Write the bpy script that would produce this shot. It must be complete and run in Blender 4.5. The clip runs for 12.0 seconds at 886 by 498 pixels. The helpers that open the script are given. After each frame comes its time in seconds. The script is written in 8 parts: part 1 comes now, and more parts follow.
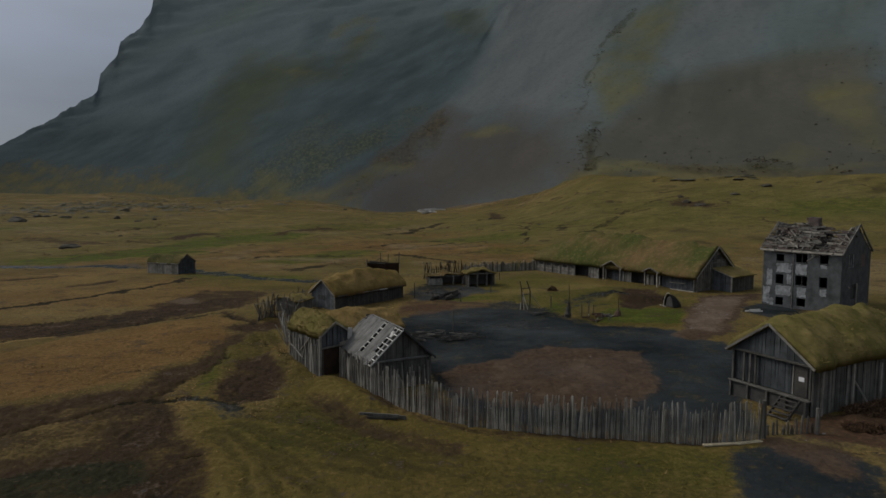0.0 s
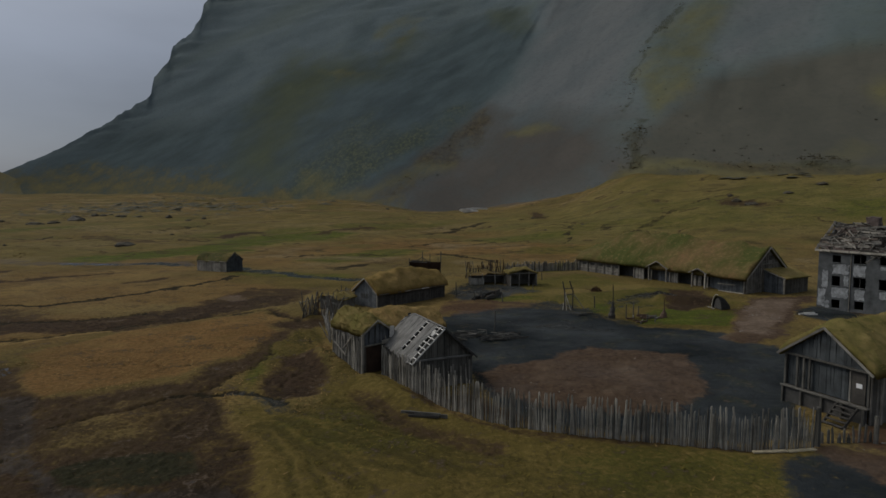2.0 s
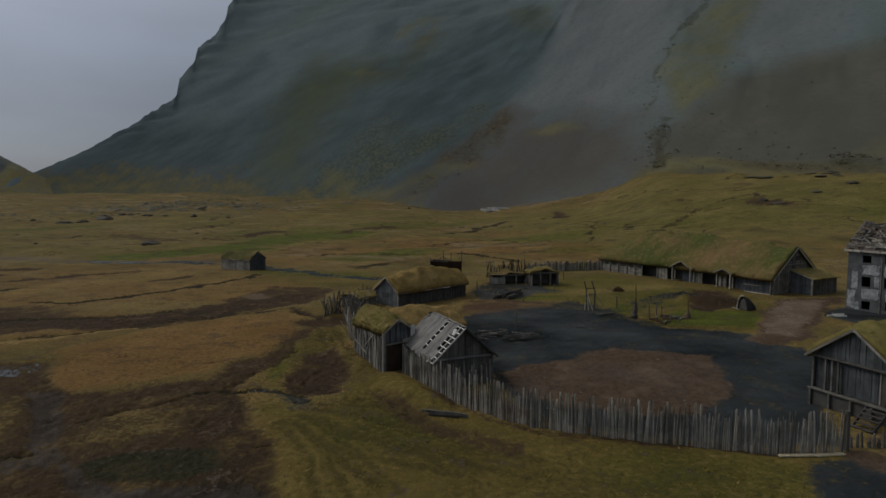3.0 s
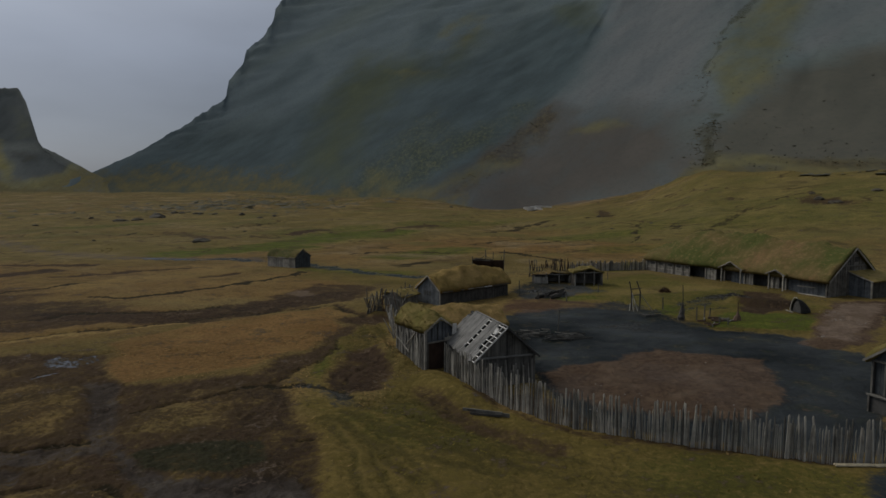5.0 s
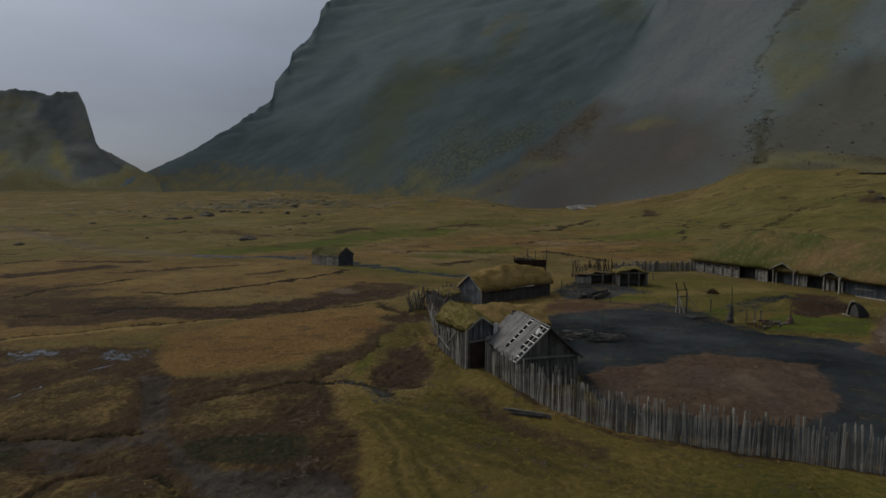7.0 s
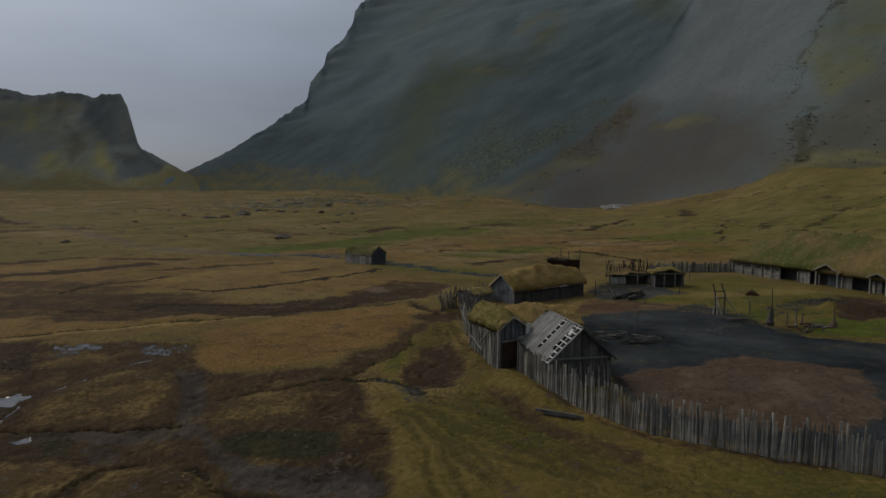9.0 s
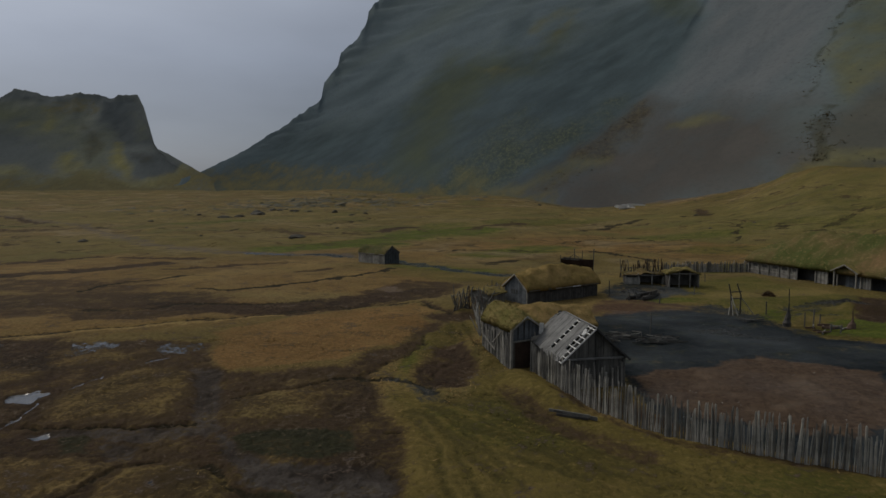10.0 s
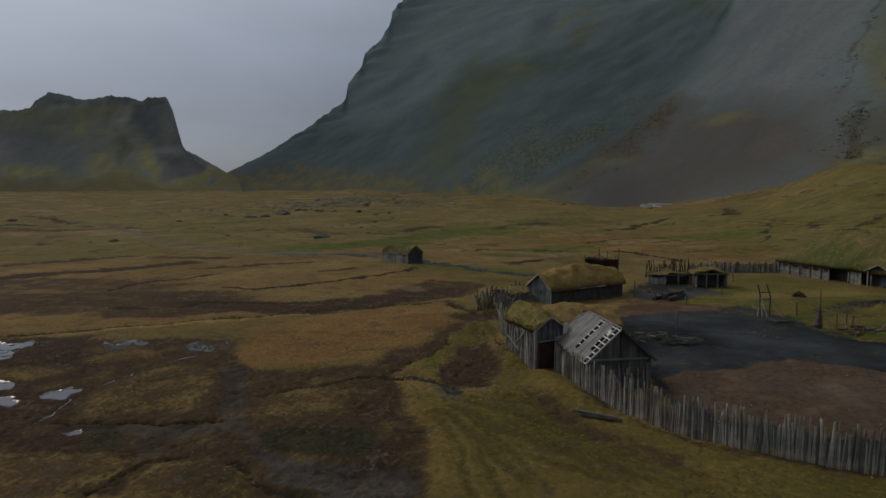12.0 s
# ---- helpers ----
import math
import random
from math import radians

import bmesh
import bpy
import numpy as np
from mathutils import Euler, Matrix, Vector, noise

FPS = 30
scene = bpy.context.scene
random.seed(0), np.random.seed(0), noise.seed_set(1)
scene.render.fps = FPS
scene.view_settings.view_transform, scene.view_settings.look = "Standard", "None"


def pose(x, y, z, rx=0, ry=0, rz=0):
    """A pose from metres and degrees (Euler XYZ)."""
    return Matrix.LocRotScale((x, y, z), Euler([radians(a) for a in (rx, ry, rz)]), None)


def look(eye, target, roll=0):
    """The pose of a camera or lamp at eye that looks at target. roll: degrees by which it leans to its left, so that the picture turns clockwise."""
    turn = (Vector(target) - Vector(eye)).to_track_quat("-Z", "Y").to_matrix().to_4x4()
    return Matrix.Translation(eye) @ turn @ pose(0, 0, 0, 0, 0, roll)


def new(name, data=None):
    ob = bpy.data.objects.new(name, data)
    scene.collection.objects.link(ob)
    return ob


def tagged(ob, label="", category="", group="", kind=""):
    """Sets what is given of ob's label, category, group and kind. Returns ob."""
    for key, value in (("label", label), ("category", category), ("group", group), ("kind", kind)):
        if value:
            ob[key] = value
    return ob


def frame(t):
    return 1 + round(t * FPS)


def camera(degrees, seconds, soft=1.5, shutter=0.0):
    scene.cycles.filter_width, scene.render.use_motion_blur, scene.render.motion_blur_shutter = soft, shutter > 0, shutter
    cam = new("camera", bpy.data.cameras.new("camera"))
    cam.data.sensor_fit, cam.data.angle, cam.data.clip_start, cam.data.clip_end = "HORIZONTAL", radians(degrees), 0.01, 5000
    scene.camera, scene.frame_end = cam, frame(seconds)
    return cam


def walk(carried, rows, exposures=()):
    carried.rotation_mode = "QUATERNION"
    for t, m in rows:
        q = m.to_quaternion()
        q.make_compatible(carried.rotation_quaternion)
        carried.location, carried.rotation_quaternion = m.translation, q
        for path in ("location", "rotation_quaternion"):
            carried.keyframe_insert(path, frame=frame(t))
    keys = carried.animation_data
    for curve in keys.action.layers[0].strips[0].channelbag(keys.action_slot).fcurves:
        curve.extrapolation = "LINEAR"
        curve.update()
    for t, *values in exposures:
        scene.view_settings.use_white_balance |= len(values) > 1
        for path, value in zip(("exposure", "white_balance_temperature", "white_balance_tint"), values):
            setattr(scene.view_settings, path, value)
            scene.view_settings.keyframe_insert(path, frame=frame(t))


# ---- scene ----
EYE = (0.0, 0.0, 14.0)
cam = camera(71.6, 12.0)
# seconds, then the turn of a camera that hovers in one place
TURNS = [
    (0.0, 84.998, 0.0, -0.0),
    (0.5, 84.986, 0.041, 0.988),
    (1.0, 84.966, 0.059, 1.966),
    (1.5, 84.962, 0.097, 2.94),
    (2.0, 84.939, 0.11, 3.9),
    (2.5, 84.911, 0.117, 4.883),
    (3.0, 84.877, 0.139, 5.866),
    (5.0, 84.768, 0.182, 9.809),
    (5.5, 84.752, 0.165, 10.788),
    (6.0, 84.737, 0.168, 11.752),
    (6.5, 84.708, 0.183, 12.732),
    (7.0, 84.687, 0.21, 13.706),
    (9.0, 84.631, 0.222, 16.729),
    (9.5, 84.609, 0.252, 17.357),
    (10.0, 84.603, 0.253, 17.953),
    (10.5, 84.603, 0.289, 18.437),
    (11.0, 84.59, 0.305, 18.972),
    (11.5, 84.589, 0.372, 19.547),
    (12.0, 84.582, 0.44, 20.129),
]
walk(cam, [(t, pose(*EYE, rx, ry, rz)) for t, rx, ry, rz in TURNS])

# ---- world, sun, exposure ----
SUN_AZ, SUN_EL = -75.0, 42.0          # bearing from +y towards +x, height
world = bpy.data.worlds.new("overcast_sky")
scene.world = world
world.use_nodes = True
wt = world.node_tree
wt.nodes.clear()
w_out = wt.nodes.new("ShaderNodeOutputWorld")
w_bg = wt.nodes.new("ShaderNodeBackground")
w_sky = wt.nodes.new("ShaderNodeTexSky")
w_sky.sky_type = 'NISHITA'
w_sky.sun_disc = False
w_sky.sun_elevation = radians(SUN_EL)
w_sky.sun_rotation = radians(SUN_AZ)
w_sky.air_density, w_sky.dust_density, w_sky.ozone_density = 1.0, 2.0, 1.5
w_hsv = wt.nodes.new("ShaderNodeHueSaturation")
w_hsv.inputs["Saturation"].default_value = 0.28
w_tc = wt.nodes.new("ShaderNodeTexCoord")
w_map = wt.nodes.new("ShaderNodeMapping")
w_map.inputs["Scale"].default_value = (1.6, 1.6, 5.0)
w_noise = wt.nodes.new("ShaderNodeTexNoise")
w_noise.inputs["Scale"].default_value = 2.2
w_noise.inputs["Detail"].default_value = 5.0
w_ramp = wt.nodes.new("ShaderNodeMapRange")
w_ramp.inputs["From Min"].default_value = 0.3
w_ramp.inputs["From Max"].default_value = 0.7
w_ramp.inputs["To Min"].default_value = 0.93
w_ramp.inputs["To Max"].default_value = 1.06
w_mul = wt.nodes.new("ShaderNodeMix")
w_mul.data_type, w_mul.blend_type = 'RGBA', 'MULTIPLY'
w_mul.inputs[0].default_value = 1.0
wt.links.new(w_sky.outputs[0], w_hsv.inputs["Color"])
wt.links.new(w_tc.outputs["Generated"], w_map.inputs["Vector"])
wt.links.new(w_map.outputs[0], w_noise.inputs["Vector"])
wt.links.new(w_noise.outputs[0], w_ramp.inputs["Value"])
wt.links.new(w_hsv.outputs[0], w_mul.inputs[6])
wt.links.new(w_ramp.outputs[0], w_mul.inputs[7])
# an overcast sky grows brighter from the horizon up
w_sep = wt.nodes.new("ShaderNodeSeparateXYZ")
w_up = wt.nodes.new("ShaderNodeMapRange")
w_up.interpolation_type = 'SMOOTHSTEP'
for key, v in (("From Min", 0.1), ("From Max", 0.72), ("To Min", 0.5), ("To Max", 1.7)):
    w_up.inputs[key].default_value = v
w_tint = wt.nodes.new("ShaderNodeMix")
w_tint.data_type, w_tint.blend_type = 'RGBA', 'MULTIPLY'
w_tint.inputs[0].default_value = 1.0
wt.links.new(w_tc.outputs["Generated"], w_sep.inputs[0])
wt.links.new(w_sep.outputs["Z"], w_up.inputs["Value"])
wt.links.new(w_mul.outputs[2], w_tint.inputs[6])
wt.links.new(w_up.outputs[0], w_tint.inputs[7])
w_cool = wt.nodes.new("ShaderNodeMix")
w_cool.data_type, w_cool.blend_type = 'RGBA', 'MULTIPLY'
w_cool.inputs[0].default_value = 1.0
w_hue = wt.nodes.new("ShaderNodeMix")
w_hue.data_type = 'RGBA'
w_hue.inputs[6].default_value = (0.885, 0.96, 1.115, 1.0)
w_hue.inputs[7].default_value = (0.965, 0.98, 0.97, 1.0)
w_rise = wt.nodes.new("ShaderNodeMapRange")
for key, v in (("From Min", 0.2), ("From Max", 0.6)):
    w_rise.inputs[key].default_value = v
wt.links.new(w_sep.outputs["Z"], w_rise.inputs["Value"])
wt.links.new(w_rise.outputs[0], w_hue.inputs[0])
wt.links.new(w_hue.outputs[2], w_cool.inputs[7])
wt.links.new(w_tint.outputs[2], w_cool.inputs[6])
wt.links.new(w_cool.outputs[2], w_bg.inputs["Color"])
w_bg.inputs["Strength"].default_value = 0.115
wt.links.new(w_bg.outputs[0], w_out.inputs["Surface"])

sun = new("sun", bpy.data.lights.new("sun", 'SUN'))
sun.data.energy = 1.05
sun.data.angle = radians(18)
sun.data.color = (1.0, 0.89, 0.74)
sun.matrix_world = look((200 * math.sin(radians(SUN_AZ)), 200 * math.cos(radians(SUN_AZ)),
                         200 * math.tan(radians(SUN_EL))), (0, 0, 0))
scene.view_settings.exposure = -0.58

# ---- materials ----
def node_mat(name, rough=0.9, spec=0.3):
    m = bpy.data.materials.new(name)
    m.use_nodes = True
    nt = m.node_tree
    b = nt.nodes["Principled BSDF"]
    b.inputs["Roughness"].default_value = rough
    b.inputs["Specular IOR Level"].default_value = spec
    return m, nt, b


def n_noise(nt, scale, detail=4.0, vec=None, rough=0.6):
    n = nt.nodes.new("ShaderNodeTexNoise")
    n.inputs["Scale"].default_value = scale
    n.inputs["Detail"].default_value = detail
    n.inputs["Roughness"].default_value = rough
    if vec is not None:
        nt.links.new(vec, n.inputs["Vector"])
    return n.outputs[0]


def n_range(nt, value, a, b, c=0.0, d=1.0):
    n = nt.nodes.new("ShaderNodeMapRange")
    for key, v in (("From Min", a), ("From Max", b), ("To Min", c), ("To Max", d)):
        n.inputs[key].default_value = v
    nt.links.new(value, n.inputs["Value"])
    return n.outputs[0]


def n_mix(nt, fac, a, b, blend='MIX'):
    n = nt.nodes.new("ShaderNodeMix")
    n.data_type, n.blend_type = 'RGBA', blend
    for key, v in ((0, fac), (6, a), (7, b)):
        if isinstance(v, (int, float)):
            n.inputs[key].default_value = v
        elif isinstance(v, tuple):
            n.inputs[key].default_value = (*v, 1.0)
        else:
            nt.links.new(v, n.inputs[key])
    return n.outputs[2]


def n_math(nt, op, a, b=0.0):
    n = nt.nodes.new("ShaderNodeMath")
    n.operation = op
    n.use_clamp = op in ("ADD", "SUBTRACT")
    for key, v in ((0, a), (1, b)):
        if isinstance(v, (int, float)):
            n.inputs[key].default_value = v
        else:
            nt.links.new(v, n.inputs[key])
    return n.outputs[0]


def n_bump(nt, b, height, strength, distance):
    n = nt.nodes.new("ShaderNodeBump")
    n.inputs["Strength"].default_value = strength
    n.inputs["Distance"].default_value = distance
    nt.links.new(height, n.inputs["Height"])
    nt.links.new(n.outputs[0], b.inputs["Normal"])


def n_world(nt, scale=(1, 1, 1)):
    g = nt.nodes.new("ShaderNodeNewGeometry")
    mp = nt.nodes.new("ShaderNodeMapping")
    mp.inputs["Scale"].default_value = scale
    nt.links.new(g.outputs["Position"], mp.inputs["Vector"])
    return mp.outputs[0]


def n_attr(nt, name):
    n = nt.nodes.new("ShaderNodeAttribute")
    n.attribute_name = name
    return n.outputs["Fac"]


def wood(name, dark, light, rough=0.85, along="z"):
    """Weathered boards: long grain, blotches, a shade of its own for each board."""
    m, nt, b = node_mat(name, rough)
    st = {"z": (1, 1, 0.06), "y": (1, 0.06, 1), "x": (0.06, 1, 1)}[along]
    grain = n_noise(nt, 22.0, 6.0, n_world(nt, st))
    blot = n_noise(nt, 1.3, 4.0, n_world(nt))
    info = nt.nodes.new("ShaderNodeObjectInfo")
    k = n_math(nt, 'ADD', n_range(nt, grain, 0.3, 0.72, 0.0, 0.45), n_range(nt, info.outputs["Random"], 0, 1, 0.0, 0.62))
    c = n_mix(nt, k, dark, light)
    c = n_mix(nt, n_range(nt, blot, 0.42, 0.66, 0.0, 0.55), c, tuple(v * 0.42 for v in dark))
    nt.links.new(c, b.inputs["Base Color"])
    n_bump(nt, b, grain, 0.5, 0.02)
    return m


def plain(name, col, var=0.3, scale=6.0, rough=0.85):
    m, nt, b = node_mat(name, rough)
    n1 = n_noise(nt, scale, 6.0, n_world(nt))
    c = n_mix(nt, n_range(nt, n1, 0.3, 0.7), tuple(v * (1 - var) for v in col), tuple(v * (1 + var) for v in col))
    nt.links.new(c, b.inputs["Base Color"])
    n_bump(nt, b, n1, 0.35, 0.03)
    return m


WOOD_GREY = wood("weathered_grey_wood", (0.098, 0.092, 0.080), (0.290, 0.276, 0.242))
WOOD_PALE = wood("bleached_wood", (0.162, 0.153, 0.131), (0.42, 0.395, 0.338))
WOOD_DARK = wood("dark_tarred_wood", (0.056, 0.055, 0.048), (0.145, 0.139, 0.122))
WOOD_TAR = wood("tarred_black_boards", (0.034, 0.032, 0.028), (0.082, 0.075, 0.066))
WOOD_SLATE = wood("slate_grey_boards", (0.034, 0.040, 0.043), (0.088, 0.098, 0.102))
WOOD_BLUE = wood("blue_grey_boards", (0.055, 0.062, 0.068), (0.140, 0.153, 0.164))
PLANK_ROOF = wood("silvered_roof_boards", (0.118, 0.116, 0.108), (0.212, 0.208, 0.196), along="x")
BEAM = wood("grey_beam", (0.06, 0.06, 0.058), (0.20, 0.195, 0.18), along="x")
DOOR_BROWN = wood("brown_door_boards", (0.030, 0.018, 0.012), (0.070, 0.042, 0.028))
# dark boards, also used as backing for the shade in gaps and openings
WALL_DARK = plain("dark_boards_and_shade", (0.054, 0.053, 0.050), 0.3, 3.0)
WHITE_SIGN = plain("white_notice", (0.75, 0.76, 0.76), 0.05, 3.0, 0.5)
STONE = plain("lava_stone", (0.054, 0.047, 0.033), 0.5, 1.2)
MOSSY_STONE = plain("mossy_lava_stone", (0.066, 0.062, 0.036), 0.5, 0.8)
PALE_STONE = plain("pale_stone", (0.17, 0.16, 0.145), 0.4, 5.0)
BRUSH = plain("dead_brush", (0.10, 0.065, 0.045), 0.5, 9.0)


def turf_material(name, green, gold, patch=0.5, moss=0.55):
    m, nt, b = node_mat(name, 1.0, 0.05)
    info = nt.nodes.new("ShaderNodeObjectInfo")
    n1 = n_math(nt, 'ADD', n_noise(nt, patch, 6.0, n_world(nt)), n_range(nt, info.outputs["Random"], 0, 1, -0.12, 0.12))
    n2 = n_noise(nt, 5.0, 8.0, n_world(nt, (1, 1, 0.4)), 0.7)
    c = n_mix(nt, n_range(nt, n1, 0.36, 0.66), green, gold)
    c = n_mix(nt, n_range(nt, n2, 0.46, 0.8, 0.0, 0.4), c, (0.085, 0.070, 0.028))
    n3 = n_noise(nt, 1.7, 5.0, n_world(nt), 0.65)
    c = n_mix(nt, n_range(nt, n3, 0.50, 0.64, 0.0, moss), c, (0.092, 0.086, 0.026))
    c = n_mix(nt, n_range(nt, n3, 0.46, 0.34, 0.0, 0.4), c, (0.250, 0.180, 0.078))
    nt.links.new(c, b.inputs["Base Color"])
    n_bump(nt, b, n2, 0.45, 0.1)
    return m


def blade_material(name, a, bcol):
    m, nt, b = node_mat(name, 1.0, 0.05)
    g = nt.nodes.new("ShaderNodeNewGeometry")
    c = n_mix(nt, g.outputs["Random Per Island"], a, bcol)
    nt.links.new(c, b.inputs["Base Color"])
    return m


TURF = turf_material("turf_grass", (0.128, 0.112, 0.036), (0.225, 0.172, 0.070))
TURF_GOLD = turf_material("golden_turf_grass", (0.196, 0.134, 0.046), (0.305, 0.205, 0.082), 0.42, 0.35)
TURF_MOSS = turf_material("mossy_turf_grass", (0.074, 0.076, 0.034), (0.146, 0.112, 0.048), 0.22, 0.7)
TURF_BROWN = turf_material("brown_turf_grass", (0.070, 0.054, 0.026), (0.150, 0.102, 0.048), 0.4, 0.3)
TURF_HALL = turf_material("old_overgrown_turf", (0.066, 0.078, 0.024), (0.176, 0.112, 0.056), 0.16, 0.6)
BLADES = blade_material("dry_grass_blades", (0.14, 0.122, 0.038), (0.27, 0.2, 0.076))


def ground_material():
    m, nt, b = node_mat("ground_cover", 0.95, 0.06)
    wv = n_world(nt, (1, 1, 0.2))
    big = n_noise(nt, 0.022, 5.0, wv)
    streak = n_noise(nt, 1.0, 6.0, n_world(nt, (0.035, 0.055, 0.05)), 0.62)
    mid = n_noise(nt, 0.30, 7.0, wv, 0.68)
    clump = n_noise(nt, 0.09, 6.0, wv, 0.6)
    fine = n_noise(nt, 2.4, 8.0, wv, 0.75)
    edge = n_math(nt, 'ADD', n_math(nt, 'MULTIPLY', mid, 0.6), n_math(nt, 'MULTIPLY', fine, 0.4))

    def worn(key, lo, hi, ragged=1.0):
        """A cover whose rim frays along the grain of the ground."""
        own = n_range(nt, n_attr(nt, key), 0.0, 1.0, -0.12, 0.78) if key == "mud" else n_attr(nt, key)
        v = n_math(nt, 'ADD', own, n_range(nt, edge, 0.3, 0.7, -0.5 * ragged, 0.5 * ragged))
        v.node.use_clamp = False
        return n_range(nt, v, lo, hi)

    a_green, a_tan, a_scree = worn("green", 0.1, 0.95, 1.0), worn("tan", 0.1, 1.0, 1.0), worn("scree", 0.25, 0.85, 1.5)
    a_mud, a_dark = worn("mud", 0.22, 0.70, 1.05), worn("dark", 0.25, 0.75, 1.1)
    a_earth, a_wet = worn("earth", 0.25, 0.75, 1.3), worn("wet", 0.5, 0.68, 1.5)
    a_rock = worn("rock", 0.2, 0.9, 0.9)
    a_pool, a_bog = worn("pool", 0.45, 0.6, 0.5), worn("bog", 0.25, 0.8, 1.2)
    a_straw, a_ditch = worn("straw", 0.25, 0.9, 0.9), worn("ditch", 0.4, 0.8, 1.1)
    # dry grass: olive to straw, in drifts and long streaks
    c = n_mix(nt, n_range(nt, big, 0.36, 0.64), (0.134, 0.106, 0.035), (0.176, 0.120, 0.046))
    c = n_mix(nt, n_range(nt, streak, 0.44, 0.60, 0.0, 0.5), c, (0.080, 0.060, 0.020))
    c = n_mix(nt, n_range(nt, n_noise(nt, 1.0, 6.0, n_world(nt, (0.026, 0.034, 0.02)), 0.62), 0.50, 0.60, 0.0, 0.7), c, (0.185, 0.140, 0.060))
    c = n_mix(nt, a_tan, c, n_mix(nt, n_range(nt, clump, 0.4, 0.6), (0.156, 0.086, 0.031), (0.212, 0.123, 0.046)))
    c = n_mix(nt, n_range(nt, clump, 0.54, 0.66, 0.0, 0.55), c, (0.216, 0.146, 0.052))
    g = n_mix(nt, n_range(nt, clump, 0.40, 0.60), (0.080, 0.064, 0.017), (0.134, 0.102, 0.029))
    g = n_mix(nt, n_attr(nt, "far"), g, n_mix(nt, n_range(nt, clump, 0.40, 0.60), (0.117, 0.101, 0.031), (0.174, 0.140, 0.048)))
    c = n_mix(nt, a_green, c, g)
    lush = n_mix(nt, n_range(nt, mid, 0.38, 0.62), (0.086, 0.110, 0.016), (0.052, 0.066, 0.012))
    c = n_mix(nt, worn("lush", 0.2, 0.9, 1.1), c, lush)
    # the open plain: mossy and bleached hummocks, lightened to stand for haze, parted by winding washed-out banks
    far = n_attr(nt, "far")
    hum = n_noise(nt, 0.034, 6.0, wv, 0.58)
    c = n_mix(nt, n_math(nt, 'MULTIPLY', far, n_range(nt, hum, 0.53, 0.60, 0.0, 0.6)), c, (0.098, 0.096, 0.030))
    c = n_mix(nt, n_math(nt, 'MULTIPLY', n_math(nt, 'MULTIPLY', far, n_range(nt, a_green, 0.0, 0.6, 1.0, 0.2)), n_range(nt, hum, 0.45, 0.39, 0.0, 0.65)), c, (0.215, 0.165, 0.092))
    wind = n_math(nt, 'ABSOLUTE', n_math(nt, 'ADD', n_noise(nt, 0.021, 5.0, wv, 0.55), -0.5))
    wind.node.inputs[0].links[0].from_node.use_clamp = False
    bank = n_math(nt, 'MULTIPLY', n_range(nt, wind, 0.003, 0.011, 1.0, 0.0), n_range(nt, clump, 0.46, 0.54, 0.0, 0.9))
    c = n_mix(nt, n_math(nt, 'MULTIPLY', far, bank), c, (0.052, 0.036, 0.019))
    knoll = n_math(nt, 'MULTIPLY', n_range(nt, n_noise(nt, 0.085, 5.0, wv, 0.55), 0.56, 0.66, 0.0, 0.75), n_range(nt, big, 0.42, 0.58))
    c = n_mix(nt, n_math(nt, 'MULTIPLY', far, knoll), c, (0.056, 0.046, 0.020))
    c = n_mix(nt, n_math(nt, 'MULTIPLY', a_straw, 0.8), c, (0.265, 0.188, 0.072))
    c = n_mix(nt, n_math(nt, 'MULTIPLY', n_range(nt, a_green, 0.0, 1.0, 1.0, 0.35), n_range(nt, mid, 0.50, 0.66, 0.0, 0.62)), c, (0.061, 0.044, 0.017))
    c = n_mix(nt, n_range(nt, fine, 0.46, 0.66, 0.0, 0.58), c, (0.046, 0.035, 0.015))
    c = n_mix(nt, n_range(nt, fine, 0.44, 0.29, 0.0, 0.5), c, (0.265, 0.186, 0.074))
    c = n_mix(nt, a_rock, c, n_mix(nt, n_range(nt, mid, 0.36, 0.64), (0.056, 0.066, 0.050), (0.093, 0.086, 0.041)))
    sc = n_mix(nt, n_range(nt, fine, 0.38, 0.62), (0.060, 0.050, 0.042), (0.120, 0.098, 0.078))
    mud = n_mix(nt, n_range(nt, fine, 0.38, 0.64), (0.021, 0.0145, 0.0098), (0.064, 0.0415, 0.0255))
    mud = n_mix(nt, n_range(nt, mid, 0.52, 0.64, 0.0, 0.6), mud, (0.088, 0.058, 0.027))
    mud = n_mix(nt, n_range(nt, clump, 0.48, 0.62, 0.0, 0.6), mud, (0.022, 0.017, 0.012))
    ring = worn("mud", -0.05, 0.6, 0.8)
    c = n_mix(nt, n_math(nt, 'MULTIPLY', ring, 0.55), c, n_mix(nt, n_range(nt, fine, 0.4, 0.62), (0.063, 0.040, 0.020), (0.125, 0.078, 0.036)))
    # ruts: the soft shade in them is put into the colour
    c = n_mix(nt, n_math(nt, 'MULTIPLY', worn("rut", 0.15, 0.85, 0.5), 0.55), c, (0.040, 0.036, 0.012))
    c = n_mix(nt, a_mud, c, mud)
    hm = n_mix(nt, n_range(nt, clump, 0.40, 0.60), (0.056, 0.039, 0.018), (0.112, 0.074, 0.030))
    hm = n_mix(nt, n_range(nt, mid, 0.44, 0.62, 0.0, 0.55), hm, (0.038, 0.027, 0.015))
    hm = n_mix(nt, n_range(nt, fine, 0.46, 0.64, 0.0, 0.6), hm, (0.040, 0.031, 0.016))
    hm = n_mix(nt, n_range(nt, fine, 0.42, 0.30, 0.0, 0.35), hm, (0.190, 0.130, 0.052))
    c = n_mix(nt, worn("hum", 0.2, 1.0, 2.0), c, hm)
    bg = n_mix(nt, n_range(nt, fine, 0.36, 0.62), (0.024, 0.020, 0.017), (0.082, 0.069, 0.057))
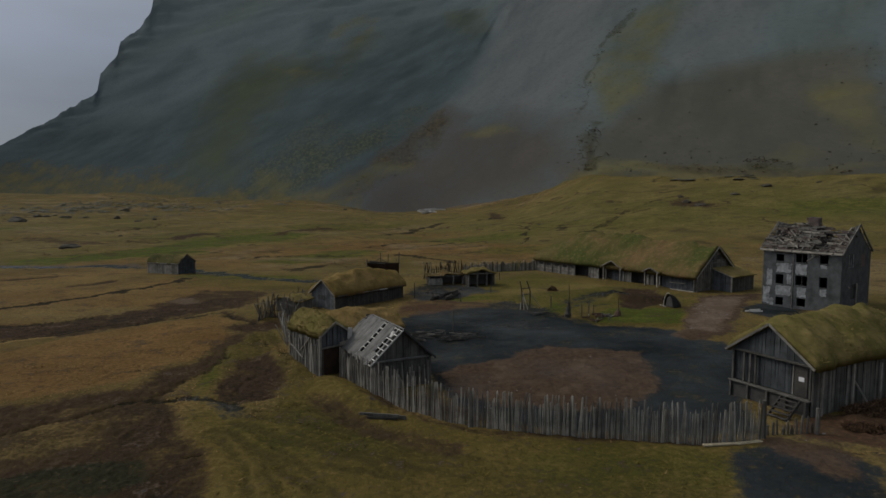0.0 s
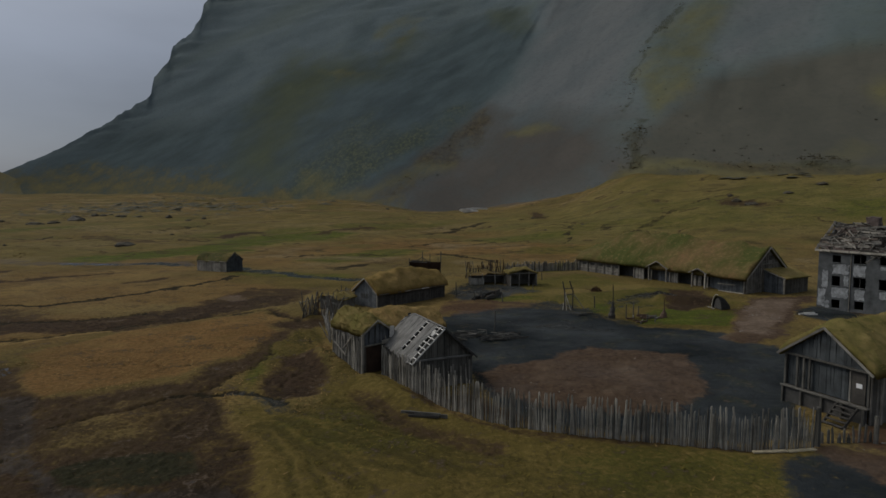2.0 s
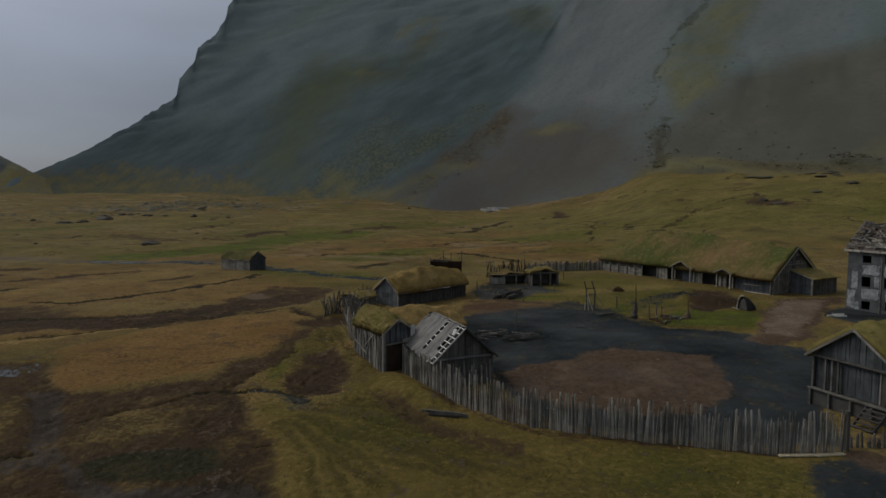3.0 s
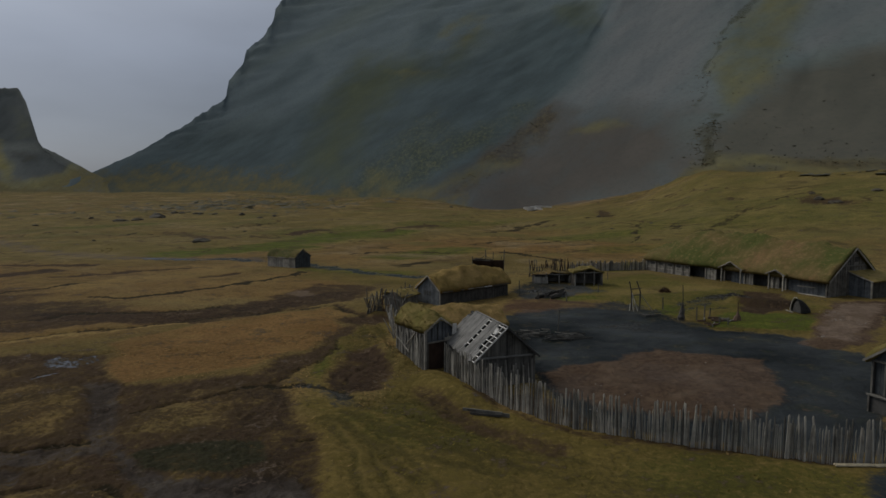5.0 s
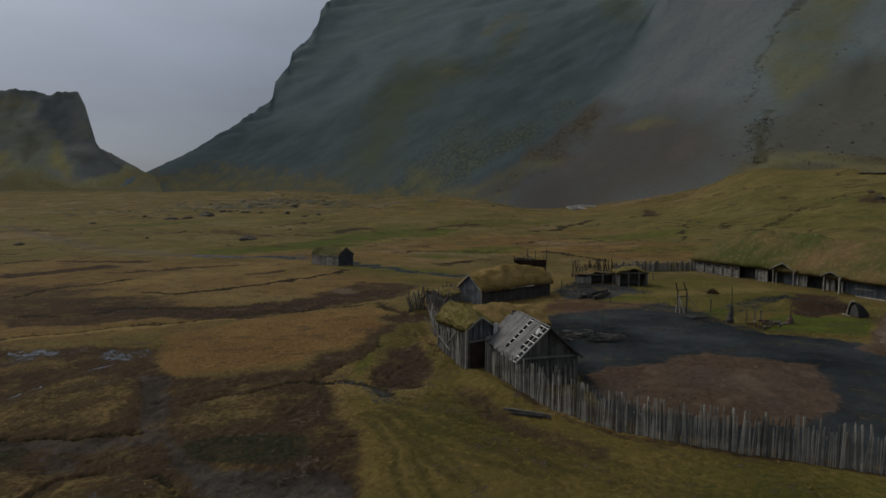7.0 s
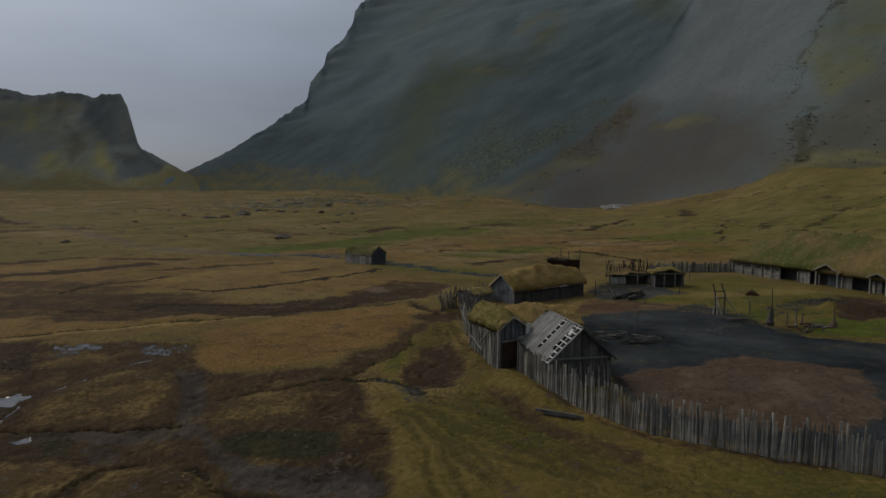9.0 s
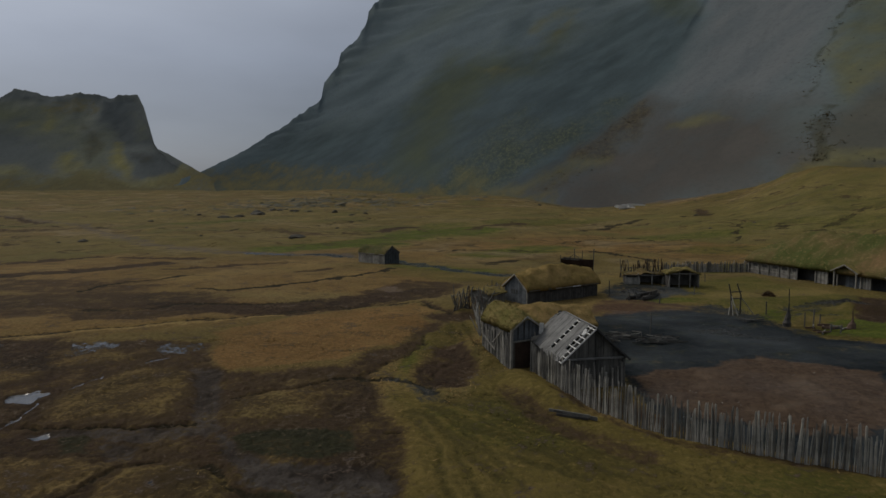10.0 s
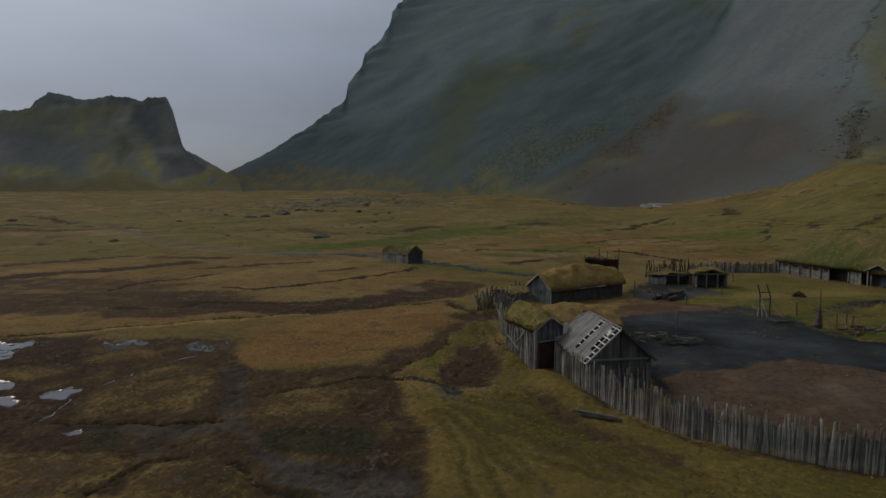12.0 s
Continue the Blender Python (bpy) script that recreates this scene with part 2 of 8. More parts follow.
    c = n_mix(nt, a_bog, c, n_mix(nt, n_range(nt, mid, 0.46, 0.60, 0.0, 0.8), bg, (0.027, 0.020, 0.0145)))
    c = n_mix(nt, worn("moor", 0.25, 0.8, 1.2), c, n_mix(nt, n_range(nt, fine, 0.38, 0.62), (0.017, 0.0175, 0.0105), (0.040, 0.037, 0.019)))
    c = n_mix(nt, a_scree, c, sc)
    c = n_mix(nt, a_ditch, c, (0.022, 0.018, 0.010))
    dk = n_mix(nt, n_range(nt, clump, 0.38, 0.62), (0.0125, 0.0160, 0.0180), (0.026, 0.0315, 0.0340))
    dk = n_mix(nt, n_range(nt, mid, 0.52, 0.70, 0.0, 0.8), dk, (0.030, 0.035, 0.018))
    dk = n_mix(nt, n_range(nt, fine, 0.52, 0.70, 0.0, 0.4), dk, (0.040, 0.040, 0.037))
    c = n_mix(nt, a_dark, c, dk)
    ea = n_mix(nt, n_range(nt, fine, 0.38, 0.64), (0.046, 0.030, 0.020), (0.108, 0.073, 0.047))
    ea = n_mix(nt, n_range(nt, mid, 0.50, 0.66, 0.0, 0.55), ea, (0.050, 0.036, 0.028))
    ea = n_mix(nt, n_range(nt, mid, 0.46, 0.34, 0.0, 0.5), ea, (0.157, 0.114, 0.078))
    ea = n_mix(nt, n_range(nt, n_noise(nt, 5.5, 4.0, wv, 0.7), 0.60, 0.72, 0.0, 0.7), ea, (0.170, 0.130, 0.096))
    c = n_mix(nt, a_earth, c, ea)
    c = n_mix(nt, worn("litter", 0.25, 0.8, 1.2), c, n_mix(nt, n_range(nt, fine, 0.36, 0.62), (0.036, 0.024, 0.016), (0.105, 0.062, 0.036)))
    pale = n_mix(nt, n_range(nt, edge, 0.4, 0.6), (0.102, 0.075, 0.054), (0.166, 0.124, 0.092))
    c = n_mix(nt, worn("pale", 0.25, 0.85, 1.2), c, pale)
    c = n_mix(nt, a_wet, c, (0.030, 0.032, 0.034))
    c = n_mix(nt, a_pool, c, (0.026, 0.026, 0.026))
    nt.links.new(c, b.inputs["Base Color"])
    damp = n_math(nt, 'MULTIPLY', a_dark, n_range(nt, clump, 0.4, 0.65, 0.0, 0.3))
    r = n_math(nt, 'SUBTRACT', n_range(nt, a_wet, 0.2, 0.9, 0.95, 0.12), n_math(nt, 'ADD', damp, n_math(nt, 'MULTIPLY', a_bog, n_range(nt, mid, 0.4, 0.55, 0.35, 0.0))))
    r = n_math(nt, 'MULTIPLY', r, n_range(nt, a_pool, 0.2, 0.9, 1.0, 0.16))
    nt.links.new(r, b.inputs["Roughness"])
    sp = n_math(nt, 'ADD', n_range(nt, a_wet, 0.2, 0.9, 0.05, 0.16), n_math(nt, 'MULTIPLY', damp, 0.5))
    sp = n_math(nt, 'ADD', sp, n_math(nt, 'MULTIPLY', a_pool, 0.2))
    nt.links.new(sp, b.inputs["Specular IOR Level"])
    hb = n_math(nt, 'MULTIPLY', n_math(nt, 'ADD', n_math(nt, 'MULTIPLY', mid, 0.6), n_math(nt, 'MULTIPLY', fine, 0.4)),
                n_math(nt, 'MULTIPLY', n_range(nt, a_wet, 0.1, 0.7, 1.0, 0.0), n_range(nt, a_pool, 0.1, 0.6, 1.0, 0.0)))
    n_bump(nt, b, hb, 0.9, 0.3)
    return m


def mountain_material(name, lean, upright, low, high, dim, mossy, gold, meadow):
    """Rock with its covers; lean and upright turn and draw out the grain, low and high are the tones of the rock with
    haze in them, dim that of its dark and shaded rock, mossy, gold and meadow of the moss and grass on it.
    """
    m, nt, b = node_mat(name, 1.0, 0.05)
    # the beds and gullies of the face fall towards the saddle
    sp = nt.nodes.new("ShaderNodeSeparateXYZ")
    cb = nt.nodes.new("ShaderNodeCombineXYZ")
    nt.links.new(n_world(nt), sp.inputs[0])
    slide = n_math(nt, 'ADD', sp.outputs["X"], n_math(nt, 'MULTIPLY', sp.outputs["Z"], -lean))
    slide.node.use_clamp = False
    nt.links.new(slide, cb.inputs["X"])
    nt.links.new(sp.outputs["Y"], cb.inputs["Y"])
    nt.links.new(sp.outputs["Z"], cb.inputs["Z"])

    def stretch(sx, sy, sz):
        mp = nt.nodes.new("ShaderNodeMapping")
        mp.inputs["Scale"].default_value = (sx, sy, sz)
        nt.links.new(cb.outputs[0], mp.inputs["Vector"])
        return mp.outputs[0]
    big = n_noise(nt, 0.009, 5.0, stretch(1, 0.4, 0.6 * upright), 0.55)
    mid = n_noise(nt, 0.05, 7.0, stretch(1, 0.4, 0.9 * upright), 0.6)
    flat = n_world(nt, (1, 0.25, 1.25))
    fine = n_noise(nt, 0.40, 6.0, flat, 0.65)
    fall = n_noise(nt, 1.0, 6.0, stretch(0.032, 0.012, 0.025 * upright), 0.6)
    blot = n_noise(nt, 0.032, 7.0, flat, 0.6)
    edge = n_math(nt, 'ADD', n_math(nt, 'MULTIPLY', blot, 0.6), n_math(nt, 'MULTIPLY', fall, 0.4))

    patchy = n_noise(nt, 0.09, 7.0, flat, 0.68)

    def worn(key, lo, hi, ragged=1.0, by=edge):
        v = n_math(nt, 'ADD', n_attr(nt, key), n_range(nt, by, 0.28, 0.72, -0.5 * ragged, 0.5 * ragged))
        v.node.use_clamp = False
        return n_math(nt, 'MULTIPLY', n_range(nt, v, lo, hi), n_range(nt, n_attr(nt, key), 0.02, 0.3))

    def tone(v, lo, hi, a, c):
        return n_mix(nt, n_range(nt, v, lo, hi), a, c)
    # bluish rock tones with the distant haze put into them
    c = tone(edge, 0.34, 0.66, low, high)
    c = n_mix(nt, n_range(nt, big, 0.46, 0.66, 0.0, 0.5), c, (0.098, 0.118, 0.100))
    # dark rock, with the shade of the spur put into its colour
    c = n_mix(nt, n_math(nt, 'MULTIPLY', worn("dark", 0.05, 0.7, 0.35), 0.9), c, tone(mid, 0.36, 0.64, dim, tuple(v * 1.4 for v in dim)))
    c = n_mix(nt, n_math(nt, 'MULTIPLY', worn("olive", 0.15, 1.0, 0.8), 0.85), c, tone(edge, 0.36, 0.64, mossy, tuple(v * 1.45 for v in mossy)))
    speck = n_noise(nt, 0.30, 7.0, flat, 0.8)
    c = n_mix(nt, n_math(nt, 'MULTIPLY', worn("moss", 0.1, 1.2, 2.0), 0.9), c, tone(speck, 0.46, 0.66, (0.043, 0.057, 0.048), (0.118, 0.118, 0.066)))
    # upper scree, its pale blue tone holding haze as well
    c = n_mix(nt, worn("scree", 0.1, 0.9, 0.6), c, tone(fall, 0.35, 0.65, (0.098, 0.111, 0.116), (0.124, 0.133, 0.135)))
    c = n_mix(nt, worn("talus", 0.0, 1.0, 0.9), c, tone(edge, 0.35, 0.65, (0.061, 0.058, 0.052), (0.084, 0.078, 0.069)))
    c = n_mix(nt, worn("gravel", 0.15, 0.85, 0.7), c, tone(edge, 0.35, 0.65, (0.064, 0.066, 0.055), (0.092, 0.090, 0.073)))
    c = n_mix(nt, n_math(nt, 'MULTIPLY', worn("ochre", 0.1, 0.9, 1.2), 0.85), c, tone(mid, 0.36, 0.64, gold, tuple(v * 1.5 for v in gold)))
    c = n_mix(nt, worn("grass", 0.2, 1.0, 1.0, patchy), c, tone(patchy, 0.36, 0.64, meadow, tuple(v * 1.4 for v in meadow)))
    c = n_mix(nt, n_math(nt, 'MULTIPLY', worn("rust", 0.25, 1.0, 1.3), 0.8), c, tone(speck, 0.42, 0.6, (0.040, 0.036, 0.026), (0.088, 0.072, 0.042)))
    scrub = n_noise(nt, 0.9, 9.0, n_world(nt, (1, 1, 0.45)), 0.8)
    c = n_mix(nt, n_math(nt, 'MULTIPLY', worn("bush", 0.55, 0.95, 1.9), n_range(nt, scrub, 0.36, 0.62, 0.0, 0.9)), c, (0.040, 0.042, 0.024))
    c = n_mix(nt, n_range(nt, fine, 0.48, 0.8, 0.0, 0.35), c, (0.044, 0.050, 0.050))
    nt.links.new(c, b.inputs["Base Color"])
    hb = n_math(nt, 'ADD', n_math(nt, 'MULTIPLY', mid, 0.6), n_math(nt, 'MULTIPLY', fine, 0.12))
    n_bump(nt, b, hb, 0.26, 3.5)
    return m


GROUND = ground_material()
# the lighter bluish tones stand for haze over the rock
MOUNTAIN = mountain_material("hazed_mossy_basalt", 1.1, 1.0, (0.092, 0.118, 0.128), (0.114, 0.142, 0.150), (0.047, 0.064, 0.068), (0.052, 0.061, 0.037), (0.098, 0.091, 0.039), (0.084, 0.075, 0.037))
# crag tones raised to stand for haze and make up for dim light
CRAG_ROCK = mountain_material("hazed_mossy_crag", 0.0, 0.5, (0.128, 0.140, 0.132), (0.180, 0.188, 0.164), (0.066, 0.074, 0.074), (0.104, 0.108, 0.064), (0.176, 0.158, 0.062), (0.116, 0.100, 0.050))
GREEN_BLADES = blade_material("green_grass_blades", (0.075, 0.066, 0.015), (0.15, 0.118, 0.030))
DRY_BLADES = blade_material("dry_bog_grass_blades", (0.19, 0.125, 0.048), (0.27, 0.185, 0.080))
HEATHER = blade_material("heather_sprigs", (0.080, 0.058, 0.028), (0.150, 0.112, 0.052))
BRUSH_BLADES = blade_material("brushwood_twigs", (0.04, 0.027, 0.018), (0.125, 0.076, 0.046))
WHITE_WOOD = plain("bleached_white_wood", (0.50, 0.49, 0.46), 0.2, 4.0)
STRAW_WOOD = plain("yellowed_plank_wood", (0.36, 0.31, 0.21), 0.3, 4.0)
SCRUB = blade_material("dark_scrub_leaves", (0.050, 0.042, 0.024), (0.108, 0.084, 0.046))
PLASTER = plain("grey_plaster", (0.074, 0.080, 0.083), 0.45, 0.9)
# the same plaster darkened for walls turned away from the light
PLASTER_SHADED = plain("shaded_grey_plaster", (0.070, 0.074, 0.075), 0.4, 1.2)
PLASTER_WHITE = plain("old_white_plaster", (0.24, 0.255, 0.265), 0.55, 1.6)
RUST_BOARD = plain("red_brown_board", (0.105, 0.082, 0.074), 0.3, 3.0)
RUBBLE = plain("roof_rubble", (0.125, 0.102, 0.084), 0.9, 2.2)

# ---- noise and brush strokes over the plan ----
def lattice(ix, iy, seed):
    h = (ix * 374761393 + iy * 668265263 + seed * 974634777) & 0x7FFFFFFF
    h = ((h ^ (h >> 13)) * 1274126177) & 0x7FFFFFFF
    return ((h ^ (h >> 16)) & 0xFFFF) / 65535.0


def vnoise(x, y, seed=0):
    x, y = np.asarray(x, float), np.asarray(y, float)
    ix, iy = np.floor(x).astype(np.int64), np.floor(y).astype(np.int64)
    fx, fy = x - ix, y - iy
    fx, fy = fx * fx * (3 - 2 * fx), fy * fy * (3 - 2 * fy)
    a, b = lattice(ix, iy, seed), lattice(ix + 1, iy, seed)
    c, d = lattice(ix, iy + 1, seed), lattice(ix + 1, iy + 1, seed)
    return (a + (b - a) * fx) * (1 - fy) + (c + (d - c) * fx) * fy


def fbm(x, y, octaves=4, seed=0, gain=0.5):
    total, amp, norm = 0.0, 1.0, 0.0
    for k in range(octaves):
        total = total + amp * (vnoise(x * 2 ** k, y * 2 ** k, seed + 17 * k) - 0.5)
        norm += amp
        amp *= gain
    return total / norm * 2.0


def smooth(a, b, v):
    t = np.clip((v - a) / (b - a), 0, 1)
    return t * t * (3 - 2 * t)


def stroke(px, py, pts, width, soft):
    """1 on a line through pts of that half width, falling to 0 over soft. A point may carry a width of its own."""
    out = np.zeros(px.shape)
    pts = [p if len(p) == 3 else (*p, width) for p in pts]
    if len(pts) == 1:
        pts = pts * 2
    reach = max(p[2] for p in pts) + soft
    lo_x, hi_x = min(p[0] for p in pts) - reach, max(p[0] for p in pts) + reach
    lo_y, hi_y = min(p[1] for p in pts) - reach, max(p[1] for p in pts) + reach
    near = (px > lo_x) & (px < hi_x) & (py > lo_y) & (py < hi_y)
    x, y = px[near], py[near]
    if not len(x):
        return out
    best = np.full(x.shape, -1e9)
    for (x0, y0, w0), (x1, y1, w1) in zip(pts, pts[1:]):
        dx, dy = x1 - x0, y1 - y0
        k = np.clip(((x - x0) * dx + (y - y0) * dy) / max(dx * dx + dy * dy, 1e-6), 0, 1)
        best = np.maximum(best, w0 + (w1 - w0) * k - np.hypot(x - x0 - k * dx, y - y0 - k * dy))
    out[near] = smooth(-soft, soft * 0.4, best)
    return out


def filled(px, py, outline, soft):
    """1 inside a closed outline, falling to 0 over soft on both sides of its rim."""
    best, inside = np.full(px.shape, 1e9), np.zeros(px.shape, bool)
    for (x0, y0), (x1, y1) in zip(outline, outline[1:] + outline[:1]):
        dx, dy = x1 - x0, y1 - y0
        k = np.clip(((px - x0) * dx + (py - y0) * dy) / max(dx * dx + dy * dy, 1e-6), 0, 1)
        best = np.minimum(best, np.hypot(px - x0 - k * dx, py - y0 - k * dy))
        if y0 != y1:
            inside ^= ((y0 > py) != (y1 > py)) & (px < x0 + (py - y0) * dx / dy)
    return smooth(-soft, soft, np.where(inside, best, -best))


def grid_mesh(name, verts, rows, cols, closed=False):
    """A sheet of rows x cols points."""
    idx = np.arange(rows * cols).reshape(rows, cols)
    if closed:
        idx = np.concatenate([idx, idx[:, :1]], 1)
    quads = np.stack([idx[:-1, :-1], idx[:-1, 1:], idx[1:, 1:], idx[1:, :-1]], -1).reshape(-1, 4)
    me = bpy.data.meshes.new(name)
    me.vertices.add(len(verts))
    me.vertices.foreach_set("co", np.ascontiguousarray(verts, dtype=np.float32).ravel())
    me.loops.add(len(quads) * 4)
    me.loops.foreach_set("vertex_index", quads.ravel().astype(np.int32))
    me.polygons.add(len(quads))
    me.polygons.foreach_set("loop_start", np.arange(0, len(quads) * 4, 4, dtype=np.int32))
    me.polygons.foreach_set("use_smooth", np.ones(len(quads), dtype=bool))
    me.update(calc_edges=True)
    return me


def set_mask(me, name, values):
    at = me.attributes.new(name, 'FLOAT', 'POINT')
    at.data.foreach_set("value", np.clip(values, 0, 1).astype(np.float32))


# ---- the lie of the land ----
# where the plain meets the mountains: bearing, distance, height
FOOT = [(-180, 1500, -4), (-90, 1200, 6), (-70, 1000, 14), (-56, 900, 18.5), (-44, 850, 18.8), (-38, 812, 19), (-33, 763, 17.5),
        (-28, 700, 18), (-22.8, 628, 13.5), (-18, 560, 11.5), (-13, 500, 11.2), (-10.5, 475, 9), (-7.4, 454, 5), (-2.1, 434, 3.5),
        (3.1, 406, 9.7), (8.3, 372, 15.3), (12.2, 342, 25), (13.6, 330, 28), (17.9, 312, 26.2), (22.3, 297, 24.5), (30, 280, 23.6),
        (35, 270, 23), (50, 260, 21), (90, 400, 6), (130, 1200, 0), (180, 1500, -4)]
F_AZ, F_R, F_Z = [np.array(v, float) for v in zip(*FOOT)]
F_FINE = np.arange(-180, 180.1, 0.25)
F_SOFT_R, F_SOFT_Z = [np.convolve(np.pad(np.interp(F_FINE, F_AZ, v), 6, mode="edge"), np.ones(13) / 13, mode="valid") for v in (F_R, F_Z)]


def foot(az):
    return np.interp(az, F_FINE, F_SOFT_R), np.interp(az, F_FINE, F_SOFT_Z)


# banks, mounds and ditches: path, half width, softness, height
RELIEF = [
    ([(-14.4, 52.0), (-12.0, 48.6)], 0.7, 1.8, 0.5),
    ([(-14.6, 51.8), (-13.2, 50.4)], 0.5, 1.7, 0.3),
    ([(-9.0, 45.2), (-6.8, 42.6), (-5.0, 40.6)], 0.6, 1.4, 0.45),
    ([(-29, 66), (-25, 62)], 1.0, 3.0, 0.3),
    ([(29.0, 92.5), (37.0, 83.0)], 0.3, 1.2, 0.25),
    ([(25.5, 36.6), (29.5, 38.6), (34, 40.5)], 0.5, 1.2, 0.45),
    ([(23.6, 82.6), (28.6, 80.4)], 0.7, 1.0, 0.8),
    ([(19, 104), (27, 99), (33, 93)], 0.4, 2.5, 0.25),
]


def land(x, y):
    r, az = np.hypot(x, y), np.degrees(np.arctan2(x, y))
    fr, fz = foot(az)
    start = np.clip(0.28 * fr, 112, 240)
    k = np.clip((r - start) / (fr - start), 0, 1)
    z = fz * k ** (1.55 + 0.4 * np.exp(-((az - 15) / 4.5) ** 2))
    rough = smooth(25, 120, np.abs(r - 60) + 30) * 0.5 + smooth(110, 300, r)
    z = z + fbm(x / 26.0, y / 26.0, 4, 3) * 0.35 * (0.25 + rough) + fbm(x / 7.0, y / 7.0, 3, 9) * 0.07
    z = z + fbm(x / 60.0, y / 60.0, 4, 21) * 2.2 * smooth(140, 320, r)
    z = z + fbm(x / 14.0, y / 14.0, 3, 55) * 1.0 * smooth(130, 240, r)
    for pts, w, s, h in RELIEF:
        z = z + h * stroke(x, y, pts, w, s)
    return z


def z_at(x, y):
    return float(land(np.array([float(x)]), np.array([float(y)]))[0])


# ---- what covers the ground and the slopes ----
GROUND_MASKS, GROUND_PATCHES, MAIN_PATCHES, CRAG_PATCHES = {}, {}, {}, {}


def lay(kind, half, soft, strength, *path):
    """A cover of the ground along a path on the plan."""
    GROUND_MASKS.setdefault(kind, []).append((path, half, soft, strength))


def ground_patch(kind, soft, strength, *outline):
    """A cover of the ground inside an outline on the plan."""
    GROUND_PATCHES.setdefault(kind, []).append((outline, soft, strength))


def slope_patch(kind, soft, strength, *outline):
    """A cover of the mountain's slope inside an outline in x and height."""
    MAIN_PATCHES.setdefault(kind, []).append((outline, soft, strength))


def crag_patch(kind, soft, strength, *outline):
    """A cover of the crag inside an outline in x and height."""
    CRAG_PATCHES.setdefault(kind, []).append((outline, soft, strength))


lay("green", 4.5, 3, 0.9, (-11.2, 33.4), (-2.6, 32.9), (6.4, 31.3), (14.0, 29.6))
lay("green", 4, 3, 0.9, (-9.5, 28.2), (-2.3, 28.4), (5.9, 28.4), (13.2, 27.8))
lay("green", 2, 1.6, 0.85, (-10.7, 35.9), (-8.4, 39.9), (-4.6, 36.2))
lay("green", 1.4, 1.2, 0.5, (-12.0, 44.9), (-9.9, 47.0), (-6.5, 42.2))
lay("green", 0.9, 0.8, 1, (14.0, 31.5), (17.9, 32.7))
lay("green", 2, 1.5, 0.7, (12.3, 77.5), (22.0, 85.7))
lay("green", 2, 2, 0.5, (1.2, 82.0), (5.6, 79.8))
lay("green", 30, 30, 0.6, (-49.5, 328.3), (4.3, 294.0), (33.2, 217.5))
lay("green", 50, 40, 0.85, (49.0, 247.2), (72.0, 214.2), (117.0, 207.2), (137.7, 191.7))
lay("green", 10, 10, 0.9, (-63.9, 175.7), (-51.5, 190.1))
lay("green", 5, 5, 0.8, (-79.1, 141.7), (-61.1, 147.3))
lay("green", 4, 3, 0.7, (-35.6, 100.1), (-20.5, 98.9))
lay("green", 14, 12, 0.7, (7.8, 183.3), (19.9, 185.7))
lay("green", 50, 50, 0.5, (-301.5, 217.8), (-225.6, 272.8), (-68.5, 273.6))
lay("green", 6, 5, 0.95, (-85.3, 132.1), (-74.9, 142.5), (-67.8, 155.6), (-66.8, 190.6))
lay("green", 3, 2.5, 0.7, (-38.6, 98.2), (-23.9, 95.6), (-17.8, 92.5))
lay("green", 6, 4, 0.6, (9.6, 89.5), (24.2, 98.1), (31.6, 81.6))
lay("green", 30, 25, 0.5, (-132.0, 135.6), (-94.0, 164.2), (-52.5, 209.5))
lay("green", 1.6, 1.2, 0.9, (-16.7, 50.6), (-18.0, 59.9), (-18.4, 65.7))
lay("green", 3, 3, 0.7, (9.0, 32.5), (12.6, 31.8))
lay("mud", 8, 5, 0.8, (-84.3, 51.9), (-68.8, 60.4), (-58.3, 62.2))
lay("mud", 3.2, 2, 1, (-57.4, 61.3), (-42.8, 63.4), (-36.2, 68.5), (-33.4, 76.5), (-28.6, 81.4))
lay("mud", 2.2, 1.6, 0.95, (-105.8, 70.8), (-102.8, 78.7), (-94.3, 86.9), (-90.7, 97.3))
lay("mud", 1.5, 1.2, 0.9, (-124.4, 83.4), (-118.6, 93.5), (-114.7, 101.3), (-112.2, 106.6))
lay("mud", 1.1, 1, 0.9, (-82.1, 90.9), (-73.0, 100.9), (-67.2, 103.9))
lay("mud", 1.1, 1, 0.9, (-56.6, 93.7), (-53.7, 98.6))
lay("mud", 1.6, 1.2, 0.9, (-105.1, 104.5), (-89.9, 106.4))
lay("mud", 4, 3, 0.7, (-245.3, 165.6), (-219.4, 173.9), (-201.1, 189.1))
lay("mud", 3, 2.5, 1, (-84.6, 194.4), (-80.6, 211.1))
lay("mud", 3, 2.5, 0.7, (-134.7, 201.1), (-97.7, 170.8))
lay("mud", 0.35, 0.7, 0.75, (3.2, 35.6), (10.4, 34.7), (16.6, 33.9))
lay("mud", 0.3, 0.6, 0.7, (-5.7, 42.1), (-3.2, 39.9), (-0.1, 37.2), (3.2, 35.6))
lay("mud", 0.7, 0.7, 0.7, (-8.9, 42.3), (-5.0, 36.9), (-2.8, 35.1), (0.5, 33.5))
lay("mud", 1.6, 1.5, 1, (38.9, 76.4), (43.4, 75.7))
lay("mud", 2, 2, 0.9, (-19.1, 66.1), (-20.8, 64.7))
lay("mud", 5, 4, 0.8, (-57.4, 36.0), (-51.3, 38.7), (-42.3, 37.9))
lay("mud", 6, 5, 0.7, (-103.4, 62.3), (-90.4, 69.1), (-74.5, 71.5))
lay("mud", 0.8, 1, 1, (-3.8, 42.3), (0.6, 39.7), (4.2, 38.0), (7.6, 37.0), (10.9, 36.4), (15.1, 35.7))
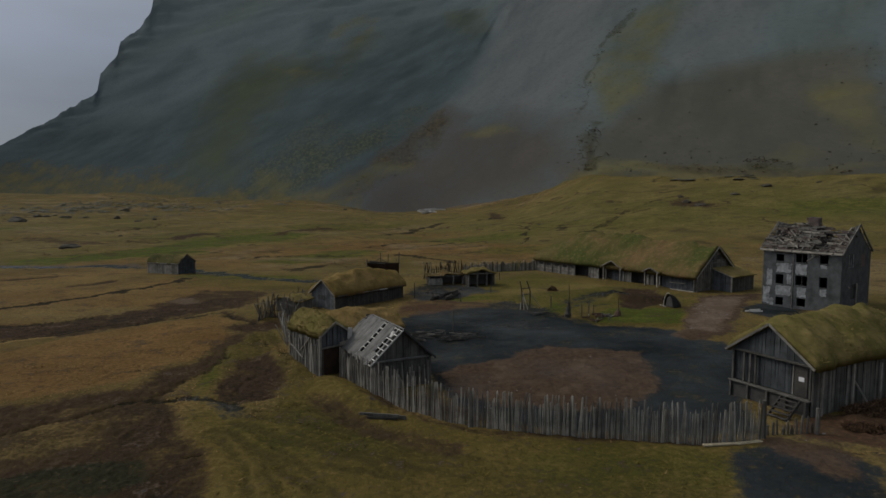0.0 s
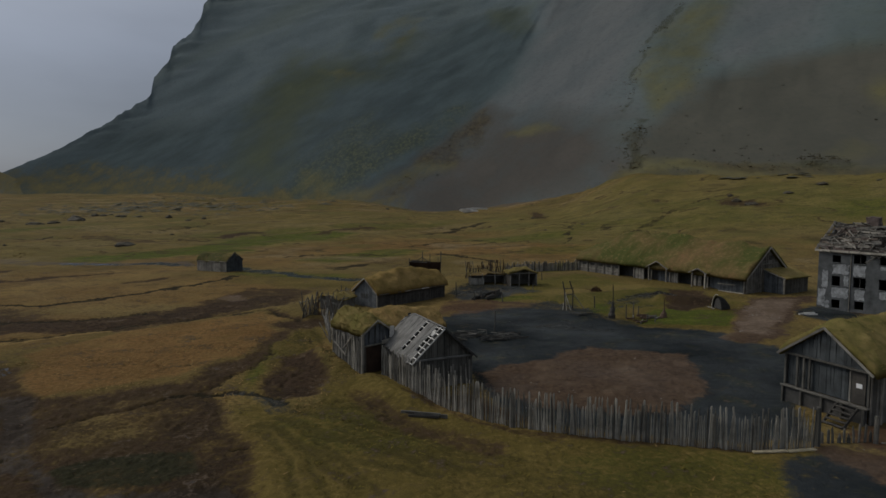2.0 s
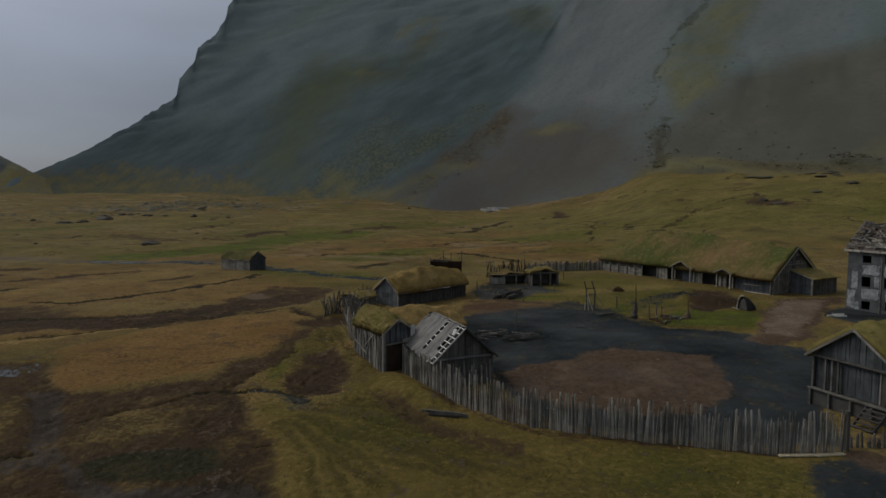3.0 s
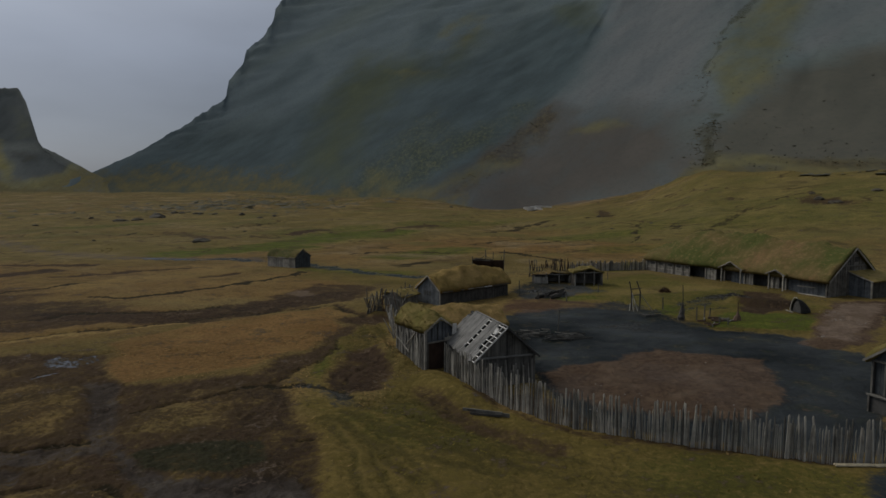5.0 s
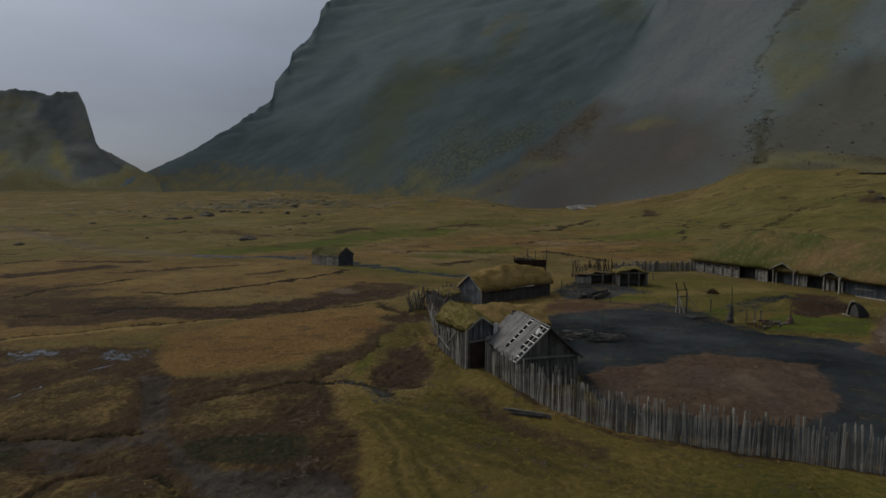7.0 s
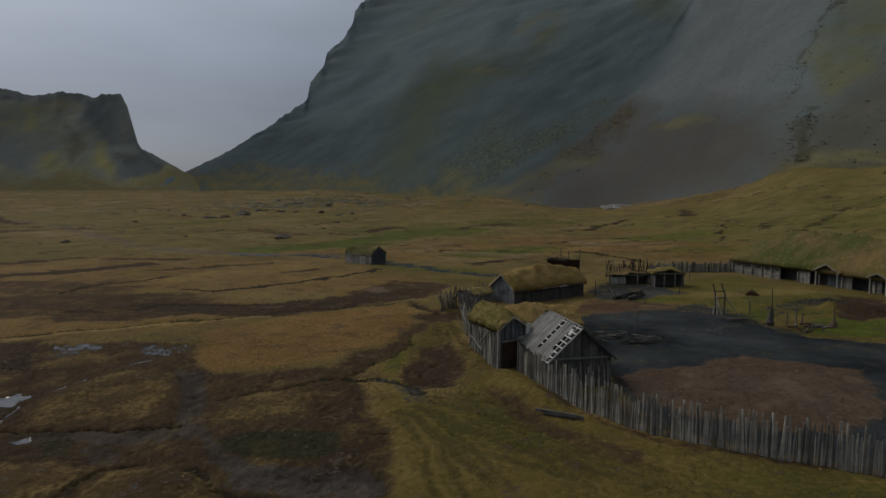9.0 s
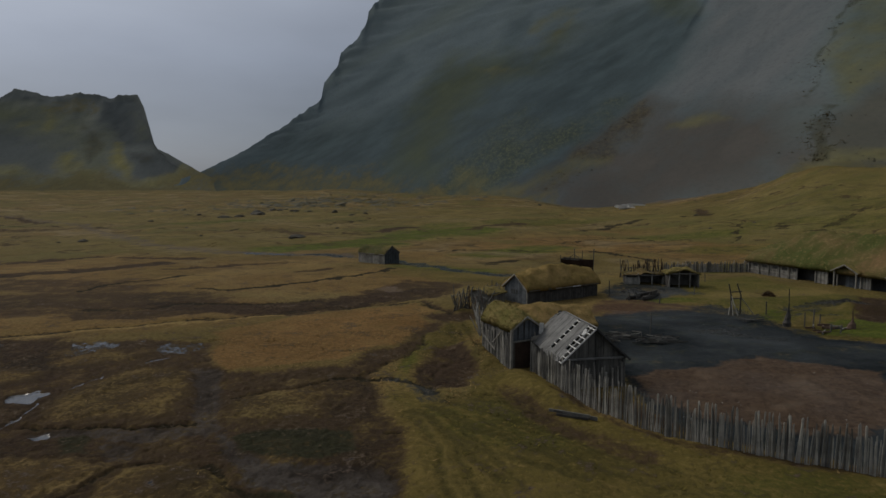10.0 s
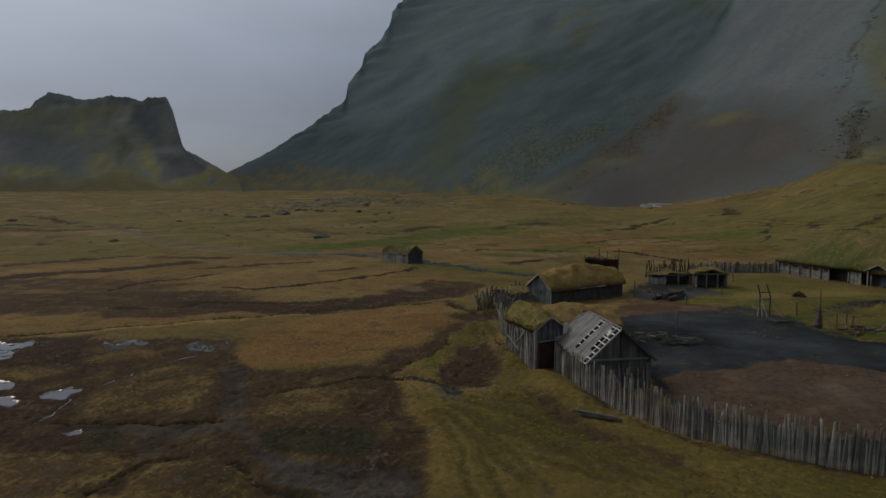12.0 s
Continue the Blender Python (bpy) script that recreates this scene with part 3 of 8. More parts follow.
lay("mud", 0.7, 1, 0.9, (2.1, 40.7), (6.4, 39.5), (9.9, 39.0), (13.3, 38.8))
lay("mud", 3, 3, 0.9, (82.5, 214.7), (87.1, 202.0))
lay("mud", 2, 2.5, 0.8, (21.8, 283.2), (24.7, 260.8))
lay("mud", 3, 2.5, 0.9, (-322.2, 226.7), (-252.6, 206.1))
lay("mud", 2.5, 2, 0.8, (-55.2, 204.7), (-44.1, 227.8))
lay("earth", 0.8, 0.8, 0.9, (19.0, 33.5), (19.8, 32.2), (20.4, 30.3))
lay("earth", 1.5, 1.5, 0.9, (22.3, 35.3), (26.4, 35.9))
lay("wet", 1.5, 1.2, 0.8, (-86.0, 118.9), (-69.8, 121.7), (-55.3, 117.9), (-43.7, 111.2), (-31.1, 103.7), (-21.5, 99.4))
lay("wet", 1.5, 0.8, 1, (-59.9, 37.1), (-57.0, 38.8))
lay("wet", 1.1, 0.9, 0.65, (17.5, 79.6), (22.7, 85.5), (26.9, 88.8))
lay("wet", 2, 1.5, 0.45, (4.7, 66.8), (13.0, 64.5))
lay("scree", 2.2, 2.4, 0.6, (-337.3, 222.3), (-286.5, 221.3), (-228.9, 203.1), (-160.7, 153.2), (-121.0, 130.2), (-91.4, 119.9))
lay("scree", 2.4, 1.6, 0.75, (-91.4, 119.9), (-75.8, 121.9), (-61.0, 121.3))
lay("scree", 14, 16, 0.8, (-37.0, 428.4), (2.2, 394.0), (40.0, 375.9))
lay("tan", 6, 5, 0.6, (-61.8, 85.2), (-42.4, 82.2), (-36.6, 93.1))
lay("tan", 18, 14, 0.75, (-33.5, 161.8), (-9.6, 162.2), (10.6, 151.4))
lay("tan", 14, 10, 0.6, (-21.8, 190.5), (-2.7, 208.0))
lay("tan", 20, 14, 0.55, (-118.1, 85.8), (-83.5, 85.5), (-58.2, 93.4))
lay("tan", 8, 6, 0.6, (-65.5, 49.8), (-56.9, 54.4), (-49.0, 60.7))
lay("tan", 24, 20, 0.55, (-54.9, 139.9), (-32.8, 161.7), (-19.4, 173.4))
lay("tan", 5, 4, 0.6, (-51.1, 81.9), (-37.1, 80.9))
lay("tan", 1.2, 1.4, 0.6, (-7.7, 31.3), (-4.3, 28.9))
lay("tan", 4, 4, 0.6, (-11.3, 33.4), (-6.2, 31.6), (-2.9, 28.9))
lay("straw", 0.35, 0.4, 0.9, (-60.9, 40.3), (-57.0, 43.2), (-53.8, 47.0), (-49.8, 50.6), (-45.6, 54.4), (-40.2, 59.4), (-33.5, 64.8))
lay("straw", 1, 1, 0.6, (-34.1, 81.1), (-32.0, 83.6))
lay("straw", 4, 3, 0.5, (-69.0, 82.8), (-64.0, 91.6), (-58.1, 101.3))
lay("straw", 4, 3, 0.4, (-108.7, 78.8), (-105.7, 93.3))
lay("straw", 2, 2, 0.6, (9.5, 87.7), (16.6, 91.3), (23.5, 95.1))
lay("straw", 3, 3, 0.5, (-0.5, 122.0), (7.5, 122.5))
lay("straw", 1.2, 1.8, 0.28, (-9.1, 30.7), (-5.6, 28.5))
lay("straw", 1.2, 1.8, 0.28, (-7.2, 29.4), (-3.9, 28.0))
lay("straw", 1.5, 2, 0.35, (9.6, 89.5), (17.4, 95.4))
lay("ditch", 0.6, 0.5, 1, (-76.0, 66.8), (-76.8, 71.6), (-75.4, 77.0), (-71.4, 85.0))
lay("ditch", 0.7, 0.5, 1, (-61.6, 73.9), (-56.2, 73.4), (-52.7, 78.2), (-48.6, 84.5), (-43.8, 95.4), (-42.3, 102.1))
lay("ditch", 0.4, 0.4, 0.78, (-64.0, 39.2), (-61.9, 41.0), (-58.0, 44.0), (-54.8, 47.9), (-50.7, 51.5), (-46.4, 55.4), (-40.7, 60.3), (-34.2, 66.2), (-27.0, 72.4))
lay("ditch", 0.6, 0.6, 0.75, (-63.4, 55.5), (-57.6, 58.7), (-55.1, 63.8), (-44.6, 66.1), (-40.2, 69.8))
lay("ditch", 1.2, 1, 0.8, (-103.5, 69.2), (-100.4, 76.9), (-92.3, 85.0))
lay("ditch", 3, 2, 0.8, (-266.8, 180.2), (-268.0, 195.9))
lay("ditch", 3, 2, 0.6, (-241.6, 194.3), (-204.0, 191.8))
lay("ditch", 0.22, 0.4, 0.5, (-12.4, 39.3), (-10.1, 40.5), (-7.8, 40.5), (-5.1, 37.4))
lay("ditch", 0.5, 0.9, 0.85, (19.7, 163.3), (22.7, 168.7), (25.4, 193.1), (29.5, 212.0))
lay("ditch", 1.2, 1.8, 0.7, (36.9, 204.7), (37.9, 190.5))
lay("ditch", 1.2, 1.8, 0.7, (38.6, 170.4), (48.9, 192.4), (65.5, 212.1))
lay("ditch", 1, 1, 0.9, (-11.1, 143.1), (-3.0, 136.0), (2.5, 127.0))
lay("ditch", 2, 1.6, 0.8, (-18.0, 207.2), (-9.6, 235.8), (1.5, 266.0))
lay("ditch", 2.5, 2, 0.8, (17.1, 261.4), (26.0, 266.7))
lay("ditch", 1.5, 1.5, 0.7, (-6.7, 165.6), (2.6, 176.2))
lay("ditch", 1.2, 1.2, 0.8, (-27.7, 113.4), (-25.1, 120.9))
lay("ditch", 4, 4, 0.7, (-75.4, 423.3), (-56.1, 424.3))
lay("ditch", 1, 1.5, 0.7, (51.3, 195.4), (67.5, 217.8), (81.3, 227.9))
lay("ditch", 1.5, 1.5, 0.8, (-269.5, 186.9), (-244.2, 191.0))
lay("ditch", 1.2, 1.2, 0.7, (-178.2, 192.1), (-148.8, 185.8), (-147.4, 204.4))
lay("ditch", 1.2, 1.2, 0.7, (-123.3, 198.8), (-119.9, 228.4), (-115.6, 252.8))
lay("ditch", 0.8, 1, 0.8, (-19.8, 164.3), (-9.5, 185.5), (2.6, 180.0))
lay("ditch", 0.8, 1, 0.8, (-44.9, 136.0), (-36.4, 145.5), (-22.0, 140.5))
lay("lush", 9, 8, 0.95, (-70.8, 185.4), (-58.4, 189.7), (-53.9, 198.8))
lay("lush", 4, 4, 0.9, (-78.7, 138.7), (-71.6, 145.0), (-63.7, 151.9))
lay("lush", 8, 8, 0.7, (7.8, 183.3), (20.3, 190.2))
lay("lush", 7, 5, 1, (-85.3, 132.1), (-76.5, 145.4), (-71.5, 164.1), (-66.8, 190.6), (-57.9, 199.8))
lay("lush", 8, 8, 0.8, (-198.9, 232.5), (-173.0, 240.2))
lay("lush", 3, 3, 0.7, (-42.0, 106.8), (-26.0, 104.0))
lay("lush", 6, 6, 0.8, (-33.1, 132.4), (-23.1, 148.0))
lay("lush", 12, 12, 0.7, (108.4, 179.9), (123.8, 172.1))
lay("lush", 30, 30, 0.4, (51.3, 209.8), (93.3, 197.0), (126.1, 175.3))
lay("lush", 2.5, 2.5, 0.45, (7.2, 30.9), (12.9, 30.6))
lay("lush", 10, 9, 0.6, (-91.5, 200.1), (-72.0, 218.4))
lay("lush", 10, 8, 0.6, (-47.3, 229.2), (-24.8, 258.8))
lay("lush", 6, 6, 0.6, (13.1, 147.7), (24.5, 151.0))
lay("lush", 12, 10, 0.5, (40.6, 204.0), (52.4, 192.5))
lay("lush", 3, 2.5, 0.6, (11.1, 114.5), (16.8, 123.6))
lay("lush", 3, 3, 0.5, (11.6, 85.7), (20.8, 90.9), (28.1, 90.0))
lay("lush", 4, 4, 0.4, (6.9, 98.5), (15.6, 95.5))
lay("rut", 0.22, 0.55, 0.9, (-10.7, 32.8), (-7.8, 31.0), (-4.8, 30.4), (-2.4, 29.9))
lay("rut", 0.22, 0.55, 0.9, (-9.9, 34.3), (-5.7, 32.8), (-0.7, 30.7))
lay("rut", 0.22, 0.55, 1, (-13.7, 35.7), (-9.9, 32.3), (-6.1, 28.3))
lay("rut", 0.22, 0.55, 1, (-12.9, 36.8), (-8.4, 34.2), (-3.7, 31.0))
lay("rut", 0.22, 0.55, 1, (-12.6, 38.2), (-8.1, 37.1), (-3.2, 34.6))
lay("rut", 0.22, 0.55, 0.8, (-13.3, 39.3), (-10.9, 39.3), (-7.7, 39.0), (-5.2, 37.1))
lay("rut", 0.2, 0.5, 0.8, (-10.6, 35.7), (-6.6, 33.6), (-2.0, 30.9))
lay("rut", 0.22, 0.6, 0.8, (-8.4, 39.9), (-5.6, 36.1), (-2.0, 33.4), (2.3, 32.2))
lay("rut", 0.22, 0.6, 0.7, (-9.0, 36.1), (-5.1, 32.9), (0.5, 30.0), (6.1, 29.4))
lay("rut", 0.25, 0.5, 0.8, (-21.4, 64.8), (-16.5, 55.1), (-14.7, 45.7), (-14.1, 40.1))
lay("rut", 0.25, 0.5, 0.8, (-19.6, 65.4), (-14.7, 55.6), (-12.8, 47.6))
# broad strokes that darken the grass, not wheel tracks
lay("rut", 3, 3, 0.45, (4.7, 29.6), (10.1, 28.8))
lay("rut", 2.5, 3, 0.5, (23.1, 86.7), (27.9, 79.8), (31.4, 75.7))
lay("rut", 2, 2, 0.4, (13.9, 65.8), (21.6, 63.2))
lay("rut", 2.5, 3, 0.35, (-10.5, 39.4), (-7.4, 37.5), (-4.6, 32.9))
ground_patch("mud", 0.8, 0.85, (-58.8, 38.9), (-52.1, 42.3), (-45.2, 45.8), (-38.6, 47.5), (-32.9, 41.1), (-30, 39.6), (-23.4, 44), (-20.9, 52.9), (-22.1, 61), (-20.7, 64.5), (-19.4, 57.6), (-18.7, 48.7), (-19.5, 42.3), (-16.6, 37.7), (-13.9, 34.2), (-9.8, 25), (-21.2, 21), (-28.7, 18.4))
ground_patch("mud", 1, 0.95, (-53, 44.4), (-59, 41.4), (-62, 36.9), (-34, 19.7), (-26.4, 21.5))
ground_patch("tan", 0.6, 0.95, (-36.6, 45.4), (-37.1, 50), (-35.4, 56.6), (-30.7, 65.1), (-24.1, 64.7), (-21.5, 61.1), (-21.2, 53.7), (-24, 45.2), (-28.3, 41.6), (-30.6, 39.9), (-32.9, 41.1))
ground_patch("hum", 1.8, 0.75, (-49.8, 30.2), (-50.4, 33.2), (-48.0, 35.2), (-44.5, 35.5), (-42.9, 33.2), (-45.1, 31.2))
ground_patch("hum", 2.6, 1, (-36.1, 28.1), (-38.0, 30.4), (-38.5, 32.9), (-38.6, 35.8), (-38.6, 38.4), (-35.9, 39.2), (-33.1, 38.5), (-30.5, 34.9), (-29.4, 31.9), (-28.3, 30.5), (-30.7, 29.4), (-33.3, 28.3))
ground_patch("hum", 1.8, 0.75, (-44.9, 37.1), (-46.6, 40.0), (-45.0, 42.2), (-41.5, 41.7), (-40.5, 40.0), (-42.4, 38.0))
ground_patch("hum", 1.3, 1, (-35.1, 21), (-32.2, 22.6), (-28.9, 23.6), (-27, 23.3), (-26, 23.8), (-25.8, 21.4), (-26.7, 19.7), (-29.2, 17.3))
ground_patch("hum", 1.3, 1, (-25, 23.8), (-22.8, 25.1), (-20.4, 24.7), (-18.6, 23.8), (-17.1, 21.6), (-23.7, 19.2), (-24.4, 21.8))
ground_patch("hum", 2.2, 0.8, (-26.8, 34.2), (-24.8, 36.5), (-22.6, 38.9), (-20.1, 37.8), (-19.8, 34.1), (-20.3, 31.8), (-23.9, 31.3))
ground_patch("hum", 2.2, 0.6, (-27.4, 36.7), (-25.2, 40.1), (-22, 42.3), (-19.5, 41.1), (-22.6, 38.9))
ground_patch("hum", 1.68, 0.55, (-27.5, 26.2), (-26, 27.7), (-23.8, 26.7), (-24.2, 25.4))
ground_patch("moor", 0.4, 0.9, (-22.5, 28.8), (-20.9, 30.6), (-16.7, 32), (-14.9, 29.8), (-16.2, 28.3), (-18.7, 27.3), (-20.4, 27.1))
ground_patch("moor", 0.4, 0.7, (-31.8, 25.6), (-30.6, 26.5), (-28.7, 24.6), (-30, 24))
ground_patch("moor", 0.3, 0.7, (-17.6, 23.7), (-15.4, 24.2), (-14.1, 23.1), (-16.3, 22.4))
ground_patch("bog", 0.5, 0.9, (-23.7, 28.9), (-23.5, 29.7), (-20.2, 26.9), (-17.3, 27.3), (-13.2, 28.3), (-11.3, 27), (-10, 24), (-13.9, 22.7), (-15.7, 24.2), (-17.9, 24.1), (-20.6, 25.9))
ground_patch("bog", 0.4, 0.7, (-34.9, 40.5), (-31.4, 39.9), (-23.9, 30.2), (-23.8, 28), (-25.8, 29.6), (-28.7, 33.6))
ground_patch("bog", 0.3, 0.7, (-34.3, 26), (-30.4, 27.7), (-25.8, 29.9), (-24.1, 28.9), (-26.9, 26.9), (-30.6, 26.3), (-32.9, 25.2))
ground_patch("bog", 0.3, 0.6, (-29.2, 26.1), (-26.6, 26.6), (-25.7, 24.8), (-26.9, 24.1))
lay("ditch", 0.16, 0.2, 0.9, (-35.7, 26.5), (-31.8, 27.4), (-28.7, 28.7), (-26.2, 30.2))
lay("ditch", 0.12, 0.2, 0.7, (-25.3, 19.4), (-25.4, 21.4), (-25.7, 23.7), (-24, 25.1))
lay("ditch", 0.15, 0.25, 0.8, (-21.3, 25.2), (-18.5, 23.6), (-16.1, 23.4), (-14.9, 23.4))
lay("ditch", 0.15, 0.25, 0.7, (-26.4, 34.4), (-24.7, 36.2), (-22.8, 39.4), (-19.8, 43), (-18.8, 47.7), (-19.4, 55.1))
lay("ditch", 0.18, 0.2, 1, (-14, 32), (-13.6, 32.2))
# shadow line along the deep ditch, laid on as dark colour
lay("ditch", 0.4, 0.4, 0.95, (-19, 41.2), (-17.5, 42), (-15.6, 41.8), (-14, 39.9))
lay("ditch", 0.3, 0.35, 0.9, (-19, 41.2), (-20.6, 41.6), (-21.7, 40.8))
ground_patch("mud", 0.6, 1, (-15.6, 42.1), (-17.2, 47.3), (-17.4, 51.5), (-15.4, 52.2), (-12.8, 48.1), (-11.5, 44.3), (-12.0, 41.7), (-13.6, 40.7))
lay("ditch", 0.25, 0.5, 0.8, (-40.4, 62.6), (-37.3, 65.7), (-32.8, 68.6), (-28.7, 71.4), (-26.0, 72.8), (-22.5, 68.1), (-21.2, 66.9))
lay("mud", 0.5, 0.8, 0.9, (-26.2, 73.2), (-22.7, 68.7), (-20.6, 66.0), (-18.6, 64.5))
ground_patch("pale", 0.8, 0.7, (-36.6, 80.8), (-36.5, 83.0), (-33.8, 83.5), (-31.9, 81.2), (-33.4, 79.1))
lay("mud", 0.35, 0.5, 0.8, (-24.9, 40.3), (-22.5, 42.9), (-20.6, 45.6), (-20.0, 48.8))
lay("ditch", 0.2, 0.4, 0.6, (-17.2, 58.5), (-15.3, 54.4), (-13.4, 50.9))
ground_patch("dark", 0.4, 0.45, (-18.7, 41.8), (-16.4, 42.9), (-13.8, 40.5), (-12.1, 37.9), (-13.6, 37.4), (-15.8, 40))
ground_patch("green", 0.8, 1, (-17.8, 43), (-20.2, 50.3), (-21, 56.8), (-20.2, 61.3), (-17.8, 58.1), (-17.8, 52.4), (-17.9, 49.2), (-15.6, 41.4), (-16.6, 39.8))
ground_patch("lush", 0.7, 0.7, (-18.1, 44.5), (-19.8, 50.4), (-20.3, 56), (-19.4, 57.2), (-18.2, 48.8), (-16.7, 43.7))
ground_patch("green", 1, 1, (-16.6, 38.6), (-15.3, 39.9), (-11.7, 37.6), (-12, 44.8), (-7, 46), (-3, 39.4), (1.8, 35.8), (14.5, 33.9), (12.8, 29.9), (-7.8, 25), (-11.3, 30.3), (-13.9, 34.3))
ground_patch("lush", 1.2, 0.35, (-15.9, 38.1), (-12.2, 36.8), (-9.2, 40.3), (-4.9, 36.9), (-1.3, 33.4), (-7.2, 31.2), (-10.9, 32.8))
ground_patch("straw", 0.5, 0.3, (-13.3, 33.1), (-12.5, 32.6), (-9.6, 27.9), (-8.3, 25.4), (-9.7, 25), (-11.4, 28.8))
ground_patch("tan", 0.6, 0.6, (-13.4, 34), (-12, 32.5), (-9.5, 28.6), (-7.4, 25.6), (-9.7, 25))
ground_patch("tan", 0.7, 0.8, (-18.7, 54.9), (-18.2, 58.8), (-15.6, 58), (-13.1, 54.8), (-15.3, 53), (-17.4, 52.6))
lay("rut", 0.14, 0.4, 0.8, (-13.9, 35.3), (-10.4, 30.5), (-8.2, 25.8))
lay("rut", 0.14, 0.4, 0.8, (-13.2, 36), (-9.2, 30.8), (-6.8, 26.2))
lay("rut", 0.14, 0.4, 0.8, (-11.9, 35.8), (-7.9, 31.8), (-5, 27.8))
lay("rut", 0.14, 0.4, 0.8, (-10.3, 35.6), (-5.8, 32.3), (-2.2, 29.7))
lay("rut", 0.14, 0.4, 0.8, (-8.7, 36.5), (-4.5, 34.3), (-0, 31.8))
lay("straw", 0.12, 0.35, 0.4, (-13.5, 35.4), (-10.1, 30.6), (-7.9, 25.9))
lay("straw", 0.12, 0.35, 0.4, (-11.9, 34.8), (-8.2, 30.3), (-5.8, 26.4))
ground_patch("pool", 0.12, 1, (-62.1, 39), (-57.3, 40.1), (-54.9, 38), (-53.5, 35.7), (-54.3, 34))
ground_patch("wet", 0.4, 0.62, (-50.6, 42.6), (-49.7, 44.3), (-46.8, 44.3), (-45.5, 42), (-47.1, 39.8))
ground_patch("wet", 0.5, 0.64, (-42.4, 43.5), (-42, 45.7), (-39.6, 47.2), (-37, 45.3), (-37.8, 43.5), (-40.1, 42.6))
lay("pool", 0.12, 0.15, 0.9, (-39, 39.4), (-39, 40.6), (-39, 41.5))
lay("pool", 0.08, 0.12, 0.9, (-39, 32.4), (-39.3, 34.1), (-39.7, 36.1))
ground_patch("pool", 0.1, 1, (-49.2, 31), (-46.1, 31), (-44.8, 29.9), (-46, 29))
ground_patch("pool", 0.1, 1, (-44.6, 28.4), (-41.9, 28.6), (-41.8, 27.7), (-42.9, 27.3))
ground_patch("pool", 0.1, 1, (-41.9, 29.9), (-41.4, 31.1), (-39.8, 31.1), (-39.2, 30), (-41, 29.2))
lay("pool", 0.07, 0.12, 0.7, (-38.9, 29.9), (-38, 28.3), (-37.1, 27), (-36.5, 25.8))
ground_patch("pool", 0.08, 1, (-33.6, 25.3), (-33.1, 26.4), (-32.3, 25.5), (-32.8, 25))
lay("pool", 0.05, 0.1, 0.6, (-29.7, 34.6), (-28.8, 34.1))
ground_patch("mud", 0.9, 0.8, (-40.6, 66.3), (-37.6, 72.2), (-37.4, 80.2), (-35.3, 90.3), (-27.4, 92), (-22.9, 80.9), (-25.7, 75.7), (-30.6, 70.4), (-33.4, 64), (-37, 60.2), (-46.7, 59.6), (-52.6, 53.7), (-60.2, 50.6), (-67, 56.4), (-56.7, 62.3))
ground_patch("straw", 0.5, 0.7, (-36.4, 79.9), (-35.2, 83.3), (-32, 81.9), (-32.5, 78.8))
ground_patch("tan", 0.8, 0.8, (-40.8, 50.4), (-37, 60.2), (-31.4, 65.8), (-26.4, 71.4), (-23, 67.7), (-23, 61.9), (-26.6, 55.6), (-32, 51.9), (-34.1, 43.3))
ground_patch("dark", 0.9, 1, (-5.8, 65.7), (-2.7, 73.2), (4.7, 75.8), (11.3, 73.2), (14.1, 68.4), (16.8, 65.1), (21, 65.1), (25, 62.6), (24.2, 58.6), (27.3, 57.7), (25.1, 50.9), (21.5, 43.3), (20, 38.7), (18.4, 34.9), (13.8, 34.9), (9.4, 35.8), (4.1, 37.2), (0.2, 42.1), (-2, 49.2), (-2.9, 56.8))
ground_patch("earth", 0.7, 1, (-0.8, 47.3), (0.7, 48.9), (4.7, 52), (9.3, 56.4), (13.7, 55.1), (17.4, 54.3), (17, 49.5), (15.4, 42.7), (12.2, 39.8), (8.8, 39.2), (6.3, 40.3), (3.7, 40.7), (0.6, 42.7))
ground_patch("earth", 1.2, 0.7, (-6.4, 73.2), (-4.6, 77.8), (0.4, 80.7), (7, 78.6), (4.6, 75.4), (-1.6, 72.8))
ground_patch("earth", 0.8, 1, (23.5, 60.1), (28.4, 70.9), (34.1, 82.2), (39.3, 85.2), (46.2, 86.3), (42.4, 81.7), (37.8, 77.5), (35.3, 71.5), (30.6, 63.6), (26, 58.1), (24.3, 58.8))
ground_patch("pale", 0.8, 0.9, (25.8, 63.6), (30.6, 74.3), (34.8, 81.9), (40.1, 84), (43, 84.3), (37, 77.4), (32.6, 68.3), (27.6, 61.8))
ground_patch("dark", 0.6, 1, (36.8, 75.9), (40.7, 79.6), (45.8, 78.2), (42.1, 71.8), (37.8, 69.3), (36.6, 72.6))
ground_patch("dark", 1.2, 0.75, (-5, 84.9), (-3, 96.4), (4.9, 94.5), (7.3, 88.9), (1.2, 82), (-3.2, 79))
ground_patch("wet", 1, 0.5, (-3.9, 85.8), (-1.2, 92.2), (4.8, 92.2), (1.2, 83.9))
ground_patch("green", 0.8, 1, (15, 71.1), (19.5, 75.8), (23.5, 79.8), (30.5, 80.7), (32.1, 77.8), (25.7, 64.3), (21, 64.8), (16.8, 65.1), (14.7, 66.6))
ground_patch("lush", 0.6, 0.95, (18.8, 73.2), (22.9, 77.8), (25.8, 75.8), (30, 74.6), (25.9, 66), (20.3, 66.6), (16.5, 66.6))
ground_patch("lush", 0.6, 0.9, (11.8, 73.9), (15.2, 79.4), (16.4, 77.8), (14.4, 71.8))
ground_patch("mud", 0.8, 1.1, (24.3, 85.7), (28.3, 92.6), (32.2, 89.8), (29.5, 79.8), (24.7, 75.6), (22, 76.8))
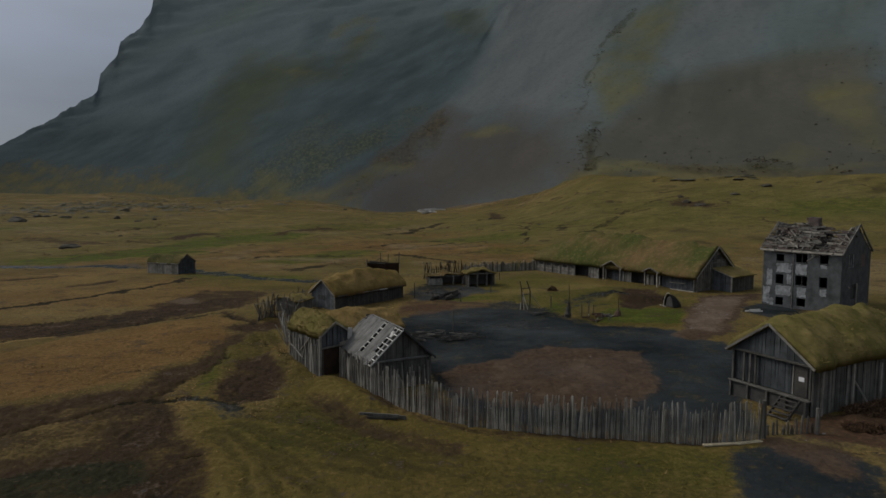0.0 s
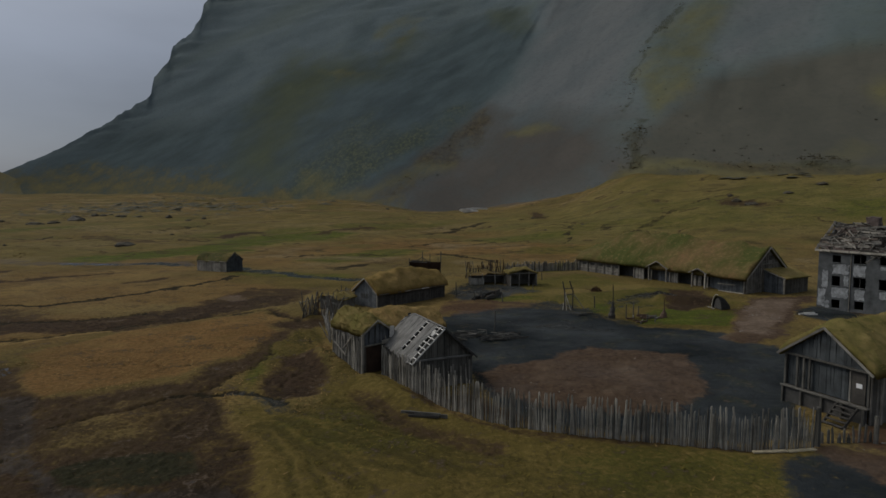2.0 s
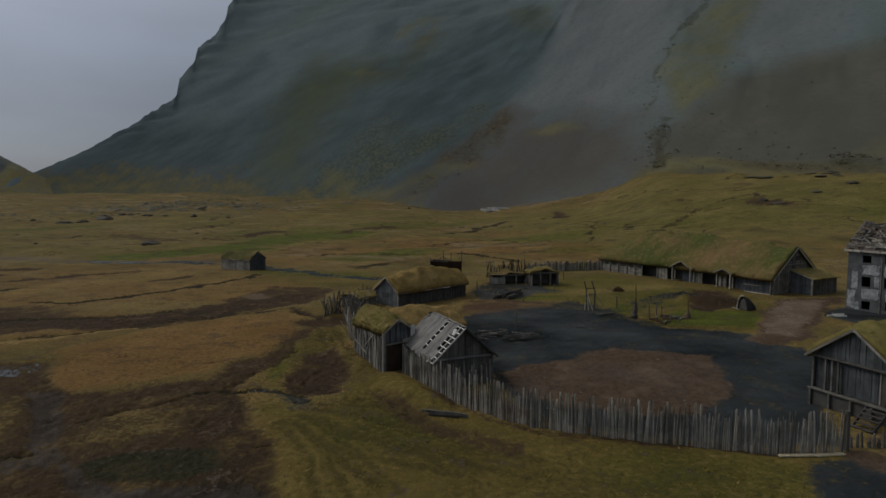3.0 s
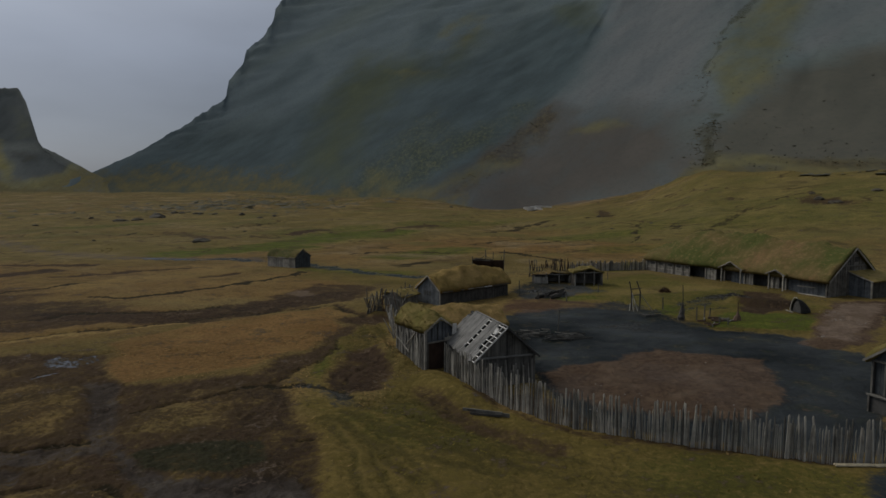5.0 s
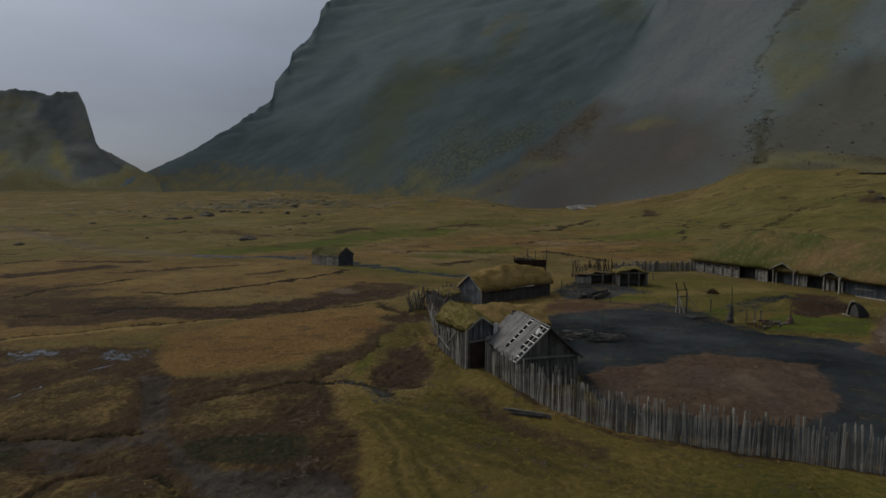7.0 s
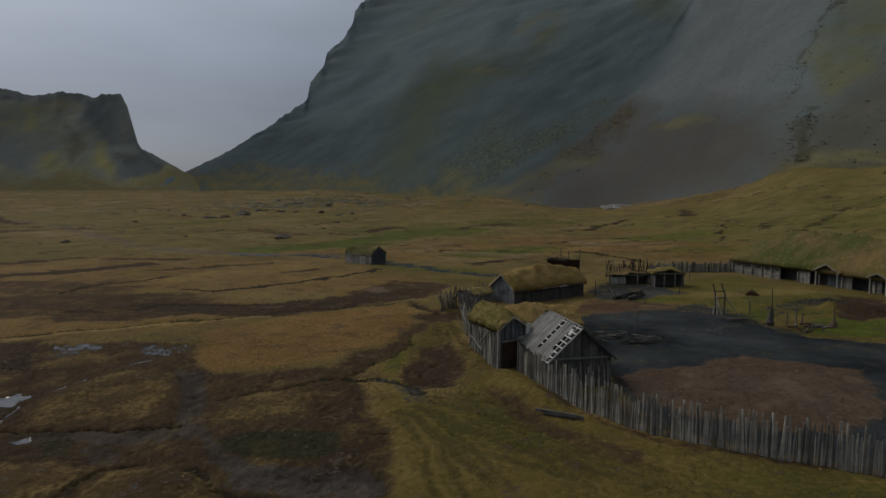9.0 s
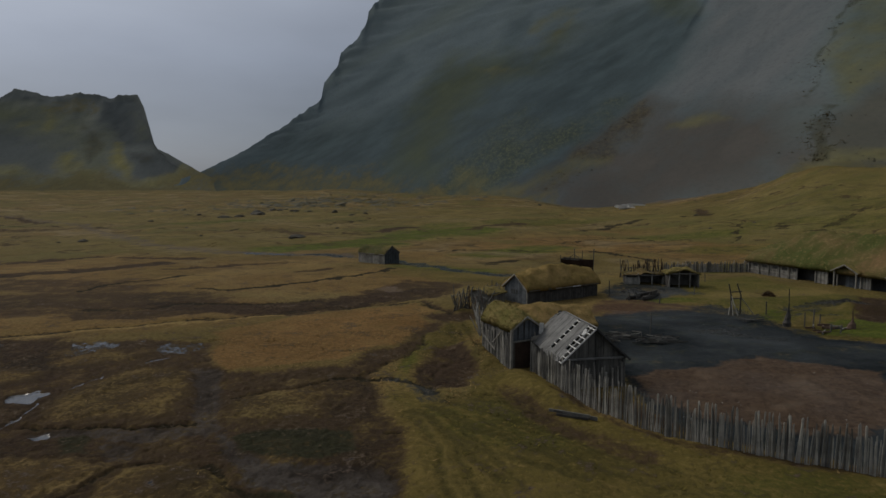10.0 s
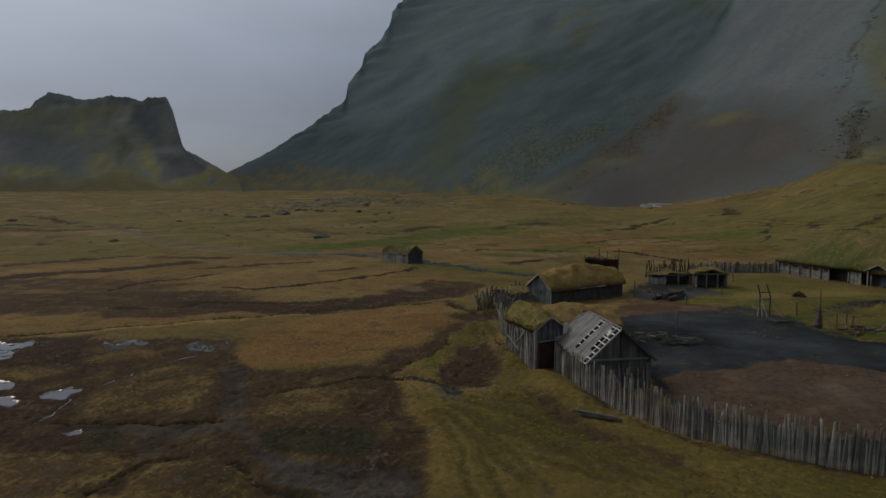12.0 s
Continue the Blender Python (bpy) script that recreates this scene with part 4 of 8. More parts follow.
lay("wet", 0.5, 0.5, 0.7, (19.8, 84.9), (22.3, 86.8), (25.2, 90))
lay("wet", 0.4, 0.5, 0.6, (16, 75.8), (18.3, 77), (21.4, 79))
lay("green", 1, 1, 0.8, (8.8, 98.3), (12.5, 92.2), (18, 89.4))
ground_patch("moor", 0.5, 0.6, (-5, 56.8), (-2.4, 58.2), (2.5, 59.1), (2.4, 56.4), (-1.2, 54.3), (-4.2, 53.7))
ground_patch("moor", 0.4, 0.5, (22.2, 61.6), (24.8, 61.6), (26.7, 56.4), (24.8, 52.7), (22, 56.4))
ground_patch("dark", 0.8, 0.9, (16, 32.5), (18.6, 33.5), (21.5, 32.5), (22.8, 30.4), (20.2, 27), (12.8, 27))
ground_patch("earth", 0.5, 0.8, (19.8, 33.9), (21.7, 33.3), (22.4, 31.5), (21.1, 31), (20.1, 32.2))
ground_patch("litter", 1, 0.75, (-6.0, 76.8), (-4.6, 79.8), (-1.5, 81.2), (2.4, 78.9), (1.6, 74.2), (-1.7, 71.9), (-4.8, 69.3))
ground_patch("litter", 0.5, 0.9, (21, 37.2), (23.6, 37.5), (26.9, 38.2), (29.5, 39.8), (24.9, 33.3), (22.9, 33.7), (20.8, 34.5))
ground_patch("lush", 1.5, 0.45, (8.1, 101.6), (16.9, 109.8), (23.5, 95.1), (33.2, 85.8), (32.8, 79.8), (18.8, 75.8), (14, 69.7), (10, 73.9), (6.5, 81.2), (2.9, 85.8))
ground_patch("green", 1.5, 0.8, (8.1, 101.6), (16.9, 109.8), (23.5, 95.1), (33.2, 85.8), (32.8, 79.8), (18.8, 75.8), (14, 69.7), (10, 73.9), (6.5, 81.2), (2.9, 85.8))
ground_patch("dark", 0.8, 0.7, (4.7, 75.8), (7.3, 82), (12.4, 75.8), (14.2, 70.4), (16.9, 65.7), (10.9, 70.4))
lay("wet", 0.5, 0.6, 0.6, (6.6, 82), (9.2, 78.6), (12.4, 75.8))
lay("mud", 0.3, 0.4, 0.9, (15.6, 92.8), (17.4, 93.4))
ground_patch("lush", 0.6, 0.8, (-1.8, 78.6), (1.2, 83), (6.1, 85.8), (7.3, 82), (1.2, 77.8))
# dark: rock tone that also lays on the spur's shade as colour
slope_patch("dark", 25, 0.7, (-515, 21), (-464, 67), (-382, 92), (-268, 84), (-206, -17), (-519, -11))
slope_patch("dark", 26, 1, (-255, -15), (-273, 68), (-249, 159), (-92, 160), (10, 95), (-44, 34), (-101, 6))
slope_patch("talus", 10, 0.75, (-123, 7), (-63, 38), (5, 94), (27, 80), (4, 32), (-56, 3))
slope_patch("gravel", 10, 0.9, (67, -6), (72, 30), (95, 54), (120, 41), (165, 35), (150, -7))
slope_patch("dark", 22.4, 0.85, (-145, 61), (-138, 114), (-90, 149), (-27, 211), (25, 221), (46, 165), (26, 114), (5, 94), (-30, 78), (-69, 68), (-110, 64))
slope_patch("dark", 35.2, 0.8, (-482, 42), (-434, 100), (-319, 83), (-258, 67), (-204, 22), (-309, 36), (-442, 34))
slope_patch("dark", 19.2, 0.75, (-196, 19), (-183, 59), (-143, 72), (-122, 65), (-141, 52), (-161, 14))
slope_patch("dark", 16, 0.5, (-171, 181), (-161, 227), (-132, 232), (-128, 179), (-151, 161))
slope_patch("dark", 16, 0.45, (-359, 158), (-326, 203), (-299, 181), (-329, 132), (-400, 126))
slope_patch("olive", 42, 0.9, (-240, 25), (-254, 67), (-262, 127), (-243, 184), (-186, 180), (-124, 160), (-97, 190), (-73, 185), (-101, 142), (-151, 136), (-169, 97), (-183, 66), (-186, 19))
slope_patch("olive", 15, 0.7, (6, 223), (48, 213), (50, 172), (28, 170), (12, 192))
slope_patch("moss", 22, 1, (-176, 19), (-163, 45), (-139, 78), (-106, 88), (-60, 77), (-20, 89), (-45, 59), (-67, 36), (-88, 27), (-111, 17), (-137, 12), (-160, 12))
slope_patch("ochre", 14, 0.5, (-161, 19), (-161, 34), (-135, 36), (-114, 26), (-126, 14), (-149, 13))
slope_patch("ochre", 7.8, 0.35, (-188, 152), (-149, 154), (-120, 144), (-158, 137))
slope_patch("ochre", 9.1, 0.8, (-125, 11), (-87, 22), (-62, 33), (-45, 41), (-22, 40), (-51, 26), (-63, 20), (-93, 11))
slope_patch("rust", 6, 0.8, (-62, 34), (-37, 57), (2, 91), (7, 77), (-2, 52), (-22, 39), (-44, 35))
slope_patch("rust", 5, 0.5, (-93, 11), (-65, 26), (-44, 34), (-26, 35), (-58, 14))
slope_patch("scree", 7.6, 0.8, (-57, 35), (-33, 58), (-27, 55), (-46, 36))
slope_patch("talus", 22, 1, (-63, 1), (-58, 16), (-41, 31), (-17, 37), (4, 74), (51, 75), (83, 62), (80, 43), (73, 25), (51, 12), (21, 6), (-15, -26))
slope_patch("scree", 19, 0.95, (5, 89), (27, 111), (52, 171), (80, 275), (164, 198), (146, 160), (108, 117), (84, 64), (50, 72))
slope_patch("ochre", 5.2, 0.75, (15, 60), (28, 67), (49, 66), (58, 58), (37, 59))
slope_patch("rust", 2, 0.6, (8, 39), (21, 48), (36, 50), (20, 45))
slope_patch("bush", 1.5, 0.9, (145, 156), (126, 136), (109, 114), (98, 92), (84, 64), (86, 63), (99, 89), (110, 110), (128, 132), (145, 150))
slope_patch("bush", 2, 1, (87, 60), (93, 57), (85, 40), (76, 26), (71, 26), (79, 43))
slope_patch("rust", 3, 0.6, (87, 60), (93, 57), (85, 40), (76, 26), (71, 26), (79, 43))
slope_patch("bush", 1.5, 0.7, (77, 31), (89, 39), (90, 37), (77, 28))
slope_patch("ochre", 7.8, 0.45, (108, 111), (145, 150), (173, 160), (136, 98), (108, 66), (93, 57), (97, 84))
slope_patch("olive", 10.5, 0.5, (108, 111), (145, 150), (191, 181), (199, 175), (135, 93), (106, 62), (90, 57))
slope_patch("gravel", 14.4, 1, (69, -5), (79, 43), (95, 54), (122, 81), (149, 85), (198, 85), (150, -7), (109, -5))
slope_patch("scree", 19, 0.7, (135, 93), (173, 160), (196, 176), (227, 157), (167, 91), (144, 85))
slope_patch("olive", 15, 0.6, (164, 82), (200, 109), (234, 126), (184, 61), (182, 71))
slope_patch("ochre", 6.5, 0.42, (168, 59), (178, 64), (184, 61), (159, 31), (155, 36), (161, 48))
slope_patch("ochre", 5.2, 0.5, (132, 34), (142, 38), (143, 31), (132, 28))
slope_patch("bush", 1.5, 0.9, (124, 26), (132, 30), (138, 28), (135, 24), (128, 23))
slope_patch("rust", 2, 0.7, (90, 26), (105, 28), (126, 26), (151, 26), (146, 21), (124, 22), (92, 24))
slope_patch("ochre", 2.6, 0.8, (72, 24), (81, 29), (101, 27), (109, 23), (91, 22))
slope_patch("grass", 18, 0.8, (-527, -11), (-494, 44), (-459, 42), (-441, 50), (-395, 39), (-366, 46), (-310, 37), (-270, 40), (-234, 27), (-192, 12), (-200, -17), (-529, -11))
slope_patch("grass", 18, 0.8, (-571, -11), (-541, -11), (-516, -11), (-505, 42), (-451, 37), (-416, 42), (-362, 37), (-332, 41), (-292, 31), (-283, -14), (-574, -11))
slope_patch("grass", 4.8, 0.7, (-125, -19), (-84, 10), (-62, 12), (-72, 3))
slope_patch("ochre", 3, 0.5, (71, 26), (78, 33), (87, 30), (100, 26), (108, 22), (249, 29))
slope_patch("grass", 10, 0.6, (-198, 11), (-161, 14), (-125, 12), (-85, 16), (-57, 12), (-60, -24), (-200, -17))
slope_patch("ochre", 9, 0.3, (-134, 203), (-98, 239), (-68, 227), (-94, 173), (-123, 158))
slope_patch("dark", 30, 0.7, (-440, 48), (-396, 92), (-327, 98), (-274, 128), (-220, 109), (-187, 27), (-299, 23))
crag_patch("dark", 14, 0.9, (-735, 149), (-704, 150), (-689, 143), (-691, 149), (-673, 147), (-640, 119), (-606, 96), (-584, 67), (-605, 74), (-618, 72), (-640, 73), (-664, 87), (-683, 108), (-699, 134), (-713, 141))
crag_patch("dark", 12, 0.8, (-835, 136), (-798, 137), (-800, 144), (-770, 144), (-748, 142), (-744, 137), (-770, 136), (-787, 124), (-810, 121))
crag_patch("dark", 22, 0.45, (-786, 94), (-763, 98), (-710, 90), (-683, 69), (-662, 36), (-707, 42), (-731, 41))
crag_patch("dark", 14, 0.75, (-616, 64), (-579, 65), (-542, 49), (-536, 33), (-557, 26), (-582, 33))
crag_patch("olive", 20, 0.75, (-811, 122), (-768, 134), (-707, 116), (-664, 87), (-642, 72), (-607, 35), (-635, 35), (-679, 69), (-786, 94))
crag_patch("olive", 14, 0.5, (-667, 121), (-640, 113), (-610, 84), (-624, 76))
crag_patch("grass", 10, 0.55, (-746, 139), (-734, 145), (-701, 133), (-695, 120), (-707, 116), (-750, 118), (-756, 128))
crag_patch("ochre", 7, 1, (-646, 76), (-636, 74), (-603, 49), (-585, 33), (-584, 28), (-599, 32), (-620, 49))
crag_patch("ochre", 10, 0.75, (-679, 63), (-672, 66), (-649, 49), (-636, 33), (-651, 32), (-666, 49))
crag_patch("ochre", 10, 0.6, (-739, 48), (-700, 48), (-671, 33), (-712, 25))
crag_patch("ochre", 12, 0.8, (-676, 29), (-633, 38), (-598, 29), (-573, 31), (-538, 33), (-540, 45), (-526, 42), (-509, 34), (-510, 18), (-660, 15))
crag_patch("grass", 14, 0.8, (-717, 29), (-668, 31), (-609, 29), (-540, 29), (-513, 33), (-503, -11), (-713, -12))
crag_patch("rust", 8, 0.8, (-699, 103), (-686, 99), (-651, 68), (-640, 49), (-665, 70))
crag_patch("rust", 8, 0.7, (-612, 66), (-584, 63), (-578, 48), (-598, 51))
crag_patch("ochre", 10, 0.45, (-764, 104), (-750, 107), (-739, 100), (-749, 92))
crag_patch("grass", 14, 0.9, (-590, 12), (-570, 24), (-545, 34), (-520, 48), (-480, 36), (-430, 34), (-400, -30), (-520, -30))
crag_patch("ochre", 10, 0.4, (-758, 126), (-743, 128), (-717, 98), (-717, 86))


def cover(x, y):
    """How much of each kind of ground cover lies at each place."""
    far = np.clip(np.hypot(x, y) / 45, 0.8, 4)
    wx = x + fbm(x / 4.0, y / 4.0, 6, 5, 0.66) * far * 1.1
    wy = y + fbm(x / 4.0, y / 4.0, 6, 6, 0.66) * far * 1.1
    masks = {}
    for key in sorted({*GROUND_MASKS, *GROUND_PATCHES}):
        m = np.zeros(x.shape)
        for pts, w, s, k in GROUND_MASKS.get(key, ()):
            m = np.maximum(m, k * stroke(wx, wy, pts, w, s))
        for outline, s, k in GROUND_PATCHES.get(key, ()):
            ox, oy = zip(*outline)
            near = (wx > min(ox) - s) & (wx < max(ox) + s) & (wy > min(oy) - s) & (wy < max(oy) + s)
            m[near] = np.maximum(m[near], k * filled(wx[near], wy[near], outline, s))
        masks[key] = m
    # grassy hummocks stand out of the mud, puddles and channels cut into them
    for key in ("mud", "bog"):
        masks[key] = masks[key] * (1 - 0.9 * smooth(0.3, 1.0, masks["hum"]))
    return masks



def build_ground():
    az = np.concatenate([np.arange(-180, -62, 4.0), np.arange(-62, 42, 0.11), np.arange(42, 180, 4.0)])
    r = np.concatenate([[0.0, 4, 10, 16, 21, 25], 1 / np.arange(1 / 27.0, 1 / 900.0, -0.78e-4), [1000, 1400, 2200, 4500]])
    a, rr = np.meshgrid(np.radians(az), r)
    x, y = (rr * np.sin(a)).ravel(), (rr * np.cos(a)).ravel()
    z = land(x, y)
    z = z + fbm(x / 0.9, y / 0.9, 3, 77) * 0.07 * smooth(110, 60, np.hypot(x, y))
    masks = cover(x, y)
    near = smooth(120, 60, np.hypot(x, y))
    lumpy = fbm(x / 0.45, y / 0.45, 3, 81) * (0.05 + 0.09 * masks["mud"] + 0.04 * masks["hum"]) + fbm(x / 1.6, y / 1.6, 3, 82) * 0.10 * masks["hum"]
    flat = np.clip(1 - masks["pool"] - masks["wet"], 0, 1)
    dig = near * flat * lumpy - 0.08 * masks["rut"] - 0.16 * masks["mud"] - 0.12 * masks["bog"] + 0.06 * masks["hum"] + near * masks["earth"] * (0.06 + 0.16 * fbm(x / 1.3, y / 1.3, 4, 83)) - 0.10 * masks["wet"] - 0.1 * masks["pool"] - 0.2 * masks["ditch"] * near
    me = grid_mesh("ground", np.stack([x, y, z + dig], 1), len(r), len(az), closed=True)
    fr, r_all = foot(np.degrees(np.arctan2(x, y)))[0], np.hypot(x, y)
    masks["rock"] = smooth(0.86, 1.0, np.hypot(x, y) / fr) * 0.9 * smooth(0.05, -0.1, x / np.maximum(r_all, 1))
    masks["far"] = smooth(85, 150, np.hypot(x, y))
    for key, m in masks.items():
        set_mask(me, key, m)
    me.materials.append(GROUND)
    return tagged(new("ground", me), "boggy plain of dry grass, moss, mud and puddles", "ground", kind="structure")


def build_mountain(name, label, crest, az0, az1, step, slope, patches, seed, rough, meadow, lean, mat, ledge):
    """A steep slope from the foot line up to its crest and down behind; crest: bearing, angle of height over the eye."""
    az = np.arange(az0, az1, step)
    c_az, c_el = [np.array(v, float) for v in zip(*crest)]
    fr, fz = foot(az)
    fr, fz = fr * 0.94, fz - 6.0
    top = np.interp(az, c_az, c_el)

    def eased(width):
        """The crest line drawn softer, for the slope below it."""
        n = max(1, int(width / step))
        return np.convolve(np.pad(top, n, mode="edge"), np.ones(2 * n + 1) / (2 * n + 1), mode="valid")

    def rim(angle):
        e = np.tan(np.radians(angle))
        dist = np.maximum((fr + slope * (EYE[2] - fz)) / (1 - slope * e), fr + 25)
        return dist, EYE[2] + e * dist
    stages = [(0.0, rim(eased(5.0))), (0.55, rim(eased(3.5))), (0.8, rim(eased(1.4))), (0.93, rim(eased(0.4))), (1.0, rim(top)), (2.0, rim(top))]
    v = np.concatenate([np.linspace(0, 1, 150), [1.004, 1.05, 1.15, 1.4, 1.8]])
    V, A = np.meshgrid(v, az, indexing="ij")
    up = np.clip(V, 0, 1)
    knots = [q for q, _ in stages]
    rc = np.stack([np.interp(v, knots, [s[0][k] for _, s in stages]) for k in range(len(az))], 1)
    zc = np.stack([np.interp(v, knots, [s[1][k] for _, s in stages]) for k in range(len(az))], 1)
    R = fr + (rc - fr) * V
    Zf = fz + (zc - fz) * (0.82 * up + 0.18 * up ** 2.2) - np.clip(V - 1, 0, 1) * (zc - fz) * 1.2
    arc = np.radians(A) * 600.0
    arc = arc - lean * smooth(16, -2, A) * Zf
    ribs = fbm(arc / 90.0 + 0.5 * fbm(arc / 60.0, Zf / 60.0, 3, seed + 4), Zf / 75.0, 4, seed, 0.45)
    lumps = fbm(arc / 22.0, Zf / 26.0, 4, seed + 8)
    tall = smooth(20, 150, zc - fz)
    body = tall * np.sin(np.pi * np.clip(up, 0, 1)) ** 0.7
    edge = smooth(1.0, 0.93, V) * smooth(0.0, 0.05, V)
    R = R - (ribs * 7 * rough * body + lumps * 2.6 * rough * body) * edge
    cliff = smooth(0.55, 0.95, up) * edge * tall
    Zf = Zf + cliff * fbm(arc / ledge[0], Zf / ledge[1], 4, seed + 12) * 6 * rough
    Zf = Zf + fbm(A * 2.2, A * 0, 4, seed + 20) * 0.0035 * rc * smooth(0.9, 1.0, V) * smooth(1.06, 1.0, V) * smooth(10, 90, zc - fz)
    a = np.radians(A)
    x, y, z = (R * np.sin(a)).ravel(), (R * np.cos(a)).ravel(), Zf.ravel()
    me = grid_mesh(name, np.stack([x, y, z], 1), len(v), len(az))
    sx = x + fbm(x / 30.0, z / 30.0, 5, 41, 0.6) * 8
    sz = z + fbm(x / 30.0, z / 30.0, 5, 42, 0.6) * 6
    def mask(key):
        m = np.zeros(x.shape)
        for outline, sf, k in patches.get(key, ()):
            m = np.maximum(m, k * filled(sx, sz, outline, sf))
        return m
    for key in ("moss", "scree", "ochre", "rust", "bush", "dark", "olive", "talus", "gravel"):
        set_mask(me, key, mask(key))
    rag = meadow * (1 + 0.9 * fbm(A / 1.7, A * 0, 4, seed + 31))
    g = np.clip(smooth(rag, 0.0 * rag, V) * 1.3 * np.maximum(smooth(-5, -10, A), smooth(8, 11, A)), 0, 1).ravel()
    set_mask(me, "grass", np.maximum(g, mask("grass")))
    me.materials.append(mat)
    return tagged(new(name, me), label, "mountain", kind="structure"), x.reshape(V.shape), y.reshape(V.shape), z.reshape(V.shape), az


build_ground()
MAIN_CREST = [(-41.5, 0.9), (-39.35, 1.71), (-35.5, 3.71), (-31.5, 6.4), (-28.95, 8.1), (-28.65, 9.65), (-27.4, 11.05),
              (-27.15, 12.15), (-25.76, 13.37), (-24.75, 14.75), (-24.6, 15.6), (-22.0, 18.5), (-17, 19.5), (0, 20), (60, 20)]
CRAG_CREST = [(-90, 3.0), (-65, 5.6), (-57, 6.2), (-55.4, 6.3), (-54.4, 6.2), (-53.5, 6.5), (-53.2, 7.1), (-52.3, 7.8),
              (-49.5, 7.35), (-47.9, 7.8), (-45.6, 7.55), (-45.1, 7.95), (-43.9, 7.9), (-43.5, 6.9), (-42.8, 3.8),
              (-39.35, 1.71), (-38.3, 1.15), (-37, 0.3), (-36, -0.4)]
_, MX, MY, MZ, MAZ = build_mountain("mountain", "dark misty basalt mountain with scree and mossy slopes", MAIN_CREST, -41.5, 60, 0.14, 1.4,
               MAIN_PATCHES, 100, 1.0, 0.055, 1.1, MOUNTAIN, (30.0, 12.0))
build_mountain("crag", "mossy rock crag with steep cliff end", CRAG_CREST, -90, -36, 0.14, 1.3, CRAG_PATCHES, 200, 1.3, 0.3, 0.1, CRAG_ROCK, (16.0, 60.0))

# ---- parts ----
def part(name, bm, material, parent=None, label="", smooth_faces=False):
    me = bpy.data.meshes.new(name)
    if smooth_faces:
        for f in bm.faces:
            f.smooth = True
    bm.to_mesh(me)
    bm.free()
    me.materials.append(material)
    ob = new(name, me)
    ob.parent = parent
    return tagged(ob, label)


def shared(name, me, parent, m):
    ob = new(name, me)
    ob.parent = parent
    ob.matrix_basis = m
    return ob


def thing(name, label, category, m, group="", kind=""):
    ob = new(name)
    ob.empty_display_size = 0.3
    ob.matrix_world = m
    return tagged(ob, label, category, group, kind)


def box(bm, x0, y0, z0, x1, y1, z1, m=None):
    vs = [bm.verts.new((x, y, z)) for z in (z0, z1) for x, y in ((x0, y0), (x1, y0), (x1, y1), (x0, y1))]
    for f in ((3, 2, 1, 0), (4, 5, 6, 7), (0, 1, 5, 4), (1, 2, 6, 5), (2, 3, 7, 6), (3, 0, 4, 7)):
        bm.faces.new([vs[i] for i in f])
    if m is not None:
        bmesh.ops.transform(bm, matrix=m, verts=vs)
    return vs


def beam_bm(p0, p1, w, d, bm=None):
    """A squared bar between two points."""
    bm = bm or bmesh.new()
    p0, p1 = Vector(p0), Vector(p1)
    q = (p1 - p0).to_track_quat('Z', 'Y').to_matrix().to_4x4()
    vs = box(bm, -w / 2, -d / 2, 0, w / 2, d / 2, (p1 - p0).length, Matrix.Translation(p0) @ q)
    bmesh.ops.bevel(bm, geom=[e for e in {e for v in vs for e in v.link_edges}], offset=min(w, d) * 0.12, segments=1,
                    affect='EDGES')
    return bm


def log_mesh(name, rnd, r, h, mat, tip=0.25, sides=6, flat=0.7):
    """A rough split pole: tapered, a little bent, hewn to a slant or point at the top."""
    bm = bmesh.new()
    rings = []
    bend = (rnd.uniform(-0.05, 0.05), rnd.uniform(-0.04, 0.04))
    levels = ((-0.3, 1.0), (h * 0.5, 0.93), (h - tip, 0.85))
    for k, (z, s) in enumerate(levels):
        ring = []
        for i in range(sides):
            a = 2 * math.pi * i / sides + rnd.uniform(-0.12, 0.12)
            rr = r * s * rnd.uniform(0.85, 1.12)
            ring.append(bm.verts.new((math.cos(a) * rr + bend[0] * k * 0.6, math.sin(a) * rr * flat + bend[1] * k * 0.6, z)))
        rings.append(ring)
    ox, oy = rnd.uniform(-r, r) * 0.7, rnd.uniform(-r, r) * 0.3
    tipv = bm.verts.new((bend[0] * 1.4 + ox, bend[1] * 1.4 + oy, h))
    for a, b in zip(rings, rings[1:]):
        for i in range(sides):
            j = (i + 1) % sides
            bm.faces.new((a[i], a[j], b[j], b[i]))
    for i in range(sides):
        bm.faces.new((rings[-1][i], rings[-1][(i + 1) % sides], tipv))
    bm.normal_update()
    me = bpy.data.meshes.new(name)
    bm.to_mesh(me)
    bm.free()
    me.materials.append(mat)
    return me


def board_meshes(name, mat, count, rnd, thick=0.035):
    """Upright boards one metre wide and high, with worn, slanting ends; scaled where they are used."""
    out = []
    for _ in range(count):
        bm = bmesh.new()
        vs = box(bm, -0.5, -thick / 2, 0, 0.5, thick / 2, 1)
        for v in vs:
            v.co.x += rnd.uniform(-0.06, 0.06)
            v.co.y += rnd.uniform(-0.008, 0.008)
            if v.co.z > 0.5:
                v.co.z += rnd.uniform(-0.012, 0.012)
        me = bpy.data.meshes.new(name)
        bm.to_mesh(me)
        bm.free()
        me.materials.append(mat)
        out.append(me)
    return out


RND = random.Random(7)
BOARDS = {mat.name: board_meshes("board", mat, 5, RND) for mat in (WOOD_GREY, WOOD_DARK, WOOD_BLUE, WOOD_PALE, WOOD_TAR, DOOR_BROWN, WOOD_SLATE)}


